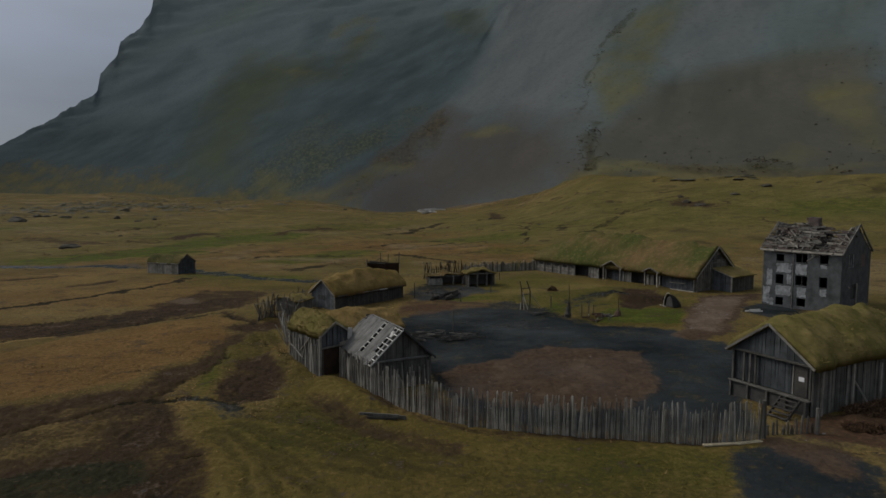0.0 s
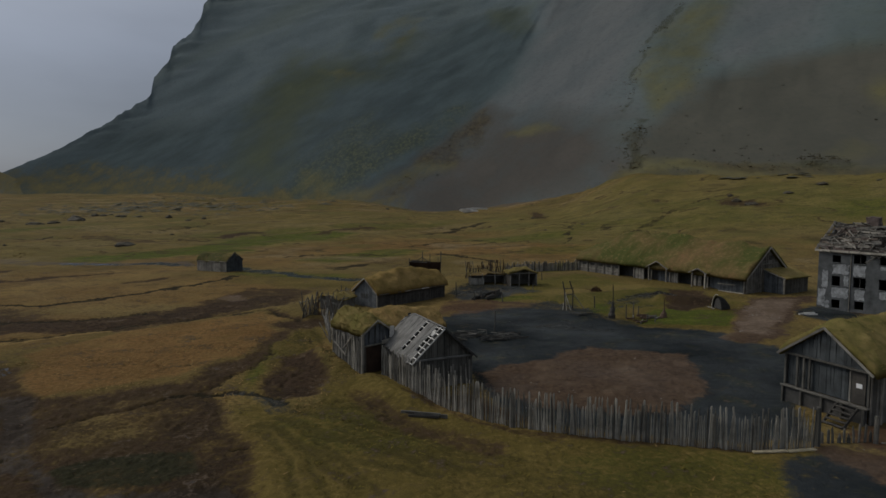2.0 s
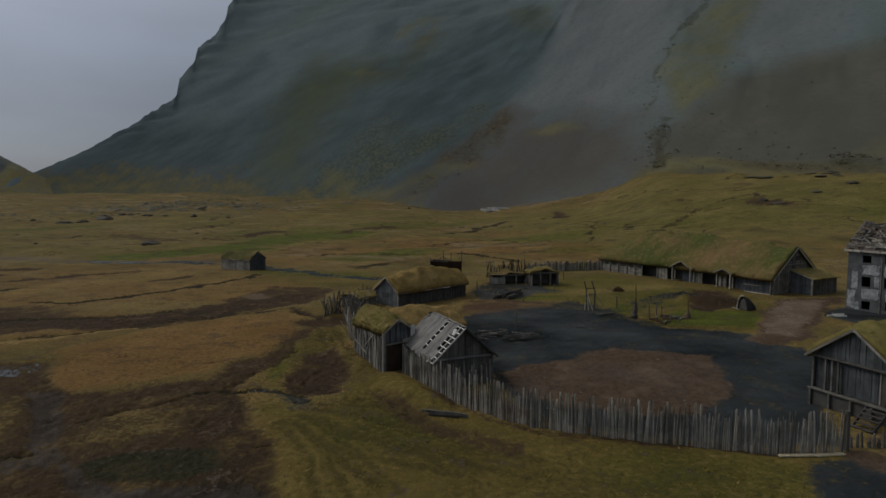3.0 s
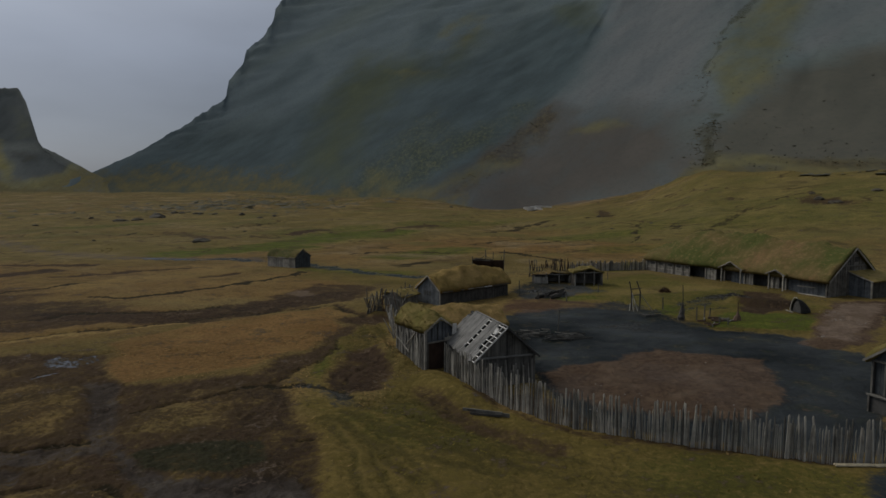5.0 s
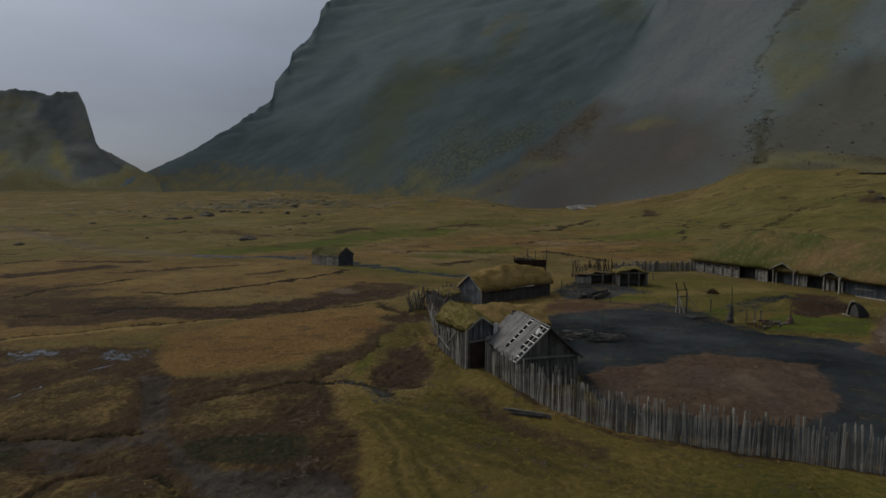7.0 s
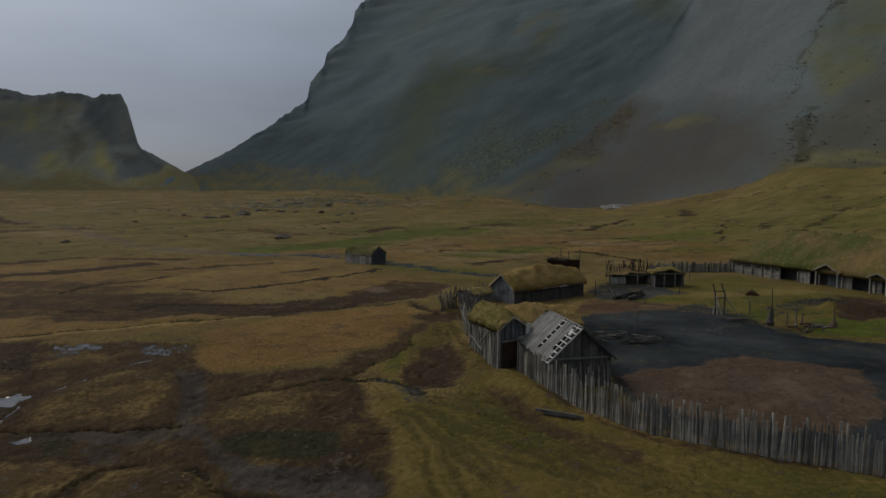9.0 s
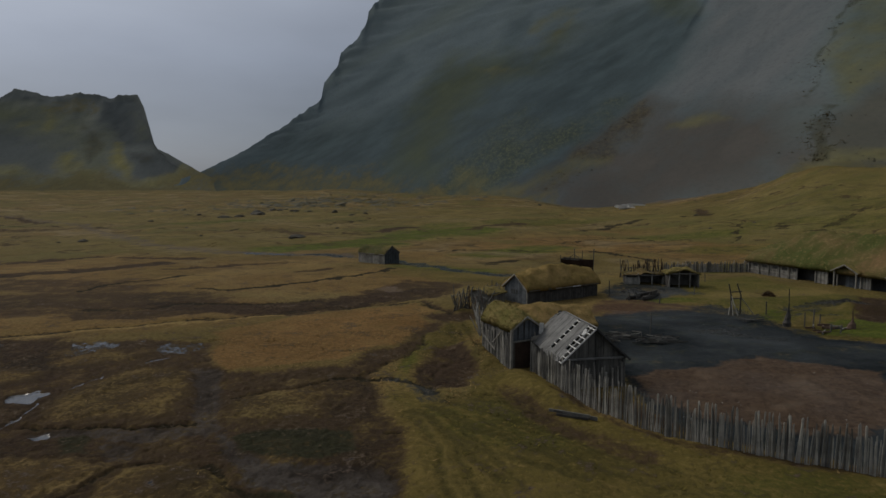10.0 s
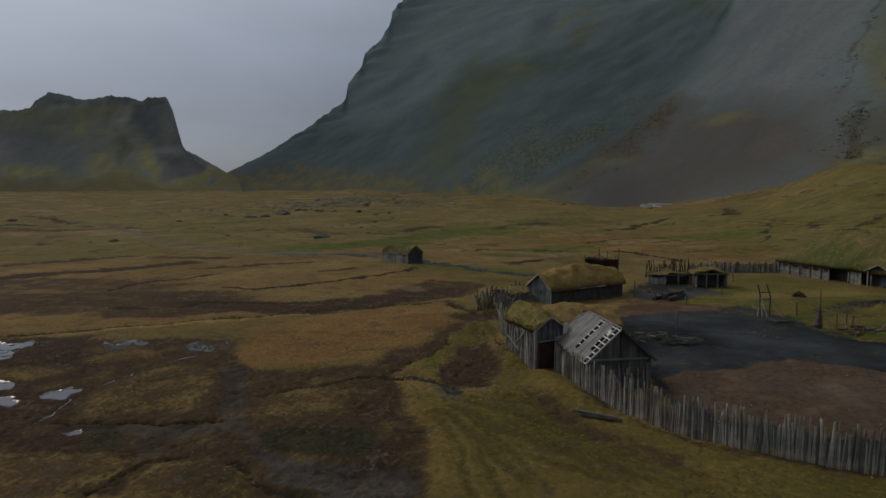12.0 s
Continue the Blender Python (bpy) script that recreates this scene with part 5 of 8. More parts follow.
def board_wall(parent, p0, p1, base, top, mat, width=0.22, out=0.0, ragged=0.03):
    """Boards side by side from p0 to p1; base and top: heights as functions of the way along (0 to 1)."""
    p0, p1 = Vector((*p0, 0)), Vector((*p1, 0))
    length = (p1 - p0).length
    ang = math.atan2(p1.y - p0.y, p1.x - p0.x)
    s = 0.0
    while s < length - 0.04:
        w = min(width * RND.uniform(0.75, 1.3), length - s)
        k = (s + w / 2) / length
        c = p0.lerp(p1, k)
        z0, z1 = base(k) - RND.uniform(0, ragged), top(k) - RND.uniform(0, ragged)
        me = RND.choice(BOARDS[(RND.choice(mat) if isinstance(mat, tuple) else mat).name])
        m = (Matrix.Translation((c.x, c.y, z0)) @ Matrix.Rotation(ang, 4, 'Z')
             @ Matrix.Translation((0, -out + RND.uniform(-0.03, 0.012), 0))
             @ Matrix.Rotation(RND.gauss(0, 0.014), 4, 'Y') @ Matrix.Diagonal((w * 0.94, 1, max(z1 - z0, 0.1), 1)))
        shared("board", me, parent, m)
        s += w


def slab(name, parent, pts, thick, mat, label=""):
    """A flat panel with thickness: an outline of points in space, pushed back along its normal."""
    bm = bmesh.new()
    f = bm.faces.new([bm.verts.new(p) for p in pts])
    bm.normal_update()
    n = f.normal.copy()
    ret = bmesh.ops.extrude_face_region(bm, geom=[f])
    bmesh.ops.translate(bm, vec=-n * thick, verts=[v for v in ret["geom"] if isinstance(v, bmesh.types.BMVert)])
    bmesh.ops.recalc_face_normals(bm, faces=bm.faces)
    return part(name, bm, mat, parent, label)


def turf_shape(W, L, eave, ridge, over, thick, seed, nu=40, nv=26, hump=1.35, sag=0.15, rise=0.0, hip=0.0):
    """Heights of a sod roof over its plan, and a closed lumpy mesh of it."""
    hw = W / 2 + over
    u = np.linspace(-over * 0.7, L + over * 0.7, nu)
    v = np.linspace(-1, 1, nv)
    V, U = np.meshgrid(v, u)
    hump = 1.1 + (hump - 1.1) * smooth(-0.2, 2.2, U)
    prof = 1 - np.abs(V) ** hump * 0.9 - 0.1 * np.abs(V) ** 6
    lump = fbm(U / 1.3 + seed, V * hw / 1.3, 4, seed) * 0.44 + fbm(U / 4.0, V * hw / 4.0, 3, seed + 3) * 0.42
    lump = lump * (0.35 + 0.65 * smooth(0, 0.2, 1 - np.abs(V)))
    endk = np.sin(np.pi * np.clip((U + over) / (L + 2 * over), 0, 1))
    drop = (ridge - eave) * over / (W / 2)
    top = eave - drop * 0.6 + thick + (ridge - eave + drop * 0.6) * prof - sag * endk + lump + rise * np.clip(U / L, 0, 1) * prof - (ridge - eave) * 0.92 * prof * hip * smooth(L * 0.74, L * 1.0, U)
    flat = eave - drop + (ridge - eave + drop) * (1 - np.abs(V)) * (1 - hip * smooth(L * 0.74, L * 1.0, U)) - 0.04
    X = V * hw + fbm(U / 1.1, V * 3, 4, seed + 7) * 0.3 * np.abs(V)
    Y = U + fbm(U / 1.3, V * 5, 3, seed + 9) * 0.06
    bottom = np.minimum(flat, top - 0.06)
    return X, Y, top, bottom


def turf_roof(parent, W, L, eave, ridge, over=0.35, thick=0.22, seed=1, label="", blades=2500, nu=40, nv=26, hump=1.35,
              sag=0.15, tall=0.28, rise=0.0, hip=0.0, mat=None):
    X, Y, top, bottom = turf_shape(W, L, eave, ridge, over, thick, seed, nu, nv, hump, sag, rise, hip)
    n = nu * nv
    verts = np.concatenate([np.stack([X, Y, top], -1).reshape(-1, 3), np.stack([X, Y, bottom], -1).reshape(-1, 3)])
    idx = np.arange(n).reshape(nu, nv)
    faces = []
    for i in range(nu - 1):
        for j in range(nv - 1):
            q = (idx[i, j], idx[i, j + 1], idx[i + 1, j + 1], idx[i + 1, j])
            faces.append(tuple(int(k) for k in q[::-1]))
            faces.append(tuple(int(k) + n for k in q))
    rim = [*idx[0, :], *idx[1:, -1], *idx[-1, -2::-1], *idx[-2:0:-1, 0]]
    for a, b in zip(rim, rim[1:] + rim[:1]):
        faces.append((int(a), int(b), int(b) + n, int(a) + n))
    me = bpy.data.meshes.new("turf_roof")
    me.from_pydata(verts.tolist(), [], faces)
    me.update()
    for f in me.polygons:
        f.use_smooth = True
    me.materials.append(mat or TURF)
    ob = new("turf_roof", me)
    ob.parent = parent
    tagged(ob, label)
    rg = np.random.RandomState(seed)
    gv, gf = [], []
    for _ in range(blades // 2):
        i, j = rg.randint(0, nu - 1), rg.randint(0, nv - 1)
        if rg.rand() < 0.2:
            j = 0 if rg.rand() < 0.5 else nv - 2
        a, b = rg.rand(), rg.rand()
        p = np.array([X[i, j], Y[i, j], top[i, j]]) * (1 - a) * (1 - b) + np.array([X[i + 1, j], Y[i + 1, j], top[i + 1, j]]) * a * (1 - b) \
            + np.array([X[i, j + 1], Y[i, j + 1], top[i, j + 1]]) * (1 - a) * b + np.array([X[i + 1, j + 1], Y[i + 1, j + 1], top[i + 1, j + 1]]) * a * b
        add_tuft(gv, gf, rg, p, tall * rg.uniform(0.15, 0.45), 0.035, 2.6)
    tuft_object("grass", gv, gf, ob, BLADES)
    return ob


def add_tuft(gv, gf, rg, p, h, w, spread=1.1):
    ang = rg.uniform(0, math.pi)
    lean = rg.normal(0, spread, 2) * h
    dx, dy = math.cos(ang) * w, math.sin(ang) * w
    k = len(gv)
    gv.extend([(p[0] - dx, p[1] - dy, p[2] - 0.04), (p[0] + dx, p[1] + dy, p[2] - 0.04),
               (p[0] + lean[0], p[1] + lean[1], p[2] + h)])
    gf.append((k, k + 1, k + 2))


def tuft_object(name, gv, gf, parent, mat, label=""):
    me = bpy.data.meshes.new(name)
    me.from_pydata([tuple(float(c) for c in v) for v in gv], [], gf)
    me.update()
    me.materials.append(mat)
    ob = new(name, me)
    ob.parent = parent
    return tagged(ob, label, kind="stuff")


def house_pose(gx, gy, theta, z=None):
    """Gable's middle on the ground; theta: bearing of the ridge from +x, as seen from the gable inwards."""
    return pose(gx, gy, z_at(gx, gy) if z is None else z, 0, 0, theta - 90)


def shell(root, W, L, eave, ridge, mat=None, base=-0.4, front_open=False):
    """Dark walls with thickness, added behind the boards to keep light out of the gaps."""
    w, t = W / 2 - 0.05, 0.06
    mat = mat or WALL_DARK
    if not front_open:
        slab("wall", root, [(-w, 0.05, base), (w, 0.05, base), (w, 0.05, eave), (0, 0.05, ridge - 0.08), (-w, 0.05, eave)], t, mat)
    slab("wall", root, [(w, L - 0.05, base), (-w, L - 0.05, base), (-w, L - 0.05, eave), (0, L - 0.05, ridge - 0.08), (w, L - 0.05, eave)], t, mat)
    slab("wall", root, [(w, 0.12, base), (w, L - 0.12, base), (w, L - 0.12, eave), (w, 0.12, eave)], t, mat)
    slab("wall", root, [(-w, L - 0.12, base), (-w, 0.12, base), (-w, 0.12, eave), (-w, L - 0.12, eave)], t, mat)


def clad(root, W, L, eave, ridge, gable, side, width=0.22, base=-0.25):
    """Upright boards on all four sides, up to the slope of the roof on the gables."""
    def low(k):
        return base

    def slope(k):
        return eave + (ridge - eave) * (1 - abs(2 * k - 1)) - 0.03

    def level(k):
        return eave - 0.02
    board_wall(root, (-W / 2, 0), (W / 2, 0), low, slope, gable, width, 0.02)
    board_wall(root, (W / 2, L), (-W / 2, L), low, slope, gable, width * 1.5, 0.02)
    board_wall(root, (W / 2, 0), (W / 2, L), low, level, side, width, 0.02, ragged=0.09)
    board_wall(root, (-W / 2, L), (-W / 2, 0), low, level, side, width, 0.02, ragged=0.09)


def barge(root, W, eave, ridge, over=0.3, y=-0.25, mat=None, size=0.16):
    """The two sloping boards under the gable's edge."""
    mat = mat or BEAM
    k = (ridge - eave) / (W / 2)
    for sgn in (-1, 1):
        part("barge_board", beam_bm((sgn * (W / 2 + over), y, eave - k * over + 0.05), (0, y, ridge + 0.07), 0.05, size), mat, root)


def palisade(label, path, spacing, height, mat_list, seed, lean=0.05, group="", rails=True, hvar=0.18, radius=0.085):
    """Upright split poles along a path on the ground, with rails behind them."""
    rnd = random.Random(seed)
    meshes = [log_mesh("post", rnd, radius * rnd.uniform(0.7, 1.35), height * rnd.uniform(1 - hvar, 1 + hvar), rnd.choice(mat_list),
                       rnd.uniform(0.05, 0.3)) for _ in range(14)]
    x0, y0 = path[0][:2]
    z0 = z_at(x0, y0)
    root = thing("palisade_fence", label, "fence", pose(x0, y0, z0), group)
    for (ax, ay), (bx, by) in zip(path, path[1:]):
        d = math.hypot(bx - ax, by - ay)
        ang = math.degrees(math.atan2(by - ay, bx - ax))
        s = 0.0
        while s < d:
            k = s / d
            x, y = ax + (bx - ax) * k, ay + (by - ay) * k
            off = rnd.uniform(-0.05, 0.05)
            x, y = x - math.sin(radians(ang)) * off, y + math.cos(radians(ang)) * off
            m = pose(x - x0, y - y0, z_at(x, y) - z0, rnd.gauss(0, lean) * 40, rnd.gauss(0, lean) * 40, ang + rnd.uniform(-12, 12))
            shared("post", rnd.choice(meshes), root, m)
            s += spacing * rnd.uniform(0.75, 1.35)
        if rails:
            for h in (0.35, 0.75):
                nx, ny = -math.sin(radians(ang)) * 0.14, math.cos(radians(ang)) * 0.14
                part("rail", beam_bm((ax - x0 + nx, ay - y0 + ny, z_at(ax, ay) - z0 + height * h),
                                     (bx - x0 + nx, by - y0 + ny, z_at(bx, by) - z0 + height * h), 0.09, 0.07), WOOD_DARK, root)
    return root

# ---- houses ----
def gable_slope(W, eave, ridge):
    return (ridge - eave) / (W / 2)


def plank_roof_hut():
    W, L, eave, ridge = 4.5, 6.5, 2.25, 4.3
    r = thing("plank_roof_hut", "weathered grey hut with broken silvery plank roof beside the palisade", "hut", house_pose(-3.05, 44.0, 118, 0.0))
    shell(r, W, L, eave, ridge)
    # gable boards darker than the sides, holding the shade away from the light
    clad(r, W, L, eave, ridge, WOOD_DARK, WOOD_GREY, 0.16)
    k = gable_slope(W, eave, ridge)
    part("tie_beam", beam_bm((-W / 2 - 0.1, -0.1, eave - 0.15), (W / 2 + 0.1, -0.1, eave - 0.15), 0.2, 0.14), BEAM, r)
    for x in (-W / 2 - 0.03, W / 2 + 0.03):
        part("corner_post", beam_bm((x, -0.08, -0.3), (x, -0.08, eave + 0.05), 0.17, 0.17), WOOD_DARK, r)

    def h(x):
        return ridge - k * abs(x) + 0.06
    full = W / 2 + 0.35
    # gaps where boards are gone from the weather slope: from, to along the ridge, and from, to up the slope
    gaps = [(-0.36, 0.2, 0.0, 0.97), (0.27, 0.83, 0.3, 0.97), (2.3, 2.86, 0.16, 0.97)]
    runs = [(-0.36, 0.2), (0.27, 0.83), (0.85, 1.08), (1.08, 1.4), (1.4, 1.7), (1.7, 2.0), (2.0, 2.28), (2.3, 2.86), (2.88, 3.12),
            (3.12, 3.48), (3.48, 3.84), (3.84, 4.2), (4.2, 4.56), (4.56, 4.92), (4.92, 5.28), (5.28, 5.64), (5.64, 6.0), (6.0, 6.3), (6.3, 6.6)]
    for sgn in (-1, 1):
        for y0, y1 in runs:
            lo, hi = 0.0, RND.uniform(0.98, 1.01) if y0 < 5.9 else RND.uniform(0.8, 0.93)
            spans = [(lo, hi)]
            if sgn < 0:
                for g0, g1, u0, u1 in gaps:
                    if abs(g0 - y0) < 0.01:
                        spans = [(0.0, u0), (u1, 1.0)]
            for u0, u1 in spans:
                if u1 - u0 < 0.05:
                    continue
                dz, tilt = RND.uniform(0, 0.025), RND.uniform(-0.015, 0.015)
                a, b = full * (1 - u0 + (RND.uniform(0, 0.05) if u0 == 0 else 0)), full * (1 - u1)
                part("roof_board", beam_bm((sgn * a, (y0 + y1) / 2, h(a) + dz), (sgn * b, (y0 + y1) / 2 + tilt, h(b) + dz), (y1 - y0) * 0.985, 0.03), PLANK_ROOF, r)
        for y in (-0.41, 0.235, 0.84, 2.29, 2.88, 3.5, 4.6, 5.8):
            part("rafter", beam_bm((sgn * full, y, h(full) - 0.05), (0, y, h(0) - 0.05), 0.06, 0.09), WHITE_WOOD if sgn < 0 and y < 3.0 else WOOD_DARK, r)
        if sgn > 0:
            continue
        for g0, g1, u0, u1 in gaps:
            for j in range(8):
                q = (j + 0.25) / 7.4
                if 1 - q > u0:
                    a, b = full * q, full * (q + 0.022)
                    slab("batten", r, [(-a, g0 - 0.05, h(a) - 0.01), (-a, g1 + 0.05, h(a) - 0.01), (-b, g1 + 0.05, h(b) - 0.01), (-b, g0 - 0.05, h(b) - 0.01)], 0.025, WHITE_WOOD)
    part("loose_board", beam_bm((-0.35, 0.55, h(0.35) + 0.05), (-0.75, 0.25, h(0.75) + 0.07), 0.22, 0.03), WHITE_WOOD, r, "bleached loose board")
    part("loose_board", beam_bm((-0.15, 6.1, h(0.15) + 0.04), (-0.9, 6.6, h(0.9) + 0.06), 0.2, 0.03), WHITE_WOOD, r)
    part("ridge_board", beam_bm((0, -0.45, ridge + 0.1), (0, 5.6, ridge + 0.1), 0.16, 0.05), PLANK_ROOF, r)
    part("barge_board", beam_bm((-full, -0.46, h(full) - 0.02), (0, -0.46, h(0) - 0.02), 0.05, 0.1), WHITE_WOOD, r)
    part("barge_board", beam_bm((full, -0.46, h(full) - 0.02), (0, -0.46, h(0) - 0.02), 0.05, 0.14), WALL_DARK, r)
    return r


def turf_hut(label, gx, gy, theta, W, L, eave, ridge, gable, side, seed, blades=2500, z=None, over=0.35, hump=1.35, sag=0.15,
             name="turf_hut", thick=0.22, nu=40, trim=None, size=0.14, turf=None, rise=0.0, hip=0.0, tall=0.28):
    r = thing(name, label, "hut", house_pose(gx, gy, theta, z), "turf huts")
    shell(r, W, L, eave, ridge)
    clad(r, W, L, eave, ridge, gable, side)
    turf_roof(r, W, L, eave, ridge, over, thick, seed, "", blades, nu=nu, hump=hump, sag=sag, mat=turf, rise=rise, hip=hip, tall=tall)
    barge(r, W, eave, ridge, over * 0.8, -over * 0.7 - 0.06, trim or WOOD_PALE, size)
    return r


hut = plank_roof_hut()

POLE_RND = random.Random(77)
POLES = [log_mesh("pole", POLE_RND, 0.075 * POLE_RND.uniform(0.7, 1.3), 1.0, POLE_RND.choice((WOOD_GREY, WOOD_GREY, WOOD_PALE, WOOD_DARK)), 0.04) for _ in range(9)]


def pole_wall(parent, p0, p1, low, high, spacing, lean, out):
    """Bare uneven poles set close against a wall, some leaning."""
    p0, p1 = Vector((*p0, 0)), Vector((*p1, 0))
    n = int((p1 - p0).length / spacing)
    ang = math.atan2(p1.y - p0.y, p1.x - p0.x)
    for i in range(n):
        c = p0.lerp(p1, (i + POLE_RND.uniform(0.2, 0.8)) / n)
        hgt = POLE_RND.uniform(low, high)
        m = (Matrix.Translation((c.x, c.y, -0.1)) @ Matrix.Rotation(ang, 4, 'Z') @ Matrix.Translation((0, -out, 0))
             @ Matrix.Rotation(POLE_RND.gauss(0, lean), 4, 'Y') @ Matrix.Diagonal((1, 1, hgt, 1)))
        shared("pole", POLE_RND.choice(POLES), parent, m)


pole_wall(hut, (-2.25, 6.5), (-2.25, 0.0), 1.5, 2.3, 0.15, 0.03, 0.1)
pole_wall(hut, (-2.25, 0.0), (2.25, 0.0), 1.1, 2.0, 0.17, 0.03, 0.12)

# the small hut with tall walls: braces on its long side, a dark gateway under its gable
h2 = turf_hut("small turf-roofed hut with tall grey plank walls and dark gateway", -8.55, 47.65, 131, 2.6, 5.0, 3.1, 4.0, WOOD_BLUE,
              WOOD_GREY, 11, 3500, 0.0, 0.24, hump=1.3, thick=0.26, sag=-0.05, tall=0.3)
part("door", beam_bm((-0.42, -0.1, -0.2), (-0.42, -0.1, 2.1), 1.45, 0.06), DOOR_BROWN, h2, "dark brown plank door")
for x in (-1.2, 0.36):
    part("gate_post", beam_bm((x, -0.18, -0.3), (x, -0.18, 2.15), 0.14, 0.14), WOOD_TAR, h2)
part("lintel", beam_bm((-1.3, -0.19, 2.15), (0.5, -0.19, 2.2), 0.14, 0.12), WOOD_GREY, h2)
part("loose_board", beam_bm((0.3, -0.3, 2.3), (1.5, -0.35, 2.45), 0.05, 0.3), WOOD_PALE, h2)
part("loose_board", beam_bm((1.2, -0.28, 2.6), (1.25, -0.3, 3.5), 0.05, 0.34), WHITE_WOOD, h2)
part("corner_post", beam_bm((-1.4, -0.12, -0.4), (-1.35, -0.12, 3.1), 0.2, 0.2), WOOD_GREY, h2)
for y0, z0, y1, z1 in ((4.9, 1.9, 2.4, 0.9), (2.9, 1.5, 1.4, 2.7), (2.6, 0.9, 1.9, 2.4), (4.7, 1.0, 4.6, 2.9)):
    part("brace", beam_bm((-1.47, y0, z0), (-1.47, y1, z1), 0.1, 0.06), WOOD_PALE, h2)

pole_wall(h2, (-1.3, 5.0), (-1.3, 0.0), 2.0, 3.2, 0.17, 0.05, 0.1)
pole_wall(h2, (0.4, -0.05), (1.5, -0.05), 2.0, 3.0, 0.15, 0.05, 0.22)
turf_hut("low turf-roofed hut behind the plank-roof hut", -10.2, 54.9, 31, 3.6, 6.2, 1.95, 3.2, WOOD_DARK, WOOD_DARK, 12, 3500, 0.0, 0.35, hump=1.4, thick=0.26, turf=TURF_GOLD)

h3 = turf_hut("turf-roofed hut with blue-grey gable and dark tarred walls", -14.9, 75.6, 50, 4.4, 12.0, 1.9, 3.5, WOOD_BLUE, WOOD_TAR, 13,
              4500, None, 0.35, hump=1.4, tall=0.3, turf=TURF_GOLD, thick=0.34, sag=-0.1, rise=0.7, hip=0.45)
# dark boards on the gable stand for the shade inside its windows
for x in (-0.7, -0.25, 0.25):
    part("window", beam_bm((x, -0.06, 1.05), (x, -0.06, 1.65), 0.3, 0.06), WALL_DARK, h3, "small window, its shaded inside a dark board")
# the pale pieces stand for light showing through under the eave
for y0, y1, mat in ((0.0, 4.1, WOOD_DARK), (4.15, 5.3, WOOD_PALE), (5.4, 7.2, WOOD_GREY), (7.25, 8.6, WHITE_WOOD), (8.7, 11.9, WOOD_DARK)):
    part("eave_board", beam_bm((2.62, y0, 1.72), (2.62, y1, 1.72), 0.05, 0.1), mat, h3)
part("corner_post", beam_bm((2.25, -0.08, -0.2), (2.25, -0.08, 1.9), 0.16, 0.16), WOOD_PALE, h3)

h4 = turf_hut("lone turf-roofed hut with blue-grey wall on the open plain", -45.9, 109.4, 160, 4.1, 7.0, 1.9, 3.4, WOOD_SLATE, WOOD_PALE, 14, 2500,
              None, 0.15, thick=0.12, hump=1.12, trim=WOOD_DARK, turf=TURF_MOSS)
part("eave_board", beam_bm((-2.2, 0.0, 1.85), (-2.2, 7.0, 1.85), 0.06, 0.12), WOOD_PALE, h4)


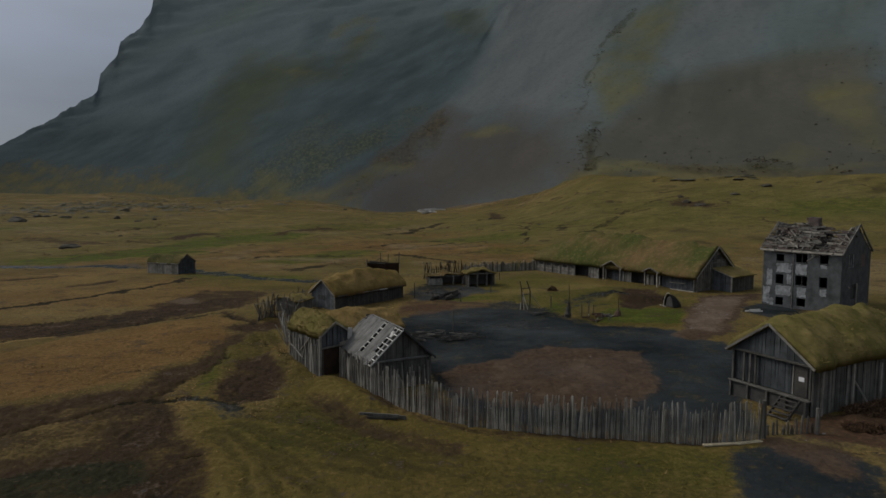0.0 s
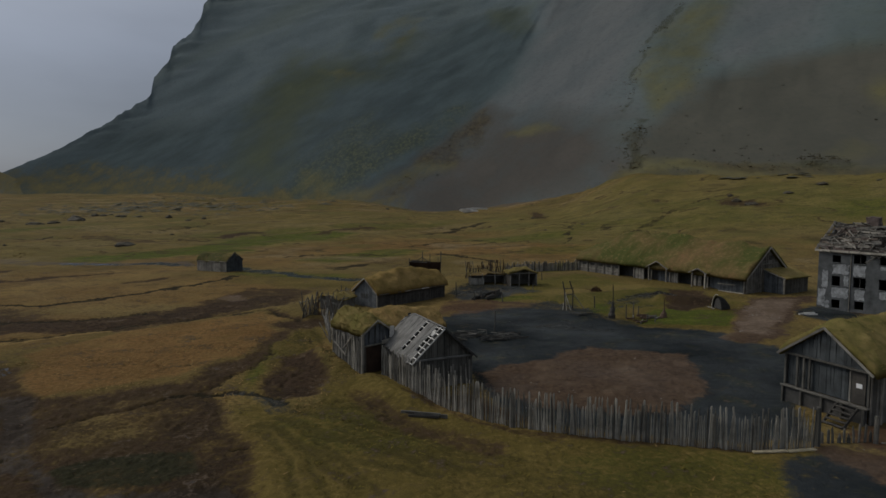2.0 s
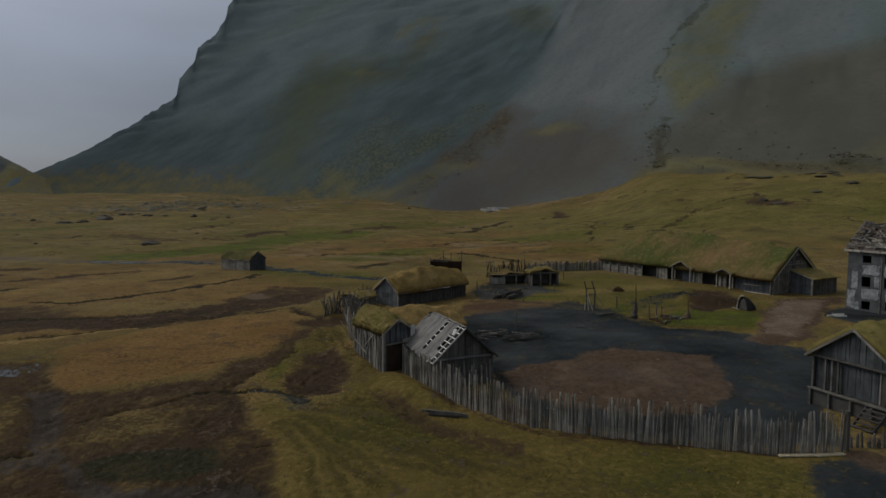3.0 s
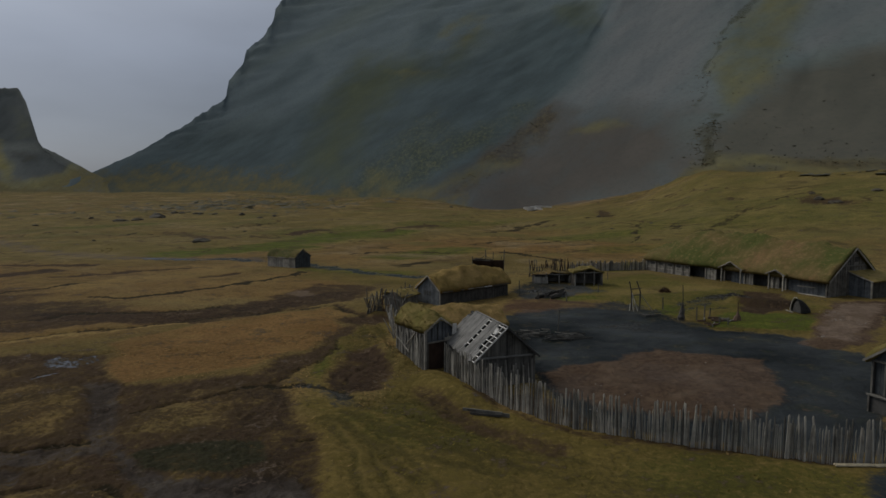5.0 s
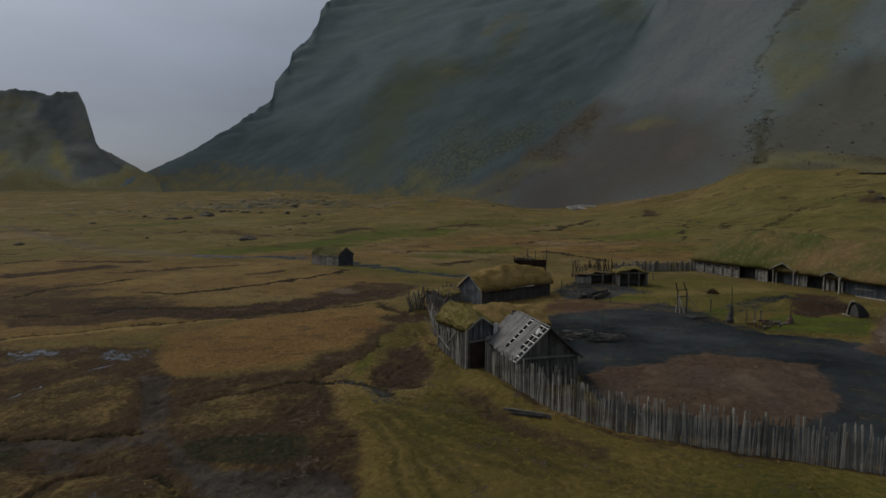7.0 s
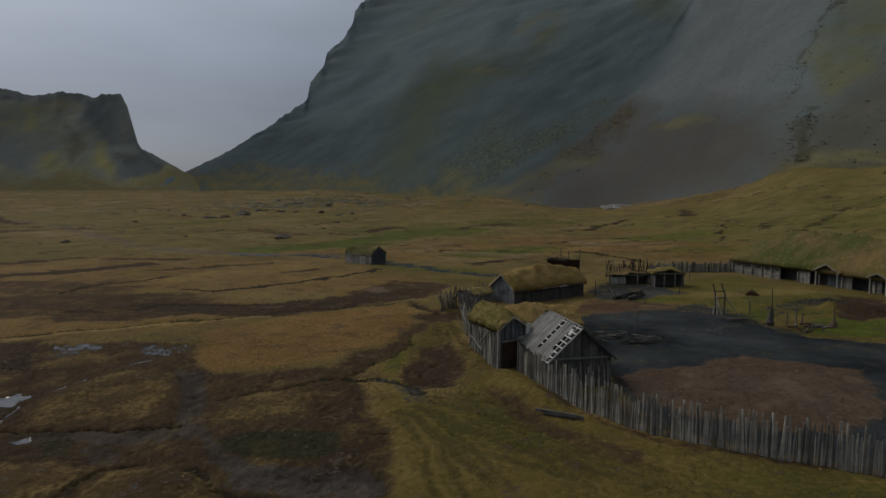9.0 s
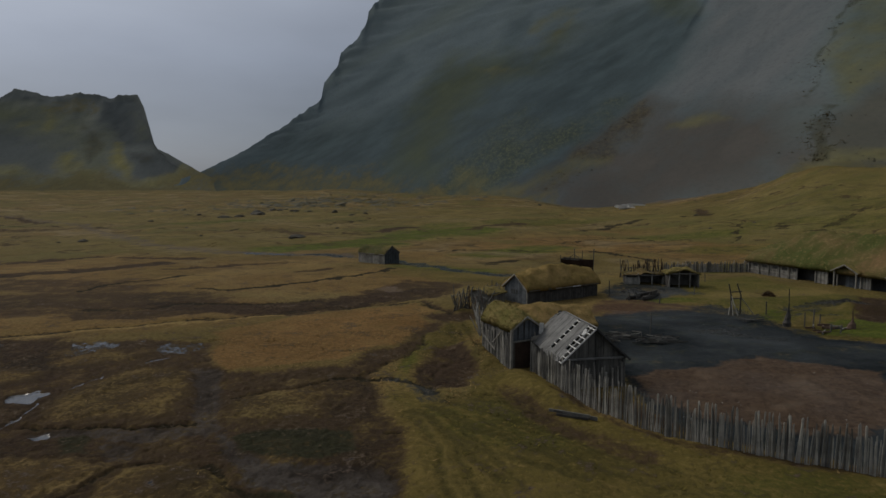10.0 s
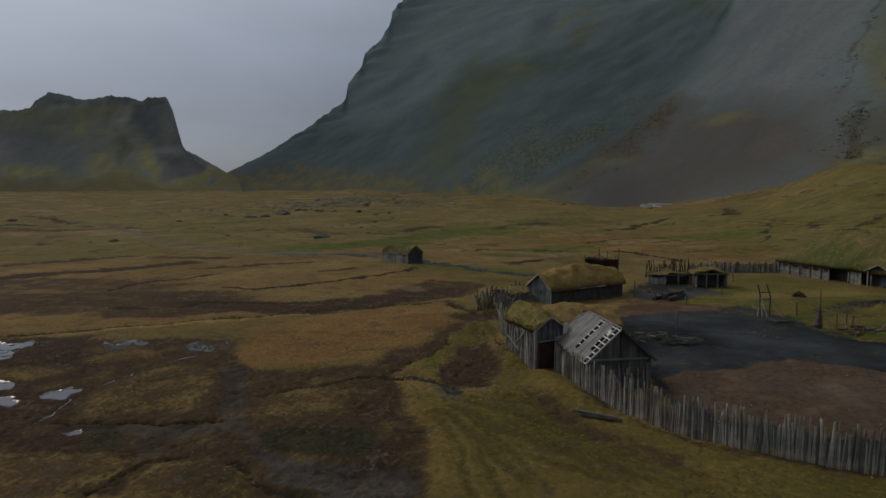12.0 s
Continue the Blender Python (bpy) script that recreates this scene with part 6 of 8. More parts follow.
def raised_hut():
    W, L, eave, ridge, floor = 5.6, 12.0, 3.45, 5.5, 1.2
    r = thing("raised_turf_hut", "large turf-roofed hut on a raised floor with boarded gable and steps", "hut", house_pose(21.73, 39.9, 28, 0.0), "turf huts")
    w, t = W / 2 - 0.05, 0.06
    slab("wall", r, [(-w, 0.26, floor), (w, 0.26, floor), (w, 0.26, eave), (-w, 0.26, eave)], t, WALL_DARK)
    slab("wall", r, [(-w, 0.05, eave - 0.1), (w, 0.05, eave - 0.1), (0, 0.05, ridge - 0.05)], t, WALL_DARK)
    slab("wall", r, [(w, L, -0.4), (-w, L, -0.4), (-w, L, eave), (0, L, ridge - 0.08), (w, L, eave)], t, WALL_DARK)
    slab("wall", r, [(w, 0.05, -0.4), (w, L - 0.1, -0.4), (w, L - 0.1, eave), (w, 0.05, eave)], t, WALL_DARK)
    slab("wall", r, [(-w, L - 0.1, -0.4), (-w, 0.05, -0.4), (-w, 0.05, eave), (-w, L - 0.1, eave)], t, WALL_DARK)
    board_wall(r, (-W / 2, 0), (W / 2, 0), lambda q: eave - 0.12, lambda q: eave + (ridge - eave) * (1 - abs(2 * q - 1)) - 0.03, WOOD_SLATE, 0.24, 0.02)
    board_wall(r, (-W / 2, 0.2), (W / 2, 0.2), lambda q: floor, lambda q: eave, WOOD_SLATE, 0.24, 0.02)
    board_wall(r, (W / 2, -0.05), (W / 2, L), lambda q: -0.3, lambda q: eave - 0.02, (WOOD_GREY, WOOD_DARK, WOOD_DARK), 0.19, 0.03, ragged=0.12)
    board_wall(r, (-W / 2, L), (-W / 2, 0), lambda q: -0.3, lambda q: eave - 0.02, WOOD_GREY, 0.3, 0.02)
    part("floor", beam_bm((-W / 2, -0.12, floor - 0.08), (W / 2, -0.12, floor - 0.08), 0.42, 0.1), WOOD_DARK, r)
    part("sill_beam", beam_bm((-W / 2 - 0.05, -0.36, floor - 0.04), (W / 2 + 0.05, -0.36, floor - 0.04), 0.1, 0.12), WOOD_DARK, r)
    part("eave_beam", beam_bm((-W / 2 - 0.1, -0.06, eave - 0.12), (W / 2 + 0.1, -0.06, eave - 0.12), 0.18, 0.14), WOOD_DARK, r)
    for x in (-W / 2 + 0.05, -1.9, -1.45, -1.05, W / 2 - 0.1):
        part("post", beam_bm((x, -0.04, floor), (x, -0.04, eave - 0.2), 0.14, 0.12), WOOD_DARK, r)
    for x in (-2.7, -1.4, 0.0, 1.3, 2.6):
        part("stilt", beam_bm((x, -0.3, -0.3), (x, -0.3, floor - 0.1), 0.14, 0.14), WOOD_DARK, r)
    # dark sheet standing for the shade under the raised floor
    slab("underfloor_shade", r, [(-w, -0.2, -0.3), (w, -0.2, -0.3), (w, -0.2, floor - 0.1), (-w, -0.2, floor - 0.1)], 0.05, WALL_DARK)
    d = part("door", beam_bm((2.0, 0.13, floor), (2.0, 0.13, floor + 1.95), 0.85, 0.05), WOOD_TAR, r, "dark plank door")
    part("notice", beam_bm((2.05, 0.085, floor + 1.0), (2.05, 0.085, floor + 1.28), 0.36, 0.02), WHITE_SIGN, d, "white paper notice")
    part("door_frame", beam_bm((1.5, 0.12, floor), (1.5, 0.12, floor + 2.05), 0.1, 0.1), WOOD_GREY, r)
    for i in range(5):
        part("step", beam_bm((1.15, -0.72 - 0.28 * i, floor - 0.2 - 0.21 * i), (2.4, -0.72 - 0.28 * i, floor - 0.2 - 0.21 * i), 0.24, 0.06), WOOD_TAR, r)
    for x in (1.15, 2.4):
        part("stringer", beam_bm((x, -0.5, floor - 0.1), (x, -1.95, -0.05), 0.08, 0.2), WOOD_TAR, r)
    part("prop", beam_bm((W / 2 + 0.9, 5.2, 0.0), (W / 2 + 0.05, 4.4, 2.0), 0.12, 0.1), WOOD_PALE, r)
    for y in (0.9, 4.3, 7.6):
        part("wall_post", beam_bm((W / 2 + 0.1, y, -0.4), (W / 2 + 0.1, y, eave - RND.uniform(0.1, 0.9)), 0.16, 0.16), WOOD_PALE, r)
    turf_roof(r, W, L, eave, ridge, 0.4, 0.28, 15, "", 3000, nu=60, nv=34, hump=1.3, sag=-0.15, mat=TURF)
    barge(r, W, eave, ridge, 0.35, -0.42, WOOD_GREY, 0.15)
    return r


raised_hut()


def longhouse():
    W, L, eave, ridge = 10.0, 33.0, 2.4, 6.3
    r = thing("longhouse", "long turf-roofed hall with open porches along its front", "longhouse", house_pose(40.5, 90.7, 125, 0.0))
    w, t = W / 2 - 0.05, 0.08
    slab("wall", r, [(-w, 0.05, -0.5), (w, 0.05, -0.5), (w, 0.05, eave), (0, 0.05, ridge - 0.1), (-w, 0.05, eave)], t, WALL_DARK)
    slab("wall", r, [(w, L, -0.5), (-w, L, -0.5), (-w, L, eave), (w, L, eave)], t, WALL_DARK)
    slab("wall", r, [(w, 0.2, -0.5), (w, L - 0.1, -0.5), (w, L - 0.1, eave), (w, 0.2, eave)], t, WALL_DARK)
    # dark wall set back behind the front openings to deepen their shade
    slab("wall", r, [(-w + 1.3, L - 0.1, -0.5), (-w + 1.3, 0.2, -0.5), (-w + 1.3, 0.2, eave + 0.9), (-w + 1.3, L * 0.74, eave + 0.9), (-w + 1.3, L - 0.1, eave)], t, WALL_DARK)
    clad_front = [(0.0, 5.9, WOOD_BLUE), (7.0, 8.1, WOOD_GREY), (11.2, 12.6, WOOD_GREY), (13.2, 15.4, WOOD_BLUE), (17.9, 19.7, WOOD_GREY), (23.2, 32.9, WOOD_GREY)]
    for y0, y1, mat in clad_front:
        inset = 0.5 if mat is WOOD_BLUE else 0.0
        board_wall(r, (-W / 2 + inset, y1), (-W / 2 + inset, y0), lambda q: -0.3, lambda q: eave - 0.02 + inset * 0.6, mat, 0.28, 0.02, ragged=0.1)
    # dark boards stand for the shade in slots between the planks
    for y in (23.6, 25.6, 27.5, 29.6, 31.5):
        part("opening", beam_bm((-W / 2 - 0.04, y - 0.5, 1.45), (-W / 2 - 0.04, y + 0.5, 1.45), 0.05, 0.42), WALL_DARK, r, "dark board standing for a shaded slot")
    for y in (0.1, 5.9, 7.9, 8.1, 11.2, 12.6, 16.2, 17.8, 19.8, 23.1, 24.6, 26.6, 28.6, 30.6, 32.8):
        part("post", beam_bm((-W / 2 - 0.12, y, -0.4), (-W / 2 - 0.12, y, eave), 0.2, 0.2), WOOD_GREY, r)
    for z in (0.7, 1.9):
        part("rail", beam_bm((-W / 2 - 0.06, 23.2, z), (-W / 2 - 0.06, 32.8, z), 0.05, 0.12), WOOD_PALE, r)
    part("rail", beam_bm((-W / 2 - 0.1, 1.6, 1.1), (-W / 2 - 0.1, 4.2, 1.05), 0.1, 0.1), WOOD_PALE, r)
    part("sill", beam_bm((-W / 2 - 0.15, 0.2, 0.05), (-W / 2 - 0.15, 4.0, 0.05), 0.2, 0.15), WOOD_PALE, r)
    for yc, hw, top, mat in ((14.4, 1.9, 3.35, WOOD_PALE), (6.9, 1.3, 2.95, WOOD_GREY)):
        p = part("porch", beam_bm((-W / 2 - 0.9, yc - hw + 0.2, -0.3), (-W / 2 - 0.9, yc - hw + 0.2, eave), 0.18, 0.18), WOOD_PALE, r, "small gabled porch")
        part("post", beam_bm((-W / 2 - 0.9, yc + hw - 0.2, -0.3), (-W / 2 - 0.9, yc + hw - 0.2, eave), 0.18, 0.18), WOOD_PALE, p)
        for s in (-1, 1):
            bm = bmesh.new()
            vs = [(-W / 2 - 1.15, yc + s * (hw + 0.2), eave - 0.1), (-W / 2 - 1.15, yc, top), (-W / 2 + 2.0, yc, top), (-W / 2 + 2.0, yc + s * (hw + 0.2), eave - 0.1)]
            f = bm.faces.new([bm.verts.new(v) for v in vs])
            ret = bmesh.ops.extrude_face_region(bm, geom=[f])
            bmesh.ops.translate(bm, vec=(0, 0, 0.18), verts=[v for v in ret["geom"] if isinstance(v, bmesh.types.BMVert)])
            bmesh.ops.recalc_face_normals(bm, faces=bm.faces)
            part("turf_slope", bm, TURF, p)
            part("barge_board", beam_bm((-W / 2 - 1.2, yc + s * (hw + 0.25), eave - 0.1), (-W / 2 - 1.2, yc, top + 0.05), 0.05, 0.16), mat, p)
    # the gable and the lean-to before it
    board_wall(r, (-W / 2, 0), (W / 2, 0), lambda q: -0.3, lambda q: eave + (ridge - eave) * (1 - abs(2 * q - 1)) - 0.03, WOOD_GREY, 0.3, 0.02)
    for x in (-4.9, -3.2, -1.6):
        part("post", beam_bm((x, -0.12, -0.3), (x, -0.12, eave + (x + 5) * 0.75), 0.22, 0.18), WOOD_GREY, r)
    part("tie_beam", beam_bm((-2.6, -0.14, 4.0), (2.6, -0.14, 4.0), 0.2, 0.16), WOOD_GREY, r)
    # dark boards stand for the shade inside two gable openings
    for x, z in ((-0.9, 4.5), (0.7, 4.5)):
        part("gable_window", beam_bm((x, -0.05, z), (x, -0.05, z + 0.7), 0.8, 0.06), WALL_DARK, r, "dark board standing for a shaded gable opening")
    a = part("lean_to", beam_bm((-0.7, -3.0, -0.3), (-0.7, -3.0, 2.3), 0.2, 0.2), WOOD_PALE, r, "boarded lean-to with a shallow turf roof")
    slab("wall", a, [(-0.65, -0.1, -0.3), (-0.65, -2.95, -0.3), (-0.65, -2.95, 2.2), (-0.65, -0.1, 3.2)], 0.06, WALL_DARK)
    slab("wall", a, [(-0.65, -2.95, -0.3), (5.2, -2.95, -0.3), (5.2, -2.95, 2.2), (-0.65, -2.95, 2.2)], 0.06, WALL_DARK)
    slab("wall", a, [(5.2, -2.95, -0.3), (5.2, -0.1, -0.3), (5.2, -0.1, 3.2), (5.2, -2.95, 2.2)], 0.06, WALL_DARK)
    # left face in lit blue-grey, front darker: the light is put into the boards
    board_wall(a, (-0.7, -0.1), (-0.7, -3.0), lambda q: -0.3, lambda q: 3.15 - 1.0 * q, WOOD_BLUE, 0.3, 0.02)
    board_wall(a, (-0.7, -3.0), (5.2, -3.0), lambda q: -0.3, lambda q: 2.2, WOOD_DARK, 0.3, 0.02)
    bm = bmesh.new()
    box(bm, -1.0, -3.4, 0.0, 5.5, 0.3, 0.16)
    bmesh.ops.subdivide_edges(bm, edges=bm.edges, cuts=5, use_grid_fill=True)
    for v in bm.verts:
        v.co.z += noise.noise(v.co * 0.9) * 0.12 + (v.co.y + 3.4) * 0.31 + 2.15
    part("turf_roof", bm, TURF, a)
    part("barge_board", beam_bm((-1.05, -3.4, 2.2), (-1.05, 0.0, 3.28), 0.05, 0.16), WOOD_PALE, a)
    turf_roof(r, W, L, eave, ridge, 0.55, 0.25, 16, "", 12000, nu=90, nv=40, hump=1.12, sag=-0.1, rise=1.5, tall=0.3, hip=1.0, mat=TURF_HALL)
    barge(r, W, eave, ridge, 0.45, -0.5, WOOD_PALE, 0.22)
    return r


longhouse()


def wall_with_openings(name, parent, m, width, height, holes, thick, mat, base=0.0):
    """An upright wall in its own x and z, with rectangular openings that go right through: (x0, z0, x1, z1)."""
    xs = sorted({0.0, width, *[v for h in holes for v in (h[0], h[2])]})
    zs = sorted({base, height, *[v for h in holes for v in (h[1], h[3])]})
    bm = bmesh.new()

    def solid(i, j):
        if not (0 <= i < len(xs) - 1 and 0 <= j < len(zs) - 1):
            return False
        cx, cz = (xs[i] + xs[i + 1]) / 2, (zs[j] + zs[j + 1]) / 2
        return not any(h[0] < cx < h[2] and h[1] < cz < h[3] for h in holes)
    for i in range(len(xs) - 1):
        for j in range(len(zs) - 1):
            if not solid(i, j):
                continue
            x0, x1, z0, z1 = xs[i], xs[i + 1], zs[j], zs[j + 1]
            quads = [[(x0, 0, z0), (x1, 0, z0), (x1, 0, z1), (x0, 0, z1)], [(x1, thick, z0), (x0, thick, z0), (x0, thick, z1), (x1, thick, z1)]]
            if not solid(i - 1, j):
                quads.append([(x0, thick, z0), (x0, 0, z0), (x0, 0, z1), (x0, thick, z1)])
            if not solid(i + 1, j):
                quads.append([(x1, 0, z0), (x1, thick, z0), (x1, thick, z1), (x1, 0, z1)])
            if not solid(i, j - 1):
                quads.append([(x0, thick, z0), (x1, thick, z0), (x1, 0, z0), (x0, 0, z0)])
            if not solid(i, j + 1):
                quads.append([(x0, 0, z1), (x1, 0, z1), (x1, thick, z1), (x0, thick, z1)])
            for q in quads:
                bm.faces.new([bm.verts.new(v) for v in q])
    bmesh.ops.remove_doubles(bm, verts=bm.verts, dist=0.0005)
    ob = part(name, bm, mat, parent)
    ob.matrix_basis = m
    return ob


def ragged_patch(name, parent, x0, z0, x1, z1, mat, rnd, y=-0.006, label=""):
    """A thin skin of old white plaster with a broken rim, lying on a wall's face."""
    bm = bmesh.new()
    rim = []
    for k in range(28):
        a = k / 28 * 4
        e, q = int(a), a % 1
        x, z = [(x0 + (x1 - x0) * q, z0), (x1, z0 + (z1 - z0) * q), (x1 - (x1 - x0) * q, z1), (x0, z1 - (z1 - z0) * q)][e]
        rim.append((x + rnd.uniform(-0.09, 0.09), z + rnd.uniform(-0.09, 0.09)))
    f = bm.faces.new([bm.verts.new((x, y, z)) for x, z in rim])
    ret = bmesh.ops.extrude_face_region(bm, geom=[f])
    bmesh.ops.translate(bm, vec=(0, 0.02, 0), verts=[v for v in ret["geom"] if isinstance(v, bmesh.types.BMVert)])
    bmesh.ops.recalc_face_normals(bm, faces=bm.faces)
    return part(name, bm, mat, parent, label)


def ruined_house():
    W, L, eave, ridge = 8.48, 9.11, 7.18, 10.43
    rnd = random.Random(31)
    r = thing("ruined_house", "three-storey grey ruined house with white plaster patches and collapsed roof", "house", house_pose(50.29, 74.24, 126.2, 0.0))
    windows = [(1.6, 5.68, 2.55, 6.56), (3.95, 5.7, 5.3, 6.8), (6.7, 5.75, 7.66, 6.8), (1.62, 2.8, 2.58, 4.02), (4.0, 2.84, 5.38, 4.06),
               (6.74, 2.86, 7.64, 4.12), (1.72, 0.1, 2.66, 1.12), (4.26, 0.25, 5.28, 1.24)]
    front = wall_with_openings("front_wall", r, Matrix.Translation((-W / 2, L, 0)) @ Matrix.Rotation(-math.pi / 2, 4, 'Z'), L, eave, windows, 0.3, PLASTER, -0.6)
    for x0, z0, x1, z1 in ((1.7, 4.3, 3.5, 5.45), (4.05, 4.2, 5.3, 5.5), (1.7, 1.4, 3.55, 2.6), (4.3, 1.4, 5.3, 2.62), (0.15, 0.2, 0.95, 2.3), (0.5, 2.5, 1.15, 4.6),
                           (6.85, 5.2, 7.55, 5.62), (6.9, 1.8, 7.6, 2.72), (3.0, 2.9, 3.5, 4.1), (0.95, 0.0, 1.45, 0.9)):
        ragged_patch("plaster_patch", front, x0, z0, x1, z1, PLASTER_WHITE, rnd, label="peeling white plaster")
    for x0, z0, x1, z1 in windows[:6]:
        part("window_sill", beam_bm((x0 - 0.06, -0.03, z0 - 0.05), (x1 + 0.06, -0.03, z0 - 0.05), 0.1, 0.09), PLASTER, front)
    for x0, z0, x1, z1 in (windows[1], windows[4]):
        part("window_bar", beam_bm(((x0 + x1) / 2, 0.2, z0), ((x0 + x1) / 2, 0.2, z1), 0.06, 0.06), WALL_DARK, front)
    part("drain_pipe", beam_bm((3.72, -0.06, -0.3), (3.72, -0.06, eave), 0.09, 0.09), WOOD_GREY, front)
    gab = wall_with_openings("gable_wall", r, Matrix.Translation((-W / 2 + 0.3, 0, 0)), W - 0.6, eave - 0.002, [(1.6, 5.3, 2.9, 6.9), (5.2, 5.2, 6.6, 6.8), (2.6, 1.4, 4.1, 3.2)], 0.3, PLASTER_SHADED, -0.6)
    for x in (1.7, 2.25, 2.8):
        part("window_frame", beam_bm((x, -0.03, 5.3), (x, -0.03, 6.9), 0.1, 0.08), PLASTER_WHITE, gab, "white window frame")
    part("shutter", beam_bm((5.9, 0.05, 5.2), (5.9, 0.05, 6.8), 1.36, 0.06), RUST_BOARD, gab, "faded red-brown shutter")
    part("door", beam_bm((3.35, 0.18, 1.4), (3.35, 0.18, 3.15), 1.45, 0.06), WALL_DARK, gab)
    part("lamp_arm", beam_bm((0.9, -0.5, 2.95), (1.9, -0.05, 3.0), 0.08, 0.08), WOOD_PALE, gab)
    part("door_post", beam_bm((4.15, -0.08, -0.4), (4.15, -0.08, 3.3), 0.12, 0.1), WOOD_PALE, gab)
    slab("gable_top", r, [(-W / 2 + 0.3, 0.0, eave), (W / 2 - 0.3, 0.0, eave), (0, 0.0, ridge - 0.15)], 0.25, PLASTER_SHADED)
    slab("gable_top", r, [(W / 2 - 0.3, L, eave), (-W / 2 + 0.3, L, eave), (0, L, ridge - 0.15)], 0.25, PLASTER_SHADED)
    slab("back_wall", r, [(W / 2, 0, -0.6), (W / 2, L, -0.6), (W / 2, L, eave), (W / 2, 0, eave)], 0.3, PLASTER_SHADED)
    slab("side_wall", r, [(W / 2 - 0.3, L, -0.6), (-W / 2 + 0.3, L, -0.6), (-W / 2 + 0.3, L, eave - 0.002), (W / 2 - 0.3, L, eave - 0.002)], 0.3, PLASTER_SHADED)
    for z in (2.1, 4.7, 6.9):
        slab("floor", r, [(-W / 2 + 0.35, 0.35, z), (W / 2 - 0.35, 0.35, z), (W / 2 - 0.35, L - 0.35, z), (-W / 2 + 0.35, L - 0.35, z)], 0.12, WALL_DARK)
    k = gable_slope(W, eave, ridge)

    def sag(y):
        return 2.1 * math.exp(-((y - 2.4) / 1.25) ** 2) + 0.4 * math.exp(-((y - 7.4) / 1.2) ** 2)
    for sgn in (-1, 1):
        for i in range(11):
            y = -0.15 + (L + 0.3) * i / 10
            x1 = sgn * 0.0 if rnd.random() < 0.75 else sgn * rnd.uniform(0.4, 2.0)
            part("rafter", beam_bm((sgn * W / 2 + (-0.3 if sgn < 0 else 0.02), y, eave - 0.15), (x1, y + rnd.uniform(-0.2, 0.2), ridge - k * abs(x1) - sag(y) * (1 - abs(x1) / 5)), 0.13, 0.16),
                 WOOD_DARK if rnd.random() < 0.5 else WOOD_GREY, r)
        for j in range(120):
            # broken boards and sheets lying as they fell
            u, y = rnd.uniform(0.0, 0.97), rnd.uniform(-0.2, L + 0.2)
            x = sgn * (W / 2 + (0.25 if sgn < 0 else -0.1)) * (1 - u)
            z = eave + (ridge - eave) * u - sag(y) * (0.25 + 0.9 * u) + rnd.uniform(-0.02, 0.12)
            a, ln = (rnd.gauss(0, 0.16) if rnd.random() < 0.82 else rnd.uniform(-1.5, 1.5)), rnd.uniform(0.9, 3.4)
            dx, dy = math.sin(a) * ln / 2, math.cos(a) * ln / 2
            up = -sgn * k * 0.85
            y0, y1 = max(-0.15, y - dy), min(L + 0.4, y + dy)
            part("roof_board", beam_bm((x - dx, y0, z - dx * up + rnd.uniform(-0.05, 0.1)), (x + dx, y1, z + dx * up + rnd.uniform(-0.05, 0.14)), 0.05, rnd.uniform(0.10, 0.26)),
                 rnd.choice((WOOD_PALE, WOOD_GREY, WOOD_GREY, RUST_BOARD, WOOD_DARK, WOOD_TAR, RUBBLE)), r)
        part("eave_board", beam_bm((sgn * W / 2 + (-0.38 if sgn < 0 else 0.06), -0.15, eave - 0.1), (sgn * W / 2 + (-0.38 if sgn < 0 else 0.06), L + 0.3, eave - 0.1), 0.06, 0.24), WOOD_PALE, r, "pale eave board")
        for e in (0, 1):
            part("barge_board", beam_bm((sgn * W / 2 + (-0.4 if sgn < 0 else 0.1), -0.2 if not e else L + 0.3, eave - 0.15), (0.0, -0.2 if not e else L + 0.3, ridge + 0.05), 0.06, 0.22), WOOD_PALE if sgn < 0 else WOOD_DARK, r)
    for sgn in (-1, 1):
        # the boarding that has caved in and lies under the loose planks
        n = 26
        us, vs = np.linspace(0.0, L, n), np.linspace(0.0, 1.0, 14)
        UU, VV = np.meshgrid(us, vs, indexing="ij")
        xx = sgn * (W / 2 + 0.1) * (1 - VV)
        drop = np.vectorize(sag)(UU)
        zz = eave - 0.12 + (ridge - eave - 0.15) * VV - drop * (0.25 + 0.9 * VV) + fbm(UU / 0.9, VV * 5, 4, 61 + sgn) * 0.5
        bm = bmesh.new()
        grid = [[bm.verts.new((xx[a, b], UU[a, b], zz[a, b])) for b in range(14)] for a in range(n)]
        for a in range(n - 1):
            for b in range(13):
                bm.faces.new((grid[a][b], grid[a][b + 1], grid[a + 1][b + 1], grid[a + 1][b]))
        bmesh.ops.solidify(bm, geom=bm.faces[:], thickness=0.06)
        bmesh.ops.recalc_face_normals(bm, faces=bm.faces)
        part("caved_boarding", bm, RUBBLE, r)
    for i in range(16):
        y = rnd.uniform(3.0, 8.5)
        x = rnd.uniform(-2.8, 0.6)
        z = ridge - k * abs(x) - 0.35
        a = rnd.uniform(0, 6.28)
        part("fallen_timber", beam_bm((x, y, z), (x + math.cos(a) * 1.3, y + math.sin(a) * 1.3, z + rnd.uniform(-0.2, 0.7)), 0.16, 0.12), rnd.choice((WOOD_PALE, WOOD_DARK, WOOD_GREY)), r)
    bm = bmesh.new()
    box(bm, -0.55, 4.3, ridge - 1.6, 0.6, 5.6, ridge + 0.75)
    bmesh.ops.subdivide_edges(bm, edges=bm.edges, cuts=3, use_grid_fill=True)
    for v in bm.verts:
        v.co += noise.noise_vector(v.co * 2.0) * 0.2
    part("chimney", bm, RUST_BOARD, r, "crumbling chimney stub")
    return r


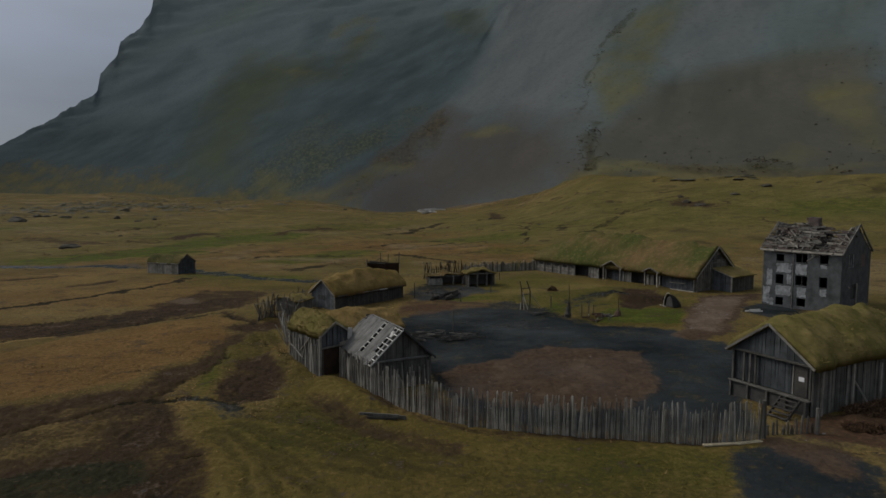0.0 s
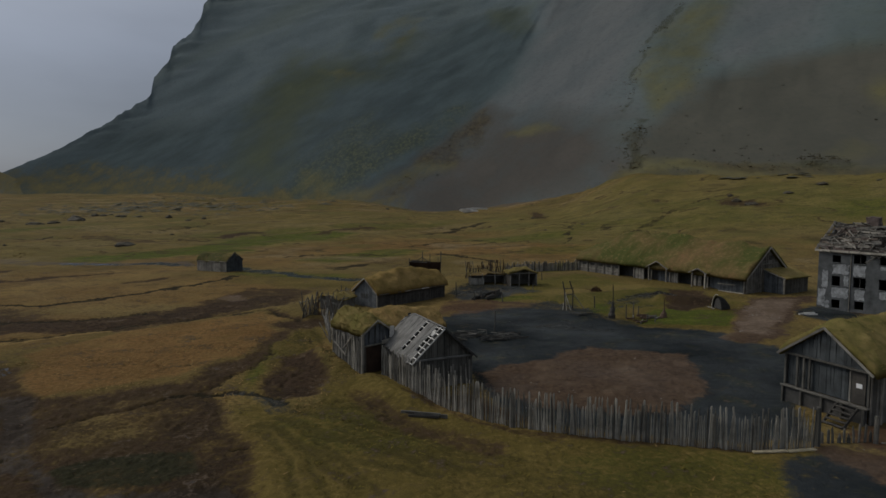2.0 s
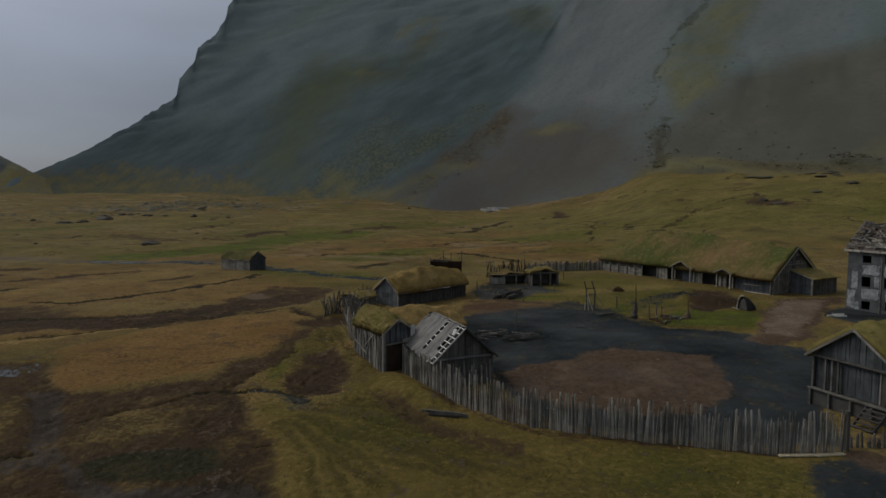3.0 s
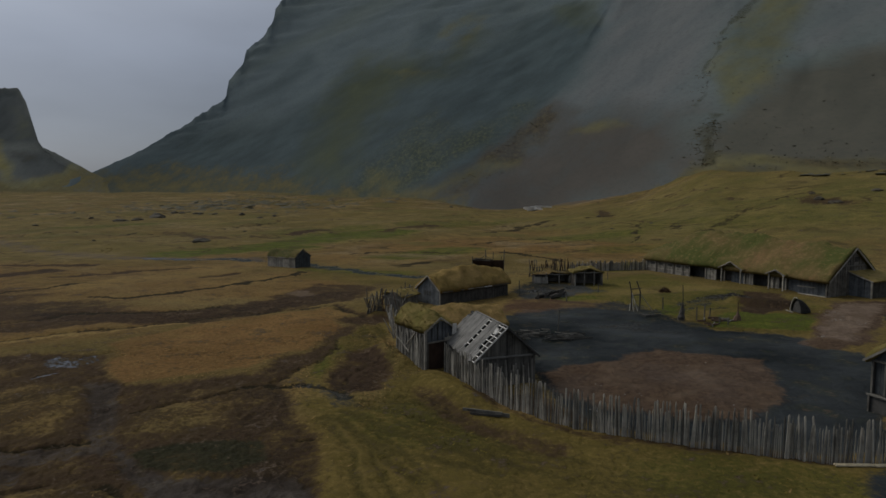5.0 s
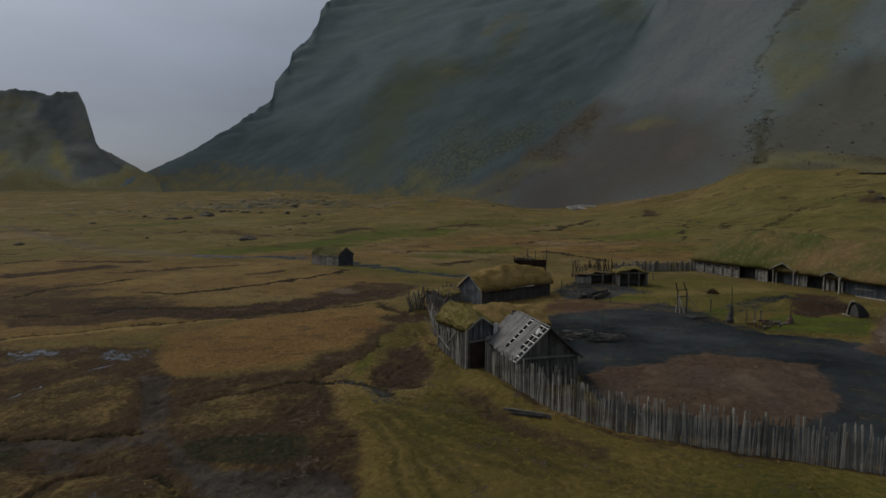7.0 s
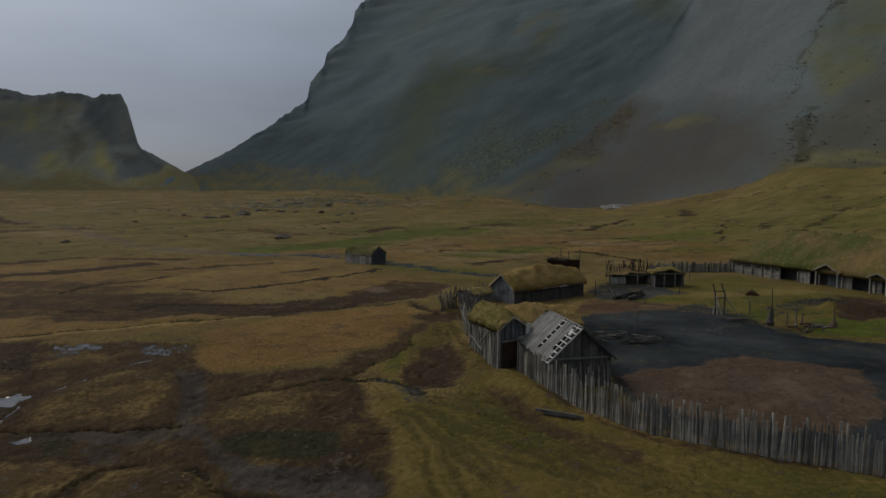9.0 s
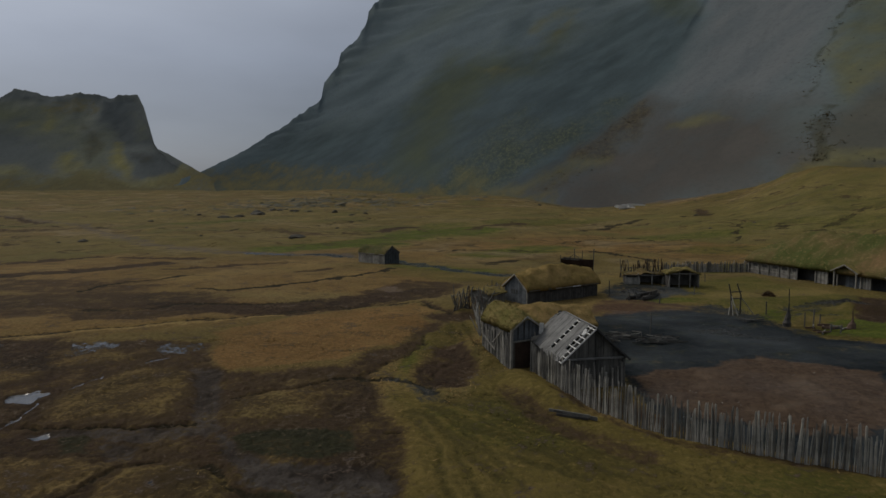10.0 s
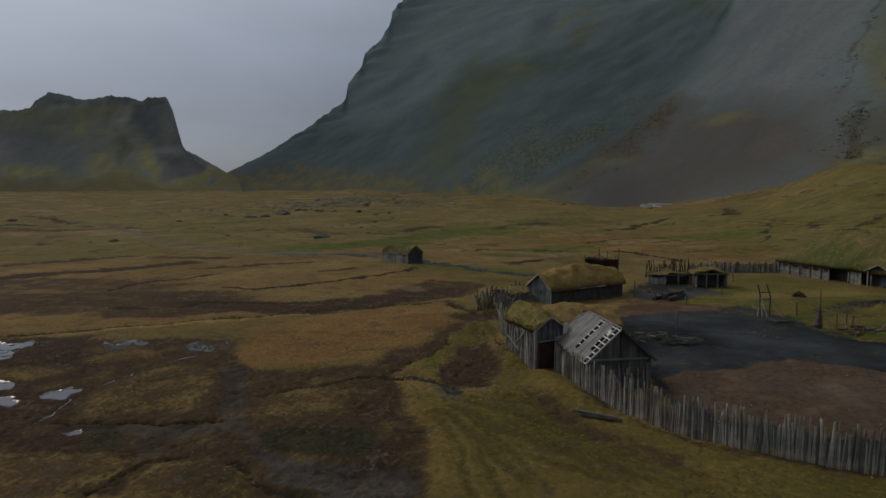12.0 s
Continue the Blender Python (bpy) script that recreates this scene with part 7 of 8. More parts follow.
ruined_house()


def open_shed(label, gx, gy, theta, W, L, eave, ridge, seed, panel, roof):
    """A low byre with a turf roof on posts, open to the yard."""
    r = thing("open_shed", label, "shed", house_pose(gx, gy, theta), "open sheds")
    shell(r, W, L, eave, ridge, WOOD_GREY, front_open=True)
    k = gable_slope(W, eave, ridge)
    for x in (-W / 2, -W / 6, W / 5, W / 2):
        part("post", beam_bm((x, 0.0, -0.3), (x, 0.0, eave + (W / 2 - abs(x)) * k - 0.05), 0.17, 0.17), WOOD_GREY, r)
    part("eave_beam", beam_bm((-W / 2 - 0.1, -0.05, eave), (W / 2 + 0.1, -0.05, eave), 0.15, 0.14), WOOD_GREY, r)
    board_wall(r, (W / 2, 0), (W / 2, L), lambda q: -0.2, lambda q: eave, WOOD_TAR, 0.25, 0.02)
    board_wall(r, (-W / 2, L), (-W / 2, 0), lambda q: -0.2, lambda q: eave, WOOD_TAR, 0.25, 0.02)
    if panel:
        board_wall(r, (-W / 2, -0.02), (-W / 2 + W * 0.38, -0.02), lambda q: 0.0, lambda q: eave * 0.75, WOOD_PALE, 0.2, 0.02)
    turf_roof(r, W, L, eave, ridge, 0.3, 0.16, seed, "", 1500, nu=24, nv=18, hump=1.15, mat=roof)
    return r


open_shed("open-fronted shed with turf roof on pale posts", 5.95, 93.9, 104, 4.1, 2.6, 1.95, 2.6, 51, False, TURF)
open_shed("low open shed with turf roof and pale board panel", 0.55, 95.5, 100, 5.4, 2.6, 1.4, 1.85, 52, True, TURF_BROWN)

low = thing("lean_to", "low turf-covered lean-to beside the leaning palisade", "shed", house_pose(-19.2, 74.0, 60), "open sheds")
shell(low, 3.0, 3.0, 1.3, 1.8)
clad(low, 3.0, 3.0, 1.3, 1.8, WOOD_DARK, WOOD_GREY, 0.2)
turf_roof(low, 3.0, 3.0, 1.3, 1.8, 0.3, 0.15, 53, "", 1200, nu=18, nv=14, hump=1.1)

# ---- fences ----
LEFT_FENCE = [(-20.82, 68.26), (-20.26, 69.92), (-19.14, 69.9), (-17.77, 68.89), (-16.6, 67.18)]
GREYS = [WOOD_GREY, WOOD_PALE, WOOD_PALE, WOOD_GREY, WOOD_PALE, WOOD_DARK]
palisade("weathered grey palisade of uneven split poles round the yard",
         [(-8.0, 46.8), (-5.63, 43.2), (-4.25, 41.36), (-2.38, 39.44), (0.32, 37.3), (1.87, 36.54), (3.94, 35.81), (7.73, 35.1), (11.33, 34.51),
          (14.66, 33.86), (18.16, 34.1)], 0.098, 2.0, GREYS, 5, 0.045, "palisades", rails=False, hvar=0.22, radius=0.05)
palisade("leaning rough palisade of bare poles by the turf huts", LEFT_FENCE,
         0.125, 2.3, [WOOD_DARK, WOOD_GREY, BRUSH, WOOD_DARK, WOOD_PALE, BRUSH], 6, 0.3, "palisades", hvar=0.4, radius=0.07)
palisade("bleached leaning poles between the broken palisade and the hut", [(-16.9, 63.5), (-15.6, 60.0), (-14.6, 56.5)],
         0.2, 1.9, [WOOD_PALE, WOOD_GREY, WHITE_WOOD], 12, 0.3, "palisades", rails=False, hvar=0.4, radius=0.06)
palisade("far palisade of weathered boards behind the sheds", [(3.5, 108.0), (6.5, 111.0), (12.3, 113.5), (17.3, 115.2), (19.5, 114.5)], 0.19, 1.75, [WOOD_GREY, WOOD_DARK, WOOD_GREY, WOOD_PALE], 7, 0.04,
         "palisades", hvar=0.22, radius=0.12)
palisade("dark broken palisade behind the low shed", [(-3.2, 102.5), (0.2, 103.6), (3.5, 107.5)], 0.2, 2.1, [WOOD_DARK, DOOR_BROWN, WOOD_TAR], 8, 0.2, "palisades", hvar=0.45, radius=0.08)
palisade("short run of old poles beside the yard gate", [(18.5, 34.6), (21.9, 35.2)], 0.3, 0.95, [WOOD_DARK, WOOD_GREY], 9, 0.08, "palisades", hvar=0.35, rails=False)
palisade("bare poles standing behind the turf hut", [(-12.5, 86.0), (-17.0, 83.0), (-19.5, 78.0)], 0.5, 1.9, [WOOD_DARK, WOOD_GREY], 10, 0.1, "palisades", hvar=0.3)

# ---- yard things ----
def single_post(label, x, y, h, rad, mat, seed, lean=3.0, name="post", category="post"):
    rnd = random.Random(seed)
    ob = new(name, log_mesh(name, rnd, rad, h, mat, 0.06, 8, 1.0))
    ob.matrix_world = pose(x, y, z_at(x, y), rnd.uniform(-lean, lean), rnd.uniform(-lean, lean), rnd.uniform(0, 90))
    return tagged(ob, label, category, "yard posts")


for i, (x, y, h) in enumerate(((-3.9, 83.0, 2.1), (-1.3, 79.9, 1.3), (2.3, 79.0, 1.4), (6.9, 87.9, 1.1), (13.5, 75.8, 1.5), (9.4, 101.0, 1.3), (1.0, 61.5, 2.4),
                               (16.0, 69.9, 1.6), (16.9, 70.4, 1.9), (17.6, 71.0, 1.3), (17.9, 68.2, 0.9), (18.7, 68.0, 0.8))):
    single_post("thin weathered post standing in the yard", x, y, h, 0.07, WOOD_DARK, 300 + i)


def carved_post(x, y, h, w, label, mat, seed):
    """A tall tapering prow-like post, thick at the foot."""
    rnd = random.Random(seed)
    bm = bmesh.new()
    last = None
    for k in range(15):
        q = k / 14
        rad = w * (0.14 + 0.86 * smooth(0.62, 0.08, q)) * rnd.uniform(0.82, 1.18) * (1 - 0.5 * q)
        ring = [bm.verts.new((math.cos(a) * rad + 0.12 * math.sin(q * 3) + rnd.uniform(-0.04, 0.04), math.sin(a) * rad * 0.8, h * q - 0.2))
                for a in [2 * math.pi * i / 8 for i in range(8)]]
        if last:
            for i in range(8):
                bm.faces.new((last[i], last[(i + 1) % 8], ring[(i + 1) % 8], ring[i]))
        last = ring
    bm.faces.new(last)
    ob = part("carved_post", bm, mat)
    ob.matrix_world = pose(x, y, z_at(x, y), 0, 2, 30)
    return tagged(ob, label, "post")


carved_post(14.3, 69.6, 4.1, 0.46, "tall dark carved post tapering to a point by the pool", WOOD_TAR, 1)
carved_post(20.3, 70.6, 2.3, 0.5, "short brown stump of a carved post", BRUSH, 2)


def drying_rack():
    r = thing("drying_rack", "tall dark wooden drying rack with rungs and pale leaning props", "rack", pose(10.3, 75.0, z_at(10.3, 75.0), 0, 0, 20))
    for x, low, high in ((-0.55, -0.62, -0.92), (0.45, 0.5, 0.02)):
        pole = part("upright", beam_bm((x, 0, -0.2), (low, 0, 2.2), 0.13, 0.13), WOOD_TAR, r)
        part("tip", beam_bm((low, 0, 2.1), (high, 0, 3.45), 0.11, 0.11), WOOD_TAR, pole)
    for z in (1.75, 2.5):
        part("rung", beam_bm((-0.72, 0, z), (0.6, 0, z + 0.06), 0.11, 0.1), WOOD_TAR, r)
    for x0, y0, x1, z1 in ((-0.2, -0.8, -0.6, 2.1), (1.75, -0.6, 0.6, 1.8), (-1.1, -0.5, -0.75, 0.8), (-0.75, -0.8, -0.55, 1.6)):
        part("prop", beam_bm((x0, y0, 0.0), (x1, 0, z1), 0.09, 0.09), WOOD_PALE, r)
    return r


drying_rack()


def old_boat():
    """A ship's hull on chocks: blunt low end, deep stem, stubs of masts and a bent frame."""
    r = thing("old_boat", "dark old wooden ship hull with tall stem and mast stubs", "boat", pose(-13.0, 106.9, z_at(-11, 106), 0, 0, -8))
    bm = bmesh.new()
    rows = []
    for k in range(15):
        q = k / 14
        w = 1.05 * (1 - max(0.0, (q - 0.55) / 0.45) ** 2 * 0.93)
        sheer = 2.28 + 0.16 * (2 * q - 1) ** 2 - 0.1 * q
        keel = 1.5 * (1 - q) ** 1.3 + 0.1
        rows.append([bm.verts.new((q * 5.4, sg * w * math.sin(a), keel + (sheer - keel) * (1 - math.cos(a)))) for sg, a in
                     [(-1, math.pi / 2 * j / 4) for j in range(4, 0, -1)] + [(1, math.pi / 2 * j / 4) for j in range(0, 5)]])
    for a, b in zip(rows, rows[1:]):
        for i in range(len(a) - 1):
            bm.faces.new((a[i], b[i], b[i + 1], a[i + 1]))
    bm.faces.new(rows[0])
    bmesh.ops.solidify(bm, geom=bm.faces[:], thickness=0.07)
    bmesh.ops.recalc_face_normals(bm, faces=bm.faces)
    part("hull", bm, DOOR_BROWN, r)
    for sg in (-1, 1):
        part("gunwale", beam_bm((0, sg * 1.07, 2.42), (3.2, sg * 1.07, 2.3), 0.09, 0.1), WOOD_DARK, r)
    for q in (1.2, 2.6, 4.0):
        part("thwart", beam_bm((q, -0.8, 2.0), (q, 0.8, 2.0), 0.2, 0.06), WOOD_DARK, r)
    part("stem_post", beam_bm((5.3, 0, 0.2), (5.45, 0, 4.2), 0.16, 0.14), WOOD_DARK, r)
    part("stern_post", beam_bm((0.0, -0.9, 1.6), (-0.05, -0.9, 3.0), 0.14, 0.12), WOOD_DARK, r)
    part("mast_stub", beam_bm((2.2, 0, 1.5), (2.1, 0, 4.1), 0.13, 0.13), WOOD_DARK, r)
    part("mast_stub", beam_bm((3.4, 0.2, 1.5), (3.45, 0.2, 3.8), 0.1, 0.1), WOOD_DARK, r)
    part("mast_stub", beam_bm((4.9, 0.1, 1.5), (4.92, 0.1, 3.0), 0.09, 0.09), WOOD_DARK, r)
    part("boom", beam_bm((1.0, 0.1, 2.4), (2.05, 0.0, 3.1), 0.1, 0.1), WOOD_DARK, r)
    part("boom", beam_bm((2.05, 0.0, 3.1), (3.0, 0.1, 2.5), 0.09, 0.09), WOOD_DARK, r)
    for x, h in ((0.5, 1.35), (2.2, 0.75), (4.2, 0.3)):
        part("chock", beam_bm((x, 0, -0.1), (x, 0, h), 0.5, 0.6), WOOD_DARK, r)
    return r


old_boat()


def upturned_boat():
    """Half of an old boat stood over as a shelter, its mouth towards the yard."""
    r = thing("boat_shelter", "rounded dark shelter made of an upturned half boat", "shelter", pose(28.3, 76.2, z_at(28.3, 76.2), 0, 0, -75))
    bm = bmesh.new()
    rows = []
    for k in range(7):
        q = k / 6
        w, h = 0.86 * (1 - 0.6 * q ** 2), 1.6 * (1 - 0.7 * q ** 2)
        rows.append([bm.verts.new((math.sin(a) * w, q * 1.6, max(0.0, math.cos(a)) ** 1.15 * h)) for a in np.linspace(-math.pi / 2, math.pi / 2, 11)])
    for a, b in zip(rows, rows[1:]):
        for i in range(10):
            bm.faces.new((a[i], a[i + 1], b[i + 1], b[i]))
    bmesh.ops.solidify(bm, geom=bm.faces[:], thickness=0.06)
    bmesh.ops.recalc_face_normals(bm, faces=bm.faces)
    part("hull", bm, WALL_DARK, r)
    last = None
    bm = bmesh.new()
    for a in np.linspace(-math.pi / 2, 0.25, 9):
        p = (math.sin(a) * 0.9, -0.05, max(0.0, math.cos(a)) ** 1.15 * 1.74)
        if last:
            beam_bm(last, p, 0.12, 0.12, bm)
        last = p
    part("rim", bm, WOOD_PALE, r, "pale rim of the boat")
    part("thwart", beam_bm((-1.2, -0.4, 0.06), (0.2, -0.5, 0.06), 0.12, 0.1), WOOD_PALE, r)
    # dark sheet set just inside the mouth, standing for the shaded interior
    slab("back", r, [(-0.78, 0.12, 0.0), (0.78, 0.12, 0.0), (0.52, 0.12, 0.95), (0, 0.12, 1.4), (-0.52, 0.12, 1.0)], 0.05, WALL_DARK)
    return r


upturned_boat()


def timber_pile(label, x, y, rz, n, spread, seed, mats, length=2.6, height=0.5, big=1.0, wild=0.6):
    rnd = random.Random(seed)
    r = thing("timber_pile", label, "timber pile", pose(x, y, z_at(x, y), 0, 0, rz), "timber piles")
    for i in range(n):
        a = rnd.gauss(0, wild)
        cx, cy = rnd.uniform(-spread, spread), rnd.uniform(-spread * 0.45, spread * 0.45)
        z = rnd.uniform(0.04, height) * (1 - abs(cx) / (spread * 1.4))
        ln = length * rnd.uniform(0.5, 1.1)
        d = Vector((math.cos(a), math.sin(a), rnd.uniform(-0.06, 0.06))) * ln / 2
        c = Vector((cx, cy, z))
        part(rnd.choice(("plank", "beam")), beam_bm(c - d, c + d, rnd.uniform(0.05, 0.16) * big, rnd.uniform(0.14, 0.28) * big), rnd.choice(mats), r)
    return r


timber_pile("loose heap of weathered planks and beams on the wet yard", -0.3, 59.6, 8, 66, 3.7, 71, [WOOD_TAR, WOOD_TAR, WOOD_DARK, WOOD_DARK, WOOD_GREY], 1.9, 0.55, 0.48)
timber_pile("dark logs lying beside the pool", 0.7, 83.6, 64, 16, 2.4, 72, [WOOD_TAR], 2.6, 0.9, 1.5, 0.12)
timber_pile("old planks fallen in the grass outside the palisade", -4.1, 37.9, -13, 5, 0.6, 73, [WOOD_DARK, WOOD_TAR], 2.6, 0.25, 1.0, 0.1)
timber_pile("logs lying among short posts by the pool", 17.9, 69.1, 40, 15, 2.0, 74, [WOOD_DARK, BRUSH, WOOD_GREY, BRUSH], 1.4, 0.55)
timber_pile("dark timbers beside the ladder rack", 11.6, 71.6, 15, 5, 0.9, 75, [WOOD_DARK], 1.3, 0.4)
timber_pile("bleached planks lying far off by the scree", -6.6, 357.9, 4, 9, 4.5, 79, [WHITE_WOOD], 12.0, 3.4, 3.6)

timber_pile("pale broken planks beside the ruined house", 37.3, 73.0, 12, 7, 0.8, 77, [WHITE_WOOD, WOOD_PALE], 1.4, 0.2)

doorstep = thing("ground_plank", "pale plank lying along the foot of the palisade", "plank", pose(16.4, 33.55, z_at(16.4, 33.55) + 0.03, 0, 0, 5))
part("plank", beam_bm((-1.8, 0, 0), (0.1, 0.05, 0.02), 0.28, 0.08), STRAW_WOOD, doorstep)
part("plank", beam_bm((0.15, 0.04, 0), (1.8, 0.22, 0.02), 0.3, 0.08), STRAW_WOOD, doorstep)
for x, y, h in ((18.45, 34.3, 2.3), (21.9, 34.9, 1.6)):
    single_post("thick dark gate post beside the palisade", x, y, h, 0.14, WOOD_DARK, int(x * 10), 2.0, "gate_post", "gate post")


# ---- stones ----
def boulder_mesh(seed, mat):
    bm = bmesh.new()
    bmesh.ops.create_icosphere(bm, subdivisions=3, radius=1.0)
    off = Vector((seed * 3.1, seed * 1.7, 0))
    for v in bm.verts:
        n = noise.fractal(v.co * 1.3 + off, 1.0, 2.0, 4)
        v.co *= 1.0 + 0.38 * n
        v.co.z = max(v.co.z * 0.62, -0.25)
    me = bpy.data.meshes.new("boulder")
    bm.to_mesh(me)
    bm.free()
    me.materials.append(mat)
    return me


BOULDERS = [boulder_mesh(k, STONE) for k in range(4)] + [boulder_mesh(9, PALE_STONE)]
BOULDER_COUNT = []


def boulder(x, y, w, h):
    """A dark stone: its place, half width and height."""
    i = len(BOULDER_COUNT)
    BOULDER_COUNT.append(i)
    ob = new("boulder", BOULDERS[i % 4])
    ob.matrix_world = pose(x, y, z_at(x, y) - 0.1 * h, 0, 0, i * 47) @ Matrix.Diagonal((w, w * 0.8, h, 1))
    big = math.hypot(x, y) > 120
    return tagged(ob, "dark lava boulder half sunk in the grass" if big else "low dark stone in the grass", "boulder", "boulders")


boulder(-200.7, 262.0, 3.6, 2.1)
boulder(-199.8, 272.6, 2.7, 1.7)
boulder(-208.7, 300.7, 4.6, 2.8)
boulder(-210.0, 326.2, 2.3, 1.7)
boulder(-202.2, 326.5, 1.7, 1.5)
boulder(-182.8, 314.8, 1.6, 1.4)
boulder(-164.9, 311.0, 2.1, 2.0)
boulder(-143.0, 304.1, 1.5, 1.7)
boulder(-147.5, 297.4, 1.7, 1.1)
boulder(-224.3, 271.3, 1.3, 1.1)
boulder(-128.5, 155.8, 0.7, 0.8)
boulder(-169.4, 197.3, 0.8, 0.7)
boulder(-152.7, 135.2, 1.4, 1.3)
boulder(-99.3, 162.6, 2.8, 1.5)
boulder(-156.5, 130.9, 0.8, 0.5)
boulder(-285.9, 198.4, 2.6, 1.8)
boulder(-109.7, 208.9, 0.9, 0.8)
boulder(-222.6, 235.4, 1.4, 0.8)
boulder(-205.1, 295.8, 5.3, 2.3)
boulder(-200.0, 327.8, 2.0, 1.5)
boulder(-215.0, 325.4, 2.3, 2.0)
boulder(84.6, 213.9, 1.7, 1.5)
boulder(85.7, 204.8, 2.1, 1.1)
boulder(85.7, 222.0, 1.1, 0.9)
boulder(119.1, 226.6, 2.4, 1.6)
boulder(103.5, 218.8, 1.8, 1.2)
boulder(32.6, 207.4, 0.6, 0.5)
boulder(20.3, 263.2, 1.0, 0.8)
boulder(-64.4, 402.9, 1.5, 1.3)
boulder(20.0, 205.0, 0.8, 0.5)
boulder(16.2, 91.1, 0.5, 0.4)
boulder(133.2, 218.6, 1.1, 0.7)


def brush_heap(label, x, y, rad, h, seed, n=1400):
    rg = np.random.RandomState(seed)
    gv, gf = [], []
    for _ in range(n):
        a, q = rg.uniform(0, 6.28), rg.rand() ** 0.6
        px, py = math.cos(a) * rad * q, math.sin(a) * rad * q * 0.7
        add_tuft(gv, gf, rg, (px, py, h * (1 - q * q) * rg.rand()), rg.uniform(0.06, 0.2), 0.035)
    ob = tuft_object("brush_heap", gv, gf, None, BRUSH_BLADES, label)
    ob.matrix_world = pose(x, y, z_at(x, y))
    return tagged(ob, category="brush")


for i, (x, y, rad, h) in enumerate(((26.6, 37.5, 1.5, 0.5), (28.3, 38.0, 1.4, 0.7), (25.2, 35.6, 1.3, 0.2), (30.0, 38.8, 1.3, 0.7), (27.3, 35.8, 1.2, 0.2))):
    brush_heap("heap of dead brown brushwood against the plank wall", x, y, rad, h, 400 + i)
brush_heap("low brown clump of peat and brush on the grass", 16.1, 89.4, 0.85, 0.7, 420, 600)


# ---- grass on the ground ----
def grass_cover(name, label, mat, count, green, seed, r0, r1, tall):
    rg = np.random.RandomState(seed)
    u = rg.rand(count * 3)
    r = np.sqrt(r0 ** 2 + (r1 ** 2 - r0 ** 2) * u)
    a = np.radians(rg.uniform(-58, 40, count * 3))
    x, y = r * np.sin(a), r * np.cos(a)
    m = cover(x, y)
    bare = np.maximum.reduce([m["mud"], m["dark"], m["earth"], m["wet"], m["pool"], m["bog"], m["moor"]])
    want = (m["green"] if green else (1 - m["green"]) * (1 - 0.75 * m["hum"])) * (bare < 0.3) * (fbm(x / 2.2, y / 2.2, 3, seed) > -0.12)
    keep = np.where(rg.rand(len(x)) < want)[0][:count]
    z = land(x[keep], y[keep])
    gv, gf = [], []
    for px, py, pz, rr in zip(x[keep], y[keep], z, r[keep]):
        add_tuft(gv, gf, rg, (px, py, pz), tall * rg.uniform(0.2, 0.6), 0.035 + rr * 0.0006, 3.0)
    return tagged(tuft_object(name, gv, gf, None, mat, label), category="grass")


grass_cover("green_grass", "short mossy green grass of the meadow", GREEN_BLADES, 9000, True, 501, 28, 75, 0.11)
grass_cover("dry_grass", "dry golden grass of the bog", DRY_BLADES, 14000, False, 502, 28, 62, 0.12)


def scattered_stones(name, label, spots, count, seed, lo, hi, mat, wide=1.0):
    """Many small stones strewn round some spots: x, y, radius."""
    rg = np.random.RandomState(seed)
    gv, gf = [], []
    for _ in range(count):
        x, y, rad = spots[rg.randint(len(spots))]
        a, q = rg.uniform(0, 6.28), rg.rand() ** 0.5 * rad
        px, py = x + math.cos(a) * q, y + math.sin(a) * q
        s = rg.uniform(lo, hi) * rg.uniform(0.5, 1.0)
        z = z_at(px, py)
        k = len(gv)
        for dx, dy, dz in ((-1, 0, 0), (0, -1, 0), (1, 0, 0), (0, 1, 0), (0.2, 0.1, 0.7), (0, 0, -0.5)):
            gv.append((px + (dx + rg.uniform(-0.3, 0.3)) * s * wide, py + (dy + rg.uniform(-0.3, 0.3)) * s * wide, z + dz * s / wide))
        gf.extend([(k, k + 1, k + 4), (k + 1, k + 2, k + 4), (k + 2, k + 3, k + 4), (k + 3, k, k + 4)])
    return tagged(tuft_object(name, gv, gf, None, mat, label), category="stones")


scattered_stones("yard_stones", "small stones and litter strewn over the bare yard", [(25.8, 63.5, 1.0), (27.2, 67.0, 0.8), (2.0, 42.0, 3.0), (8.0, 44.0, 5.0), (12, 50, 5), (33.0, 72.0, 2.5), (35, 75, 4), (22, 36, 2.5), (31.5, 71.5, 1.5), (32, 76, 1.5)], 260, 601, 0.04, 0.12, PALE_STONE)
scattered_stones("field_stones", "dark lumps of lava strewn over the far plain", [(-250, 330, 70), (-230, 390, 60), (-190, 370, 60), (-150, 420, 50), (120, 262, 20), (-215, 400, 50), (-250, 480, 60), (-200, 460, 50), (-270, 430, 50), (-230, 420, 30)], 700, 602, 0.6, 2.7, MOSSY_STONE, 1.8)


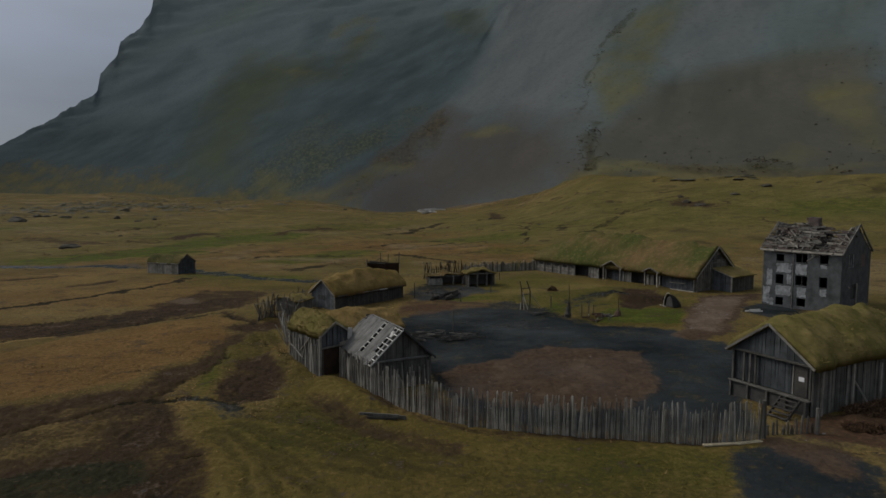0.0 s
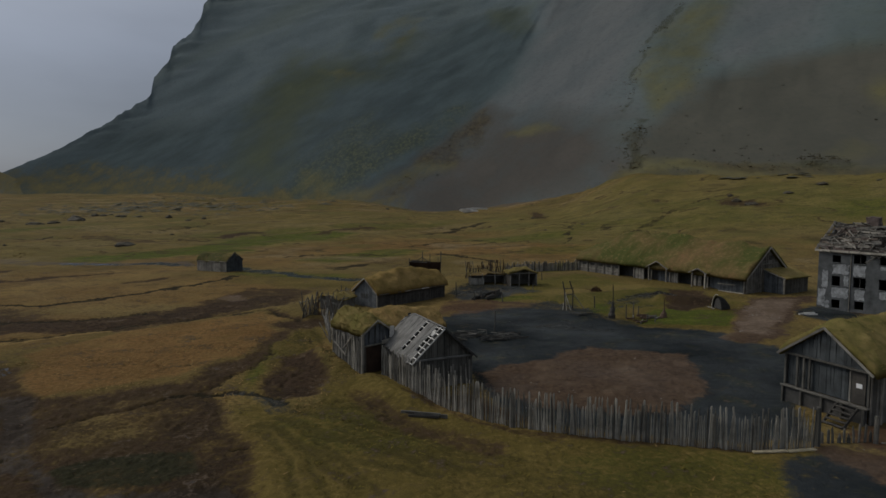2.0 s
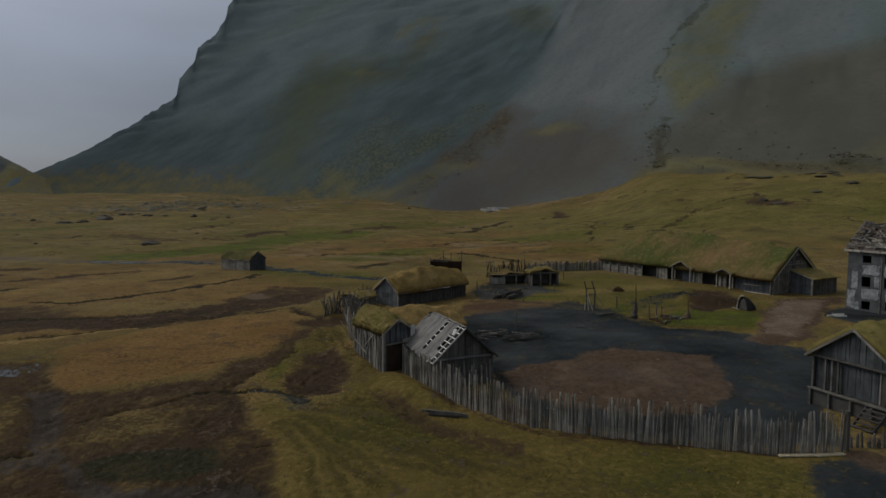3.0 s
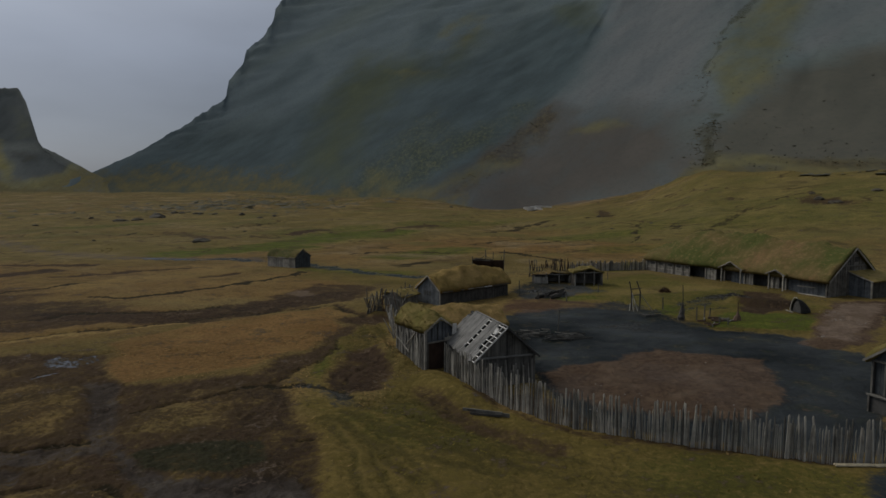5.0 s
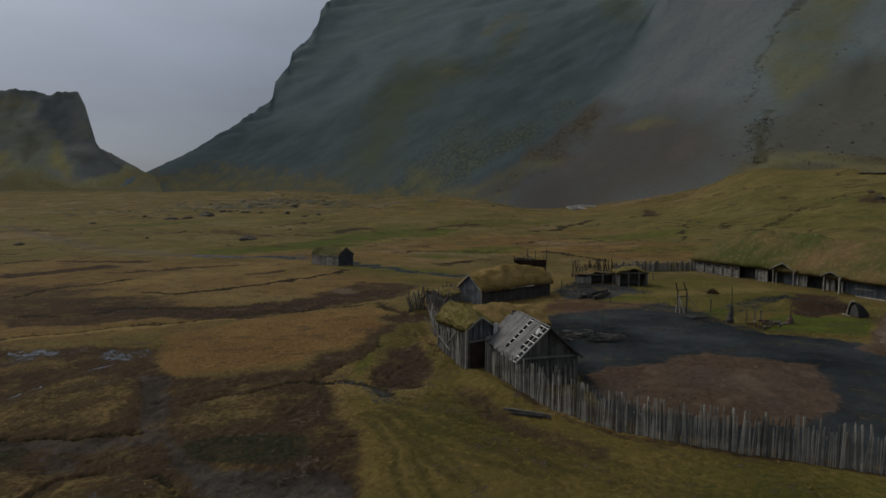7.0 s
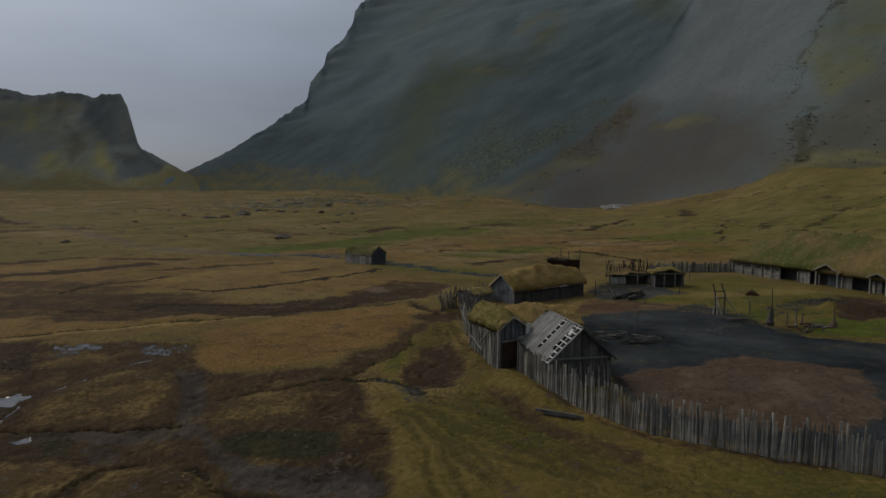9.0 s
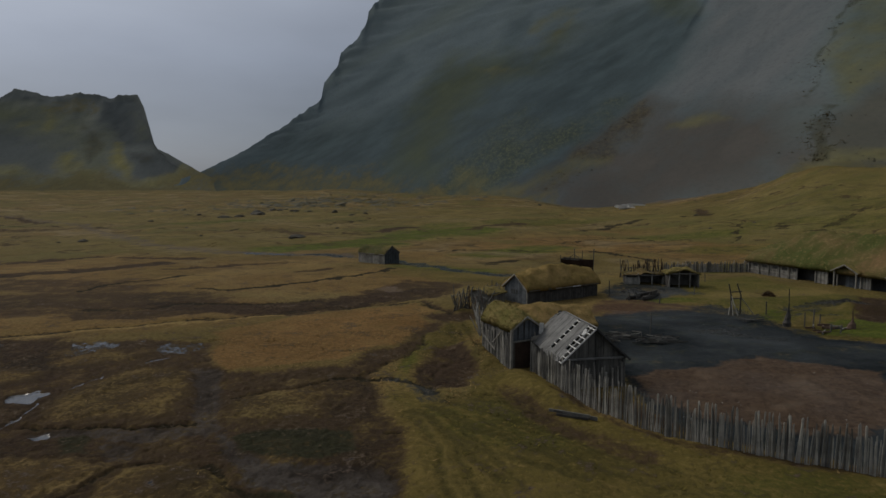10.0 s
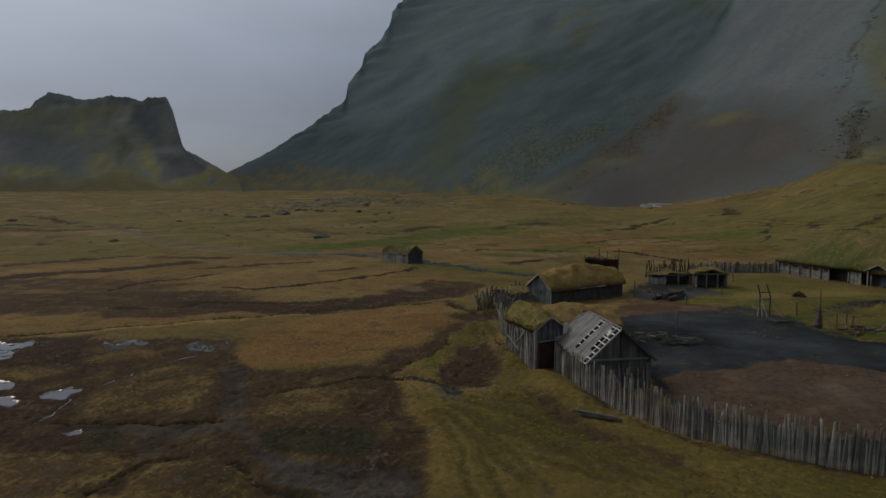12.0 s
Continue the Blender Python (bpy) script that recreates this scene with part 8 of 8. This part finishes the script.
def slope_rocks(count, seed):
    """Loose dark rocks and scrub lying on the lower slope of the mountain."""
    rg = np.random.RandomState(seed)
    gv, gf = [], []
    while len(gv) < count * 6:
        j = rg.randint(len(MAZ))
        if MAZ[j] < 8 or MAZ[j] > 38:
            continue
        i = int(2 + 62 * rg.rand() ** 1.7)
        if vnoise(np.array([MAZ[j] * 0.5]), np.array([i * 0.16]), 88)[0] < 0.5:
            continue
        px, py, pz = MX[i, j] + rg.uniform(-1, 1), MY[i, j], MZ[i, j]
        s = rg.uniform(0.2, 0.75) * rg.uniform(0.4, 1.0)
        k = len(gv)
        for dx, dy, dz in ((-1, 0, 0), (0, -1, 0), (1, 0, 0), (0, 1, 0), (0.2, 0.1, 0.6), (0, 0, -0.6)):
            gv.append((px + (dx + rg.uniform(-0.3, 0.3)) * s * 1.3, py + (dy + rg.uniform(-0.3, 0.3)) * s, pz + dz * s))
        gf.extend([(k, k + 1, k + 4), (k + 1, k + 2, k + 4), (k + 2, k + 3, k + 4), (k + 3, k, k + 4)])
    return tagged(tuft_object("slope_rocks", gv, gf, None, STONE, "loose dark rocks and scrub on the mountain foot"), category="rocks")


slope_rocks(700, 603)


def slope_scrub(count, seed):
    """Low scrub clinging to the ribs of the mountain, in clumps of leaves."""
    rg = np.random.RandomState(seed)
    m = np.zeros(MX.shape)
    for key, k in (("bush", 1.0), ("rust", 0.3)):
        for outline, soft, strength in MAIN_PATCHES[key]:
            m = np.maximum(m, k * strength * filled(MX, MZ, outline, soft * 0.7))
    m[:, MAZ > 40] = 0
    m[0:2] = 0
    m = m * (fbm(MX / 16.0, MZ / 16.0, 4, 91) > -0.06)
    p = m.ravel() / m.sum()
    gv, gf = [], []
    for q in rg.choice(m.size, count, p=p):
        i, j = divmod(int(q), m.shape[1])
        cx, cy, cz = MX[i, j] + rg.normal(0, 3.0), MY[i, j], MZ[i, j]
        size = rg.uniform(0.2, 0.9) ** 1.5
        for _ in range(9):
            d = rg.normal(0, 1, 3) * np.array([1.0, 0.6, 0.45]) * size
            add_tuft(gv, gf, rg, (cx + d[0], cy + d[1], cz + abs(d[2])), size * rg.uniform(0.3, 0.7), 0.35 * size, 1.6)
    return tagged(tuft_object("slope_scrub", gv, gf, None, SCRUB, "dark low scrub on the ribs of the mountain"), category="scrub")


slope_scrub(700, 604)


def plain_scrub(count, seed):
    """Tussocks and heather standing in drifts over the open plain."""
    rg = np.random.RandomState(seed)
    r = rg.uniform(120, 330, count * 4)
    a = np.radians(rg.uniform(-58, 38, count * 4))
    x, y = r * np.sin(a), r * np.cos(a)
    keep = np.where(fbm(x / 18.0, y / 18.0, 4, seed) > 0.22)[0][:count]
    z = land(x[keep], y[keep])
    gv, gf = [], []
    for cx, cy, cz in zip(x[keep], y[keep], z):
        size = rg.uniform(0.15, 0.5)
        for _ in range(6):
            d = rg.normal(0, 1, 3) * np.array([1.2, 1.0, 0.3]) * size
            add_tuft(gv, gf, rg, (cx + d[0], cy + d[1], cz + abs(d[2]) * 0.3), size * rg.uniform(0.15, 0.5), 0.3 * size, 2.2)
    return tagged(tuft_object("heather_tussocks", gv, gf, None, HEATHER, "dark heather tussocks in drifts over the open plain"), category="heather")


plain_scrub(1500, 605)
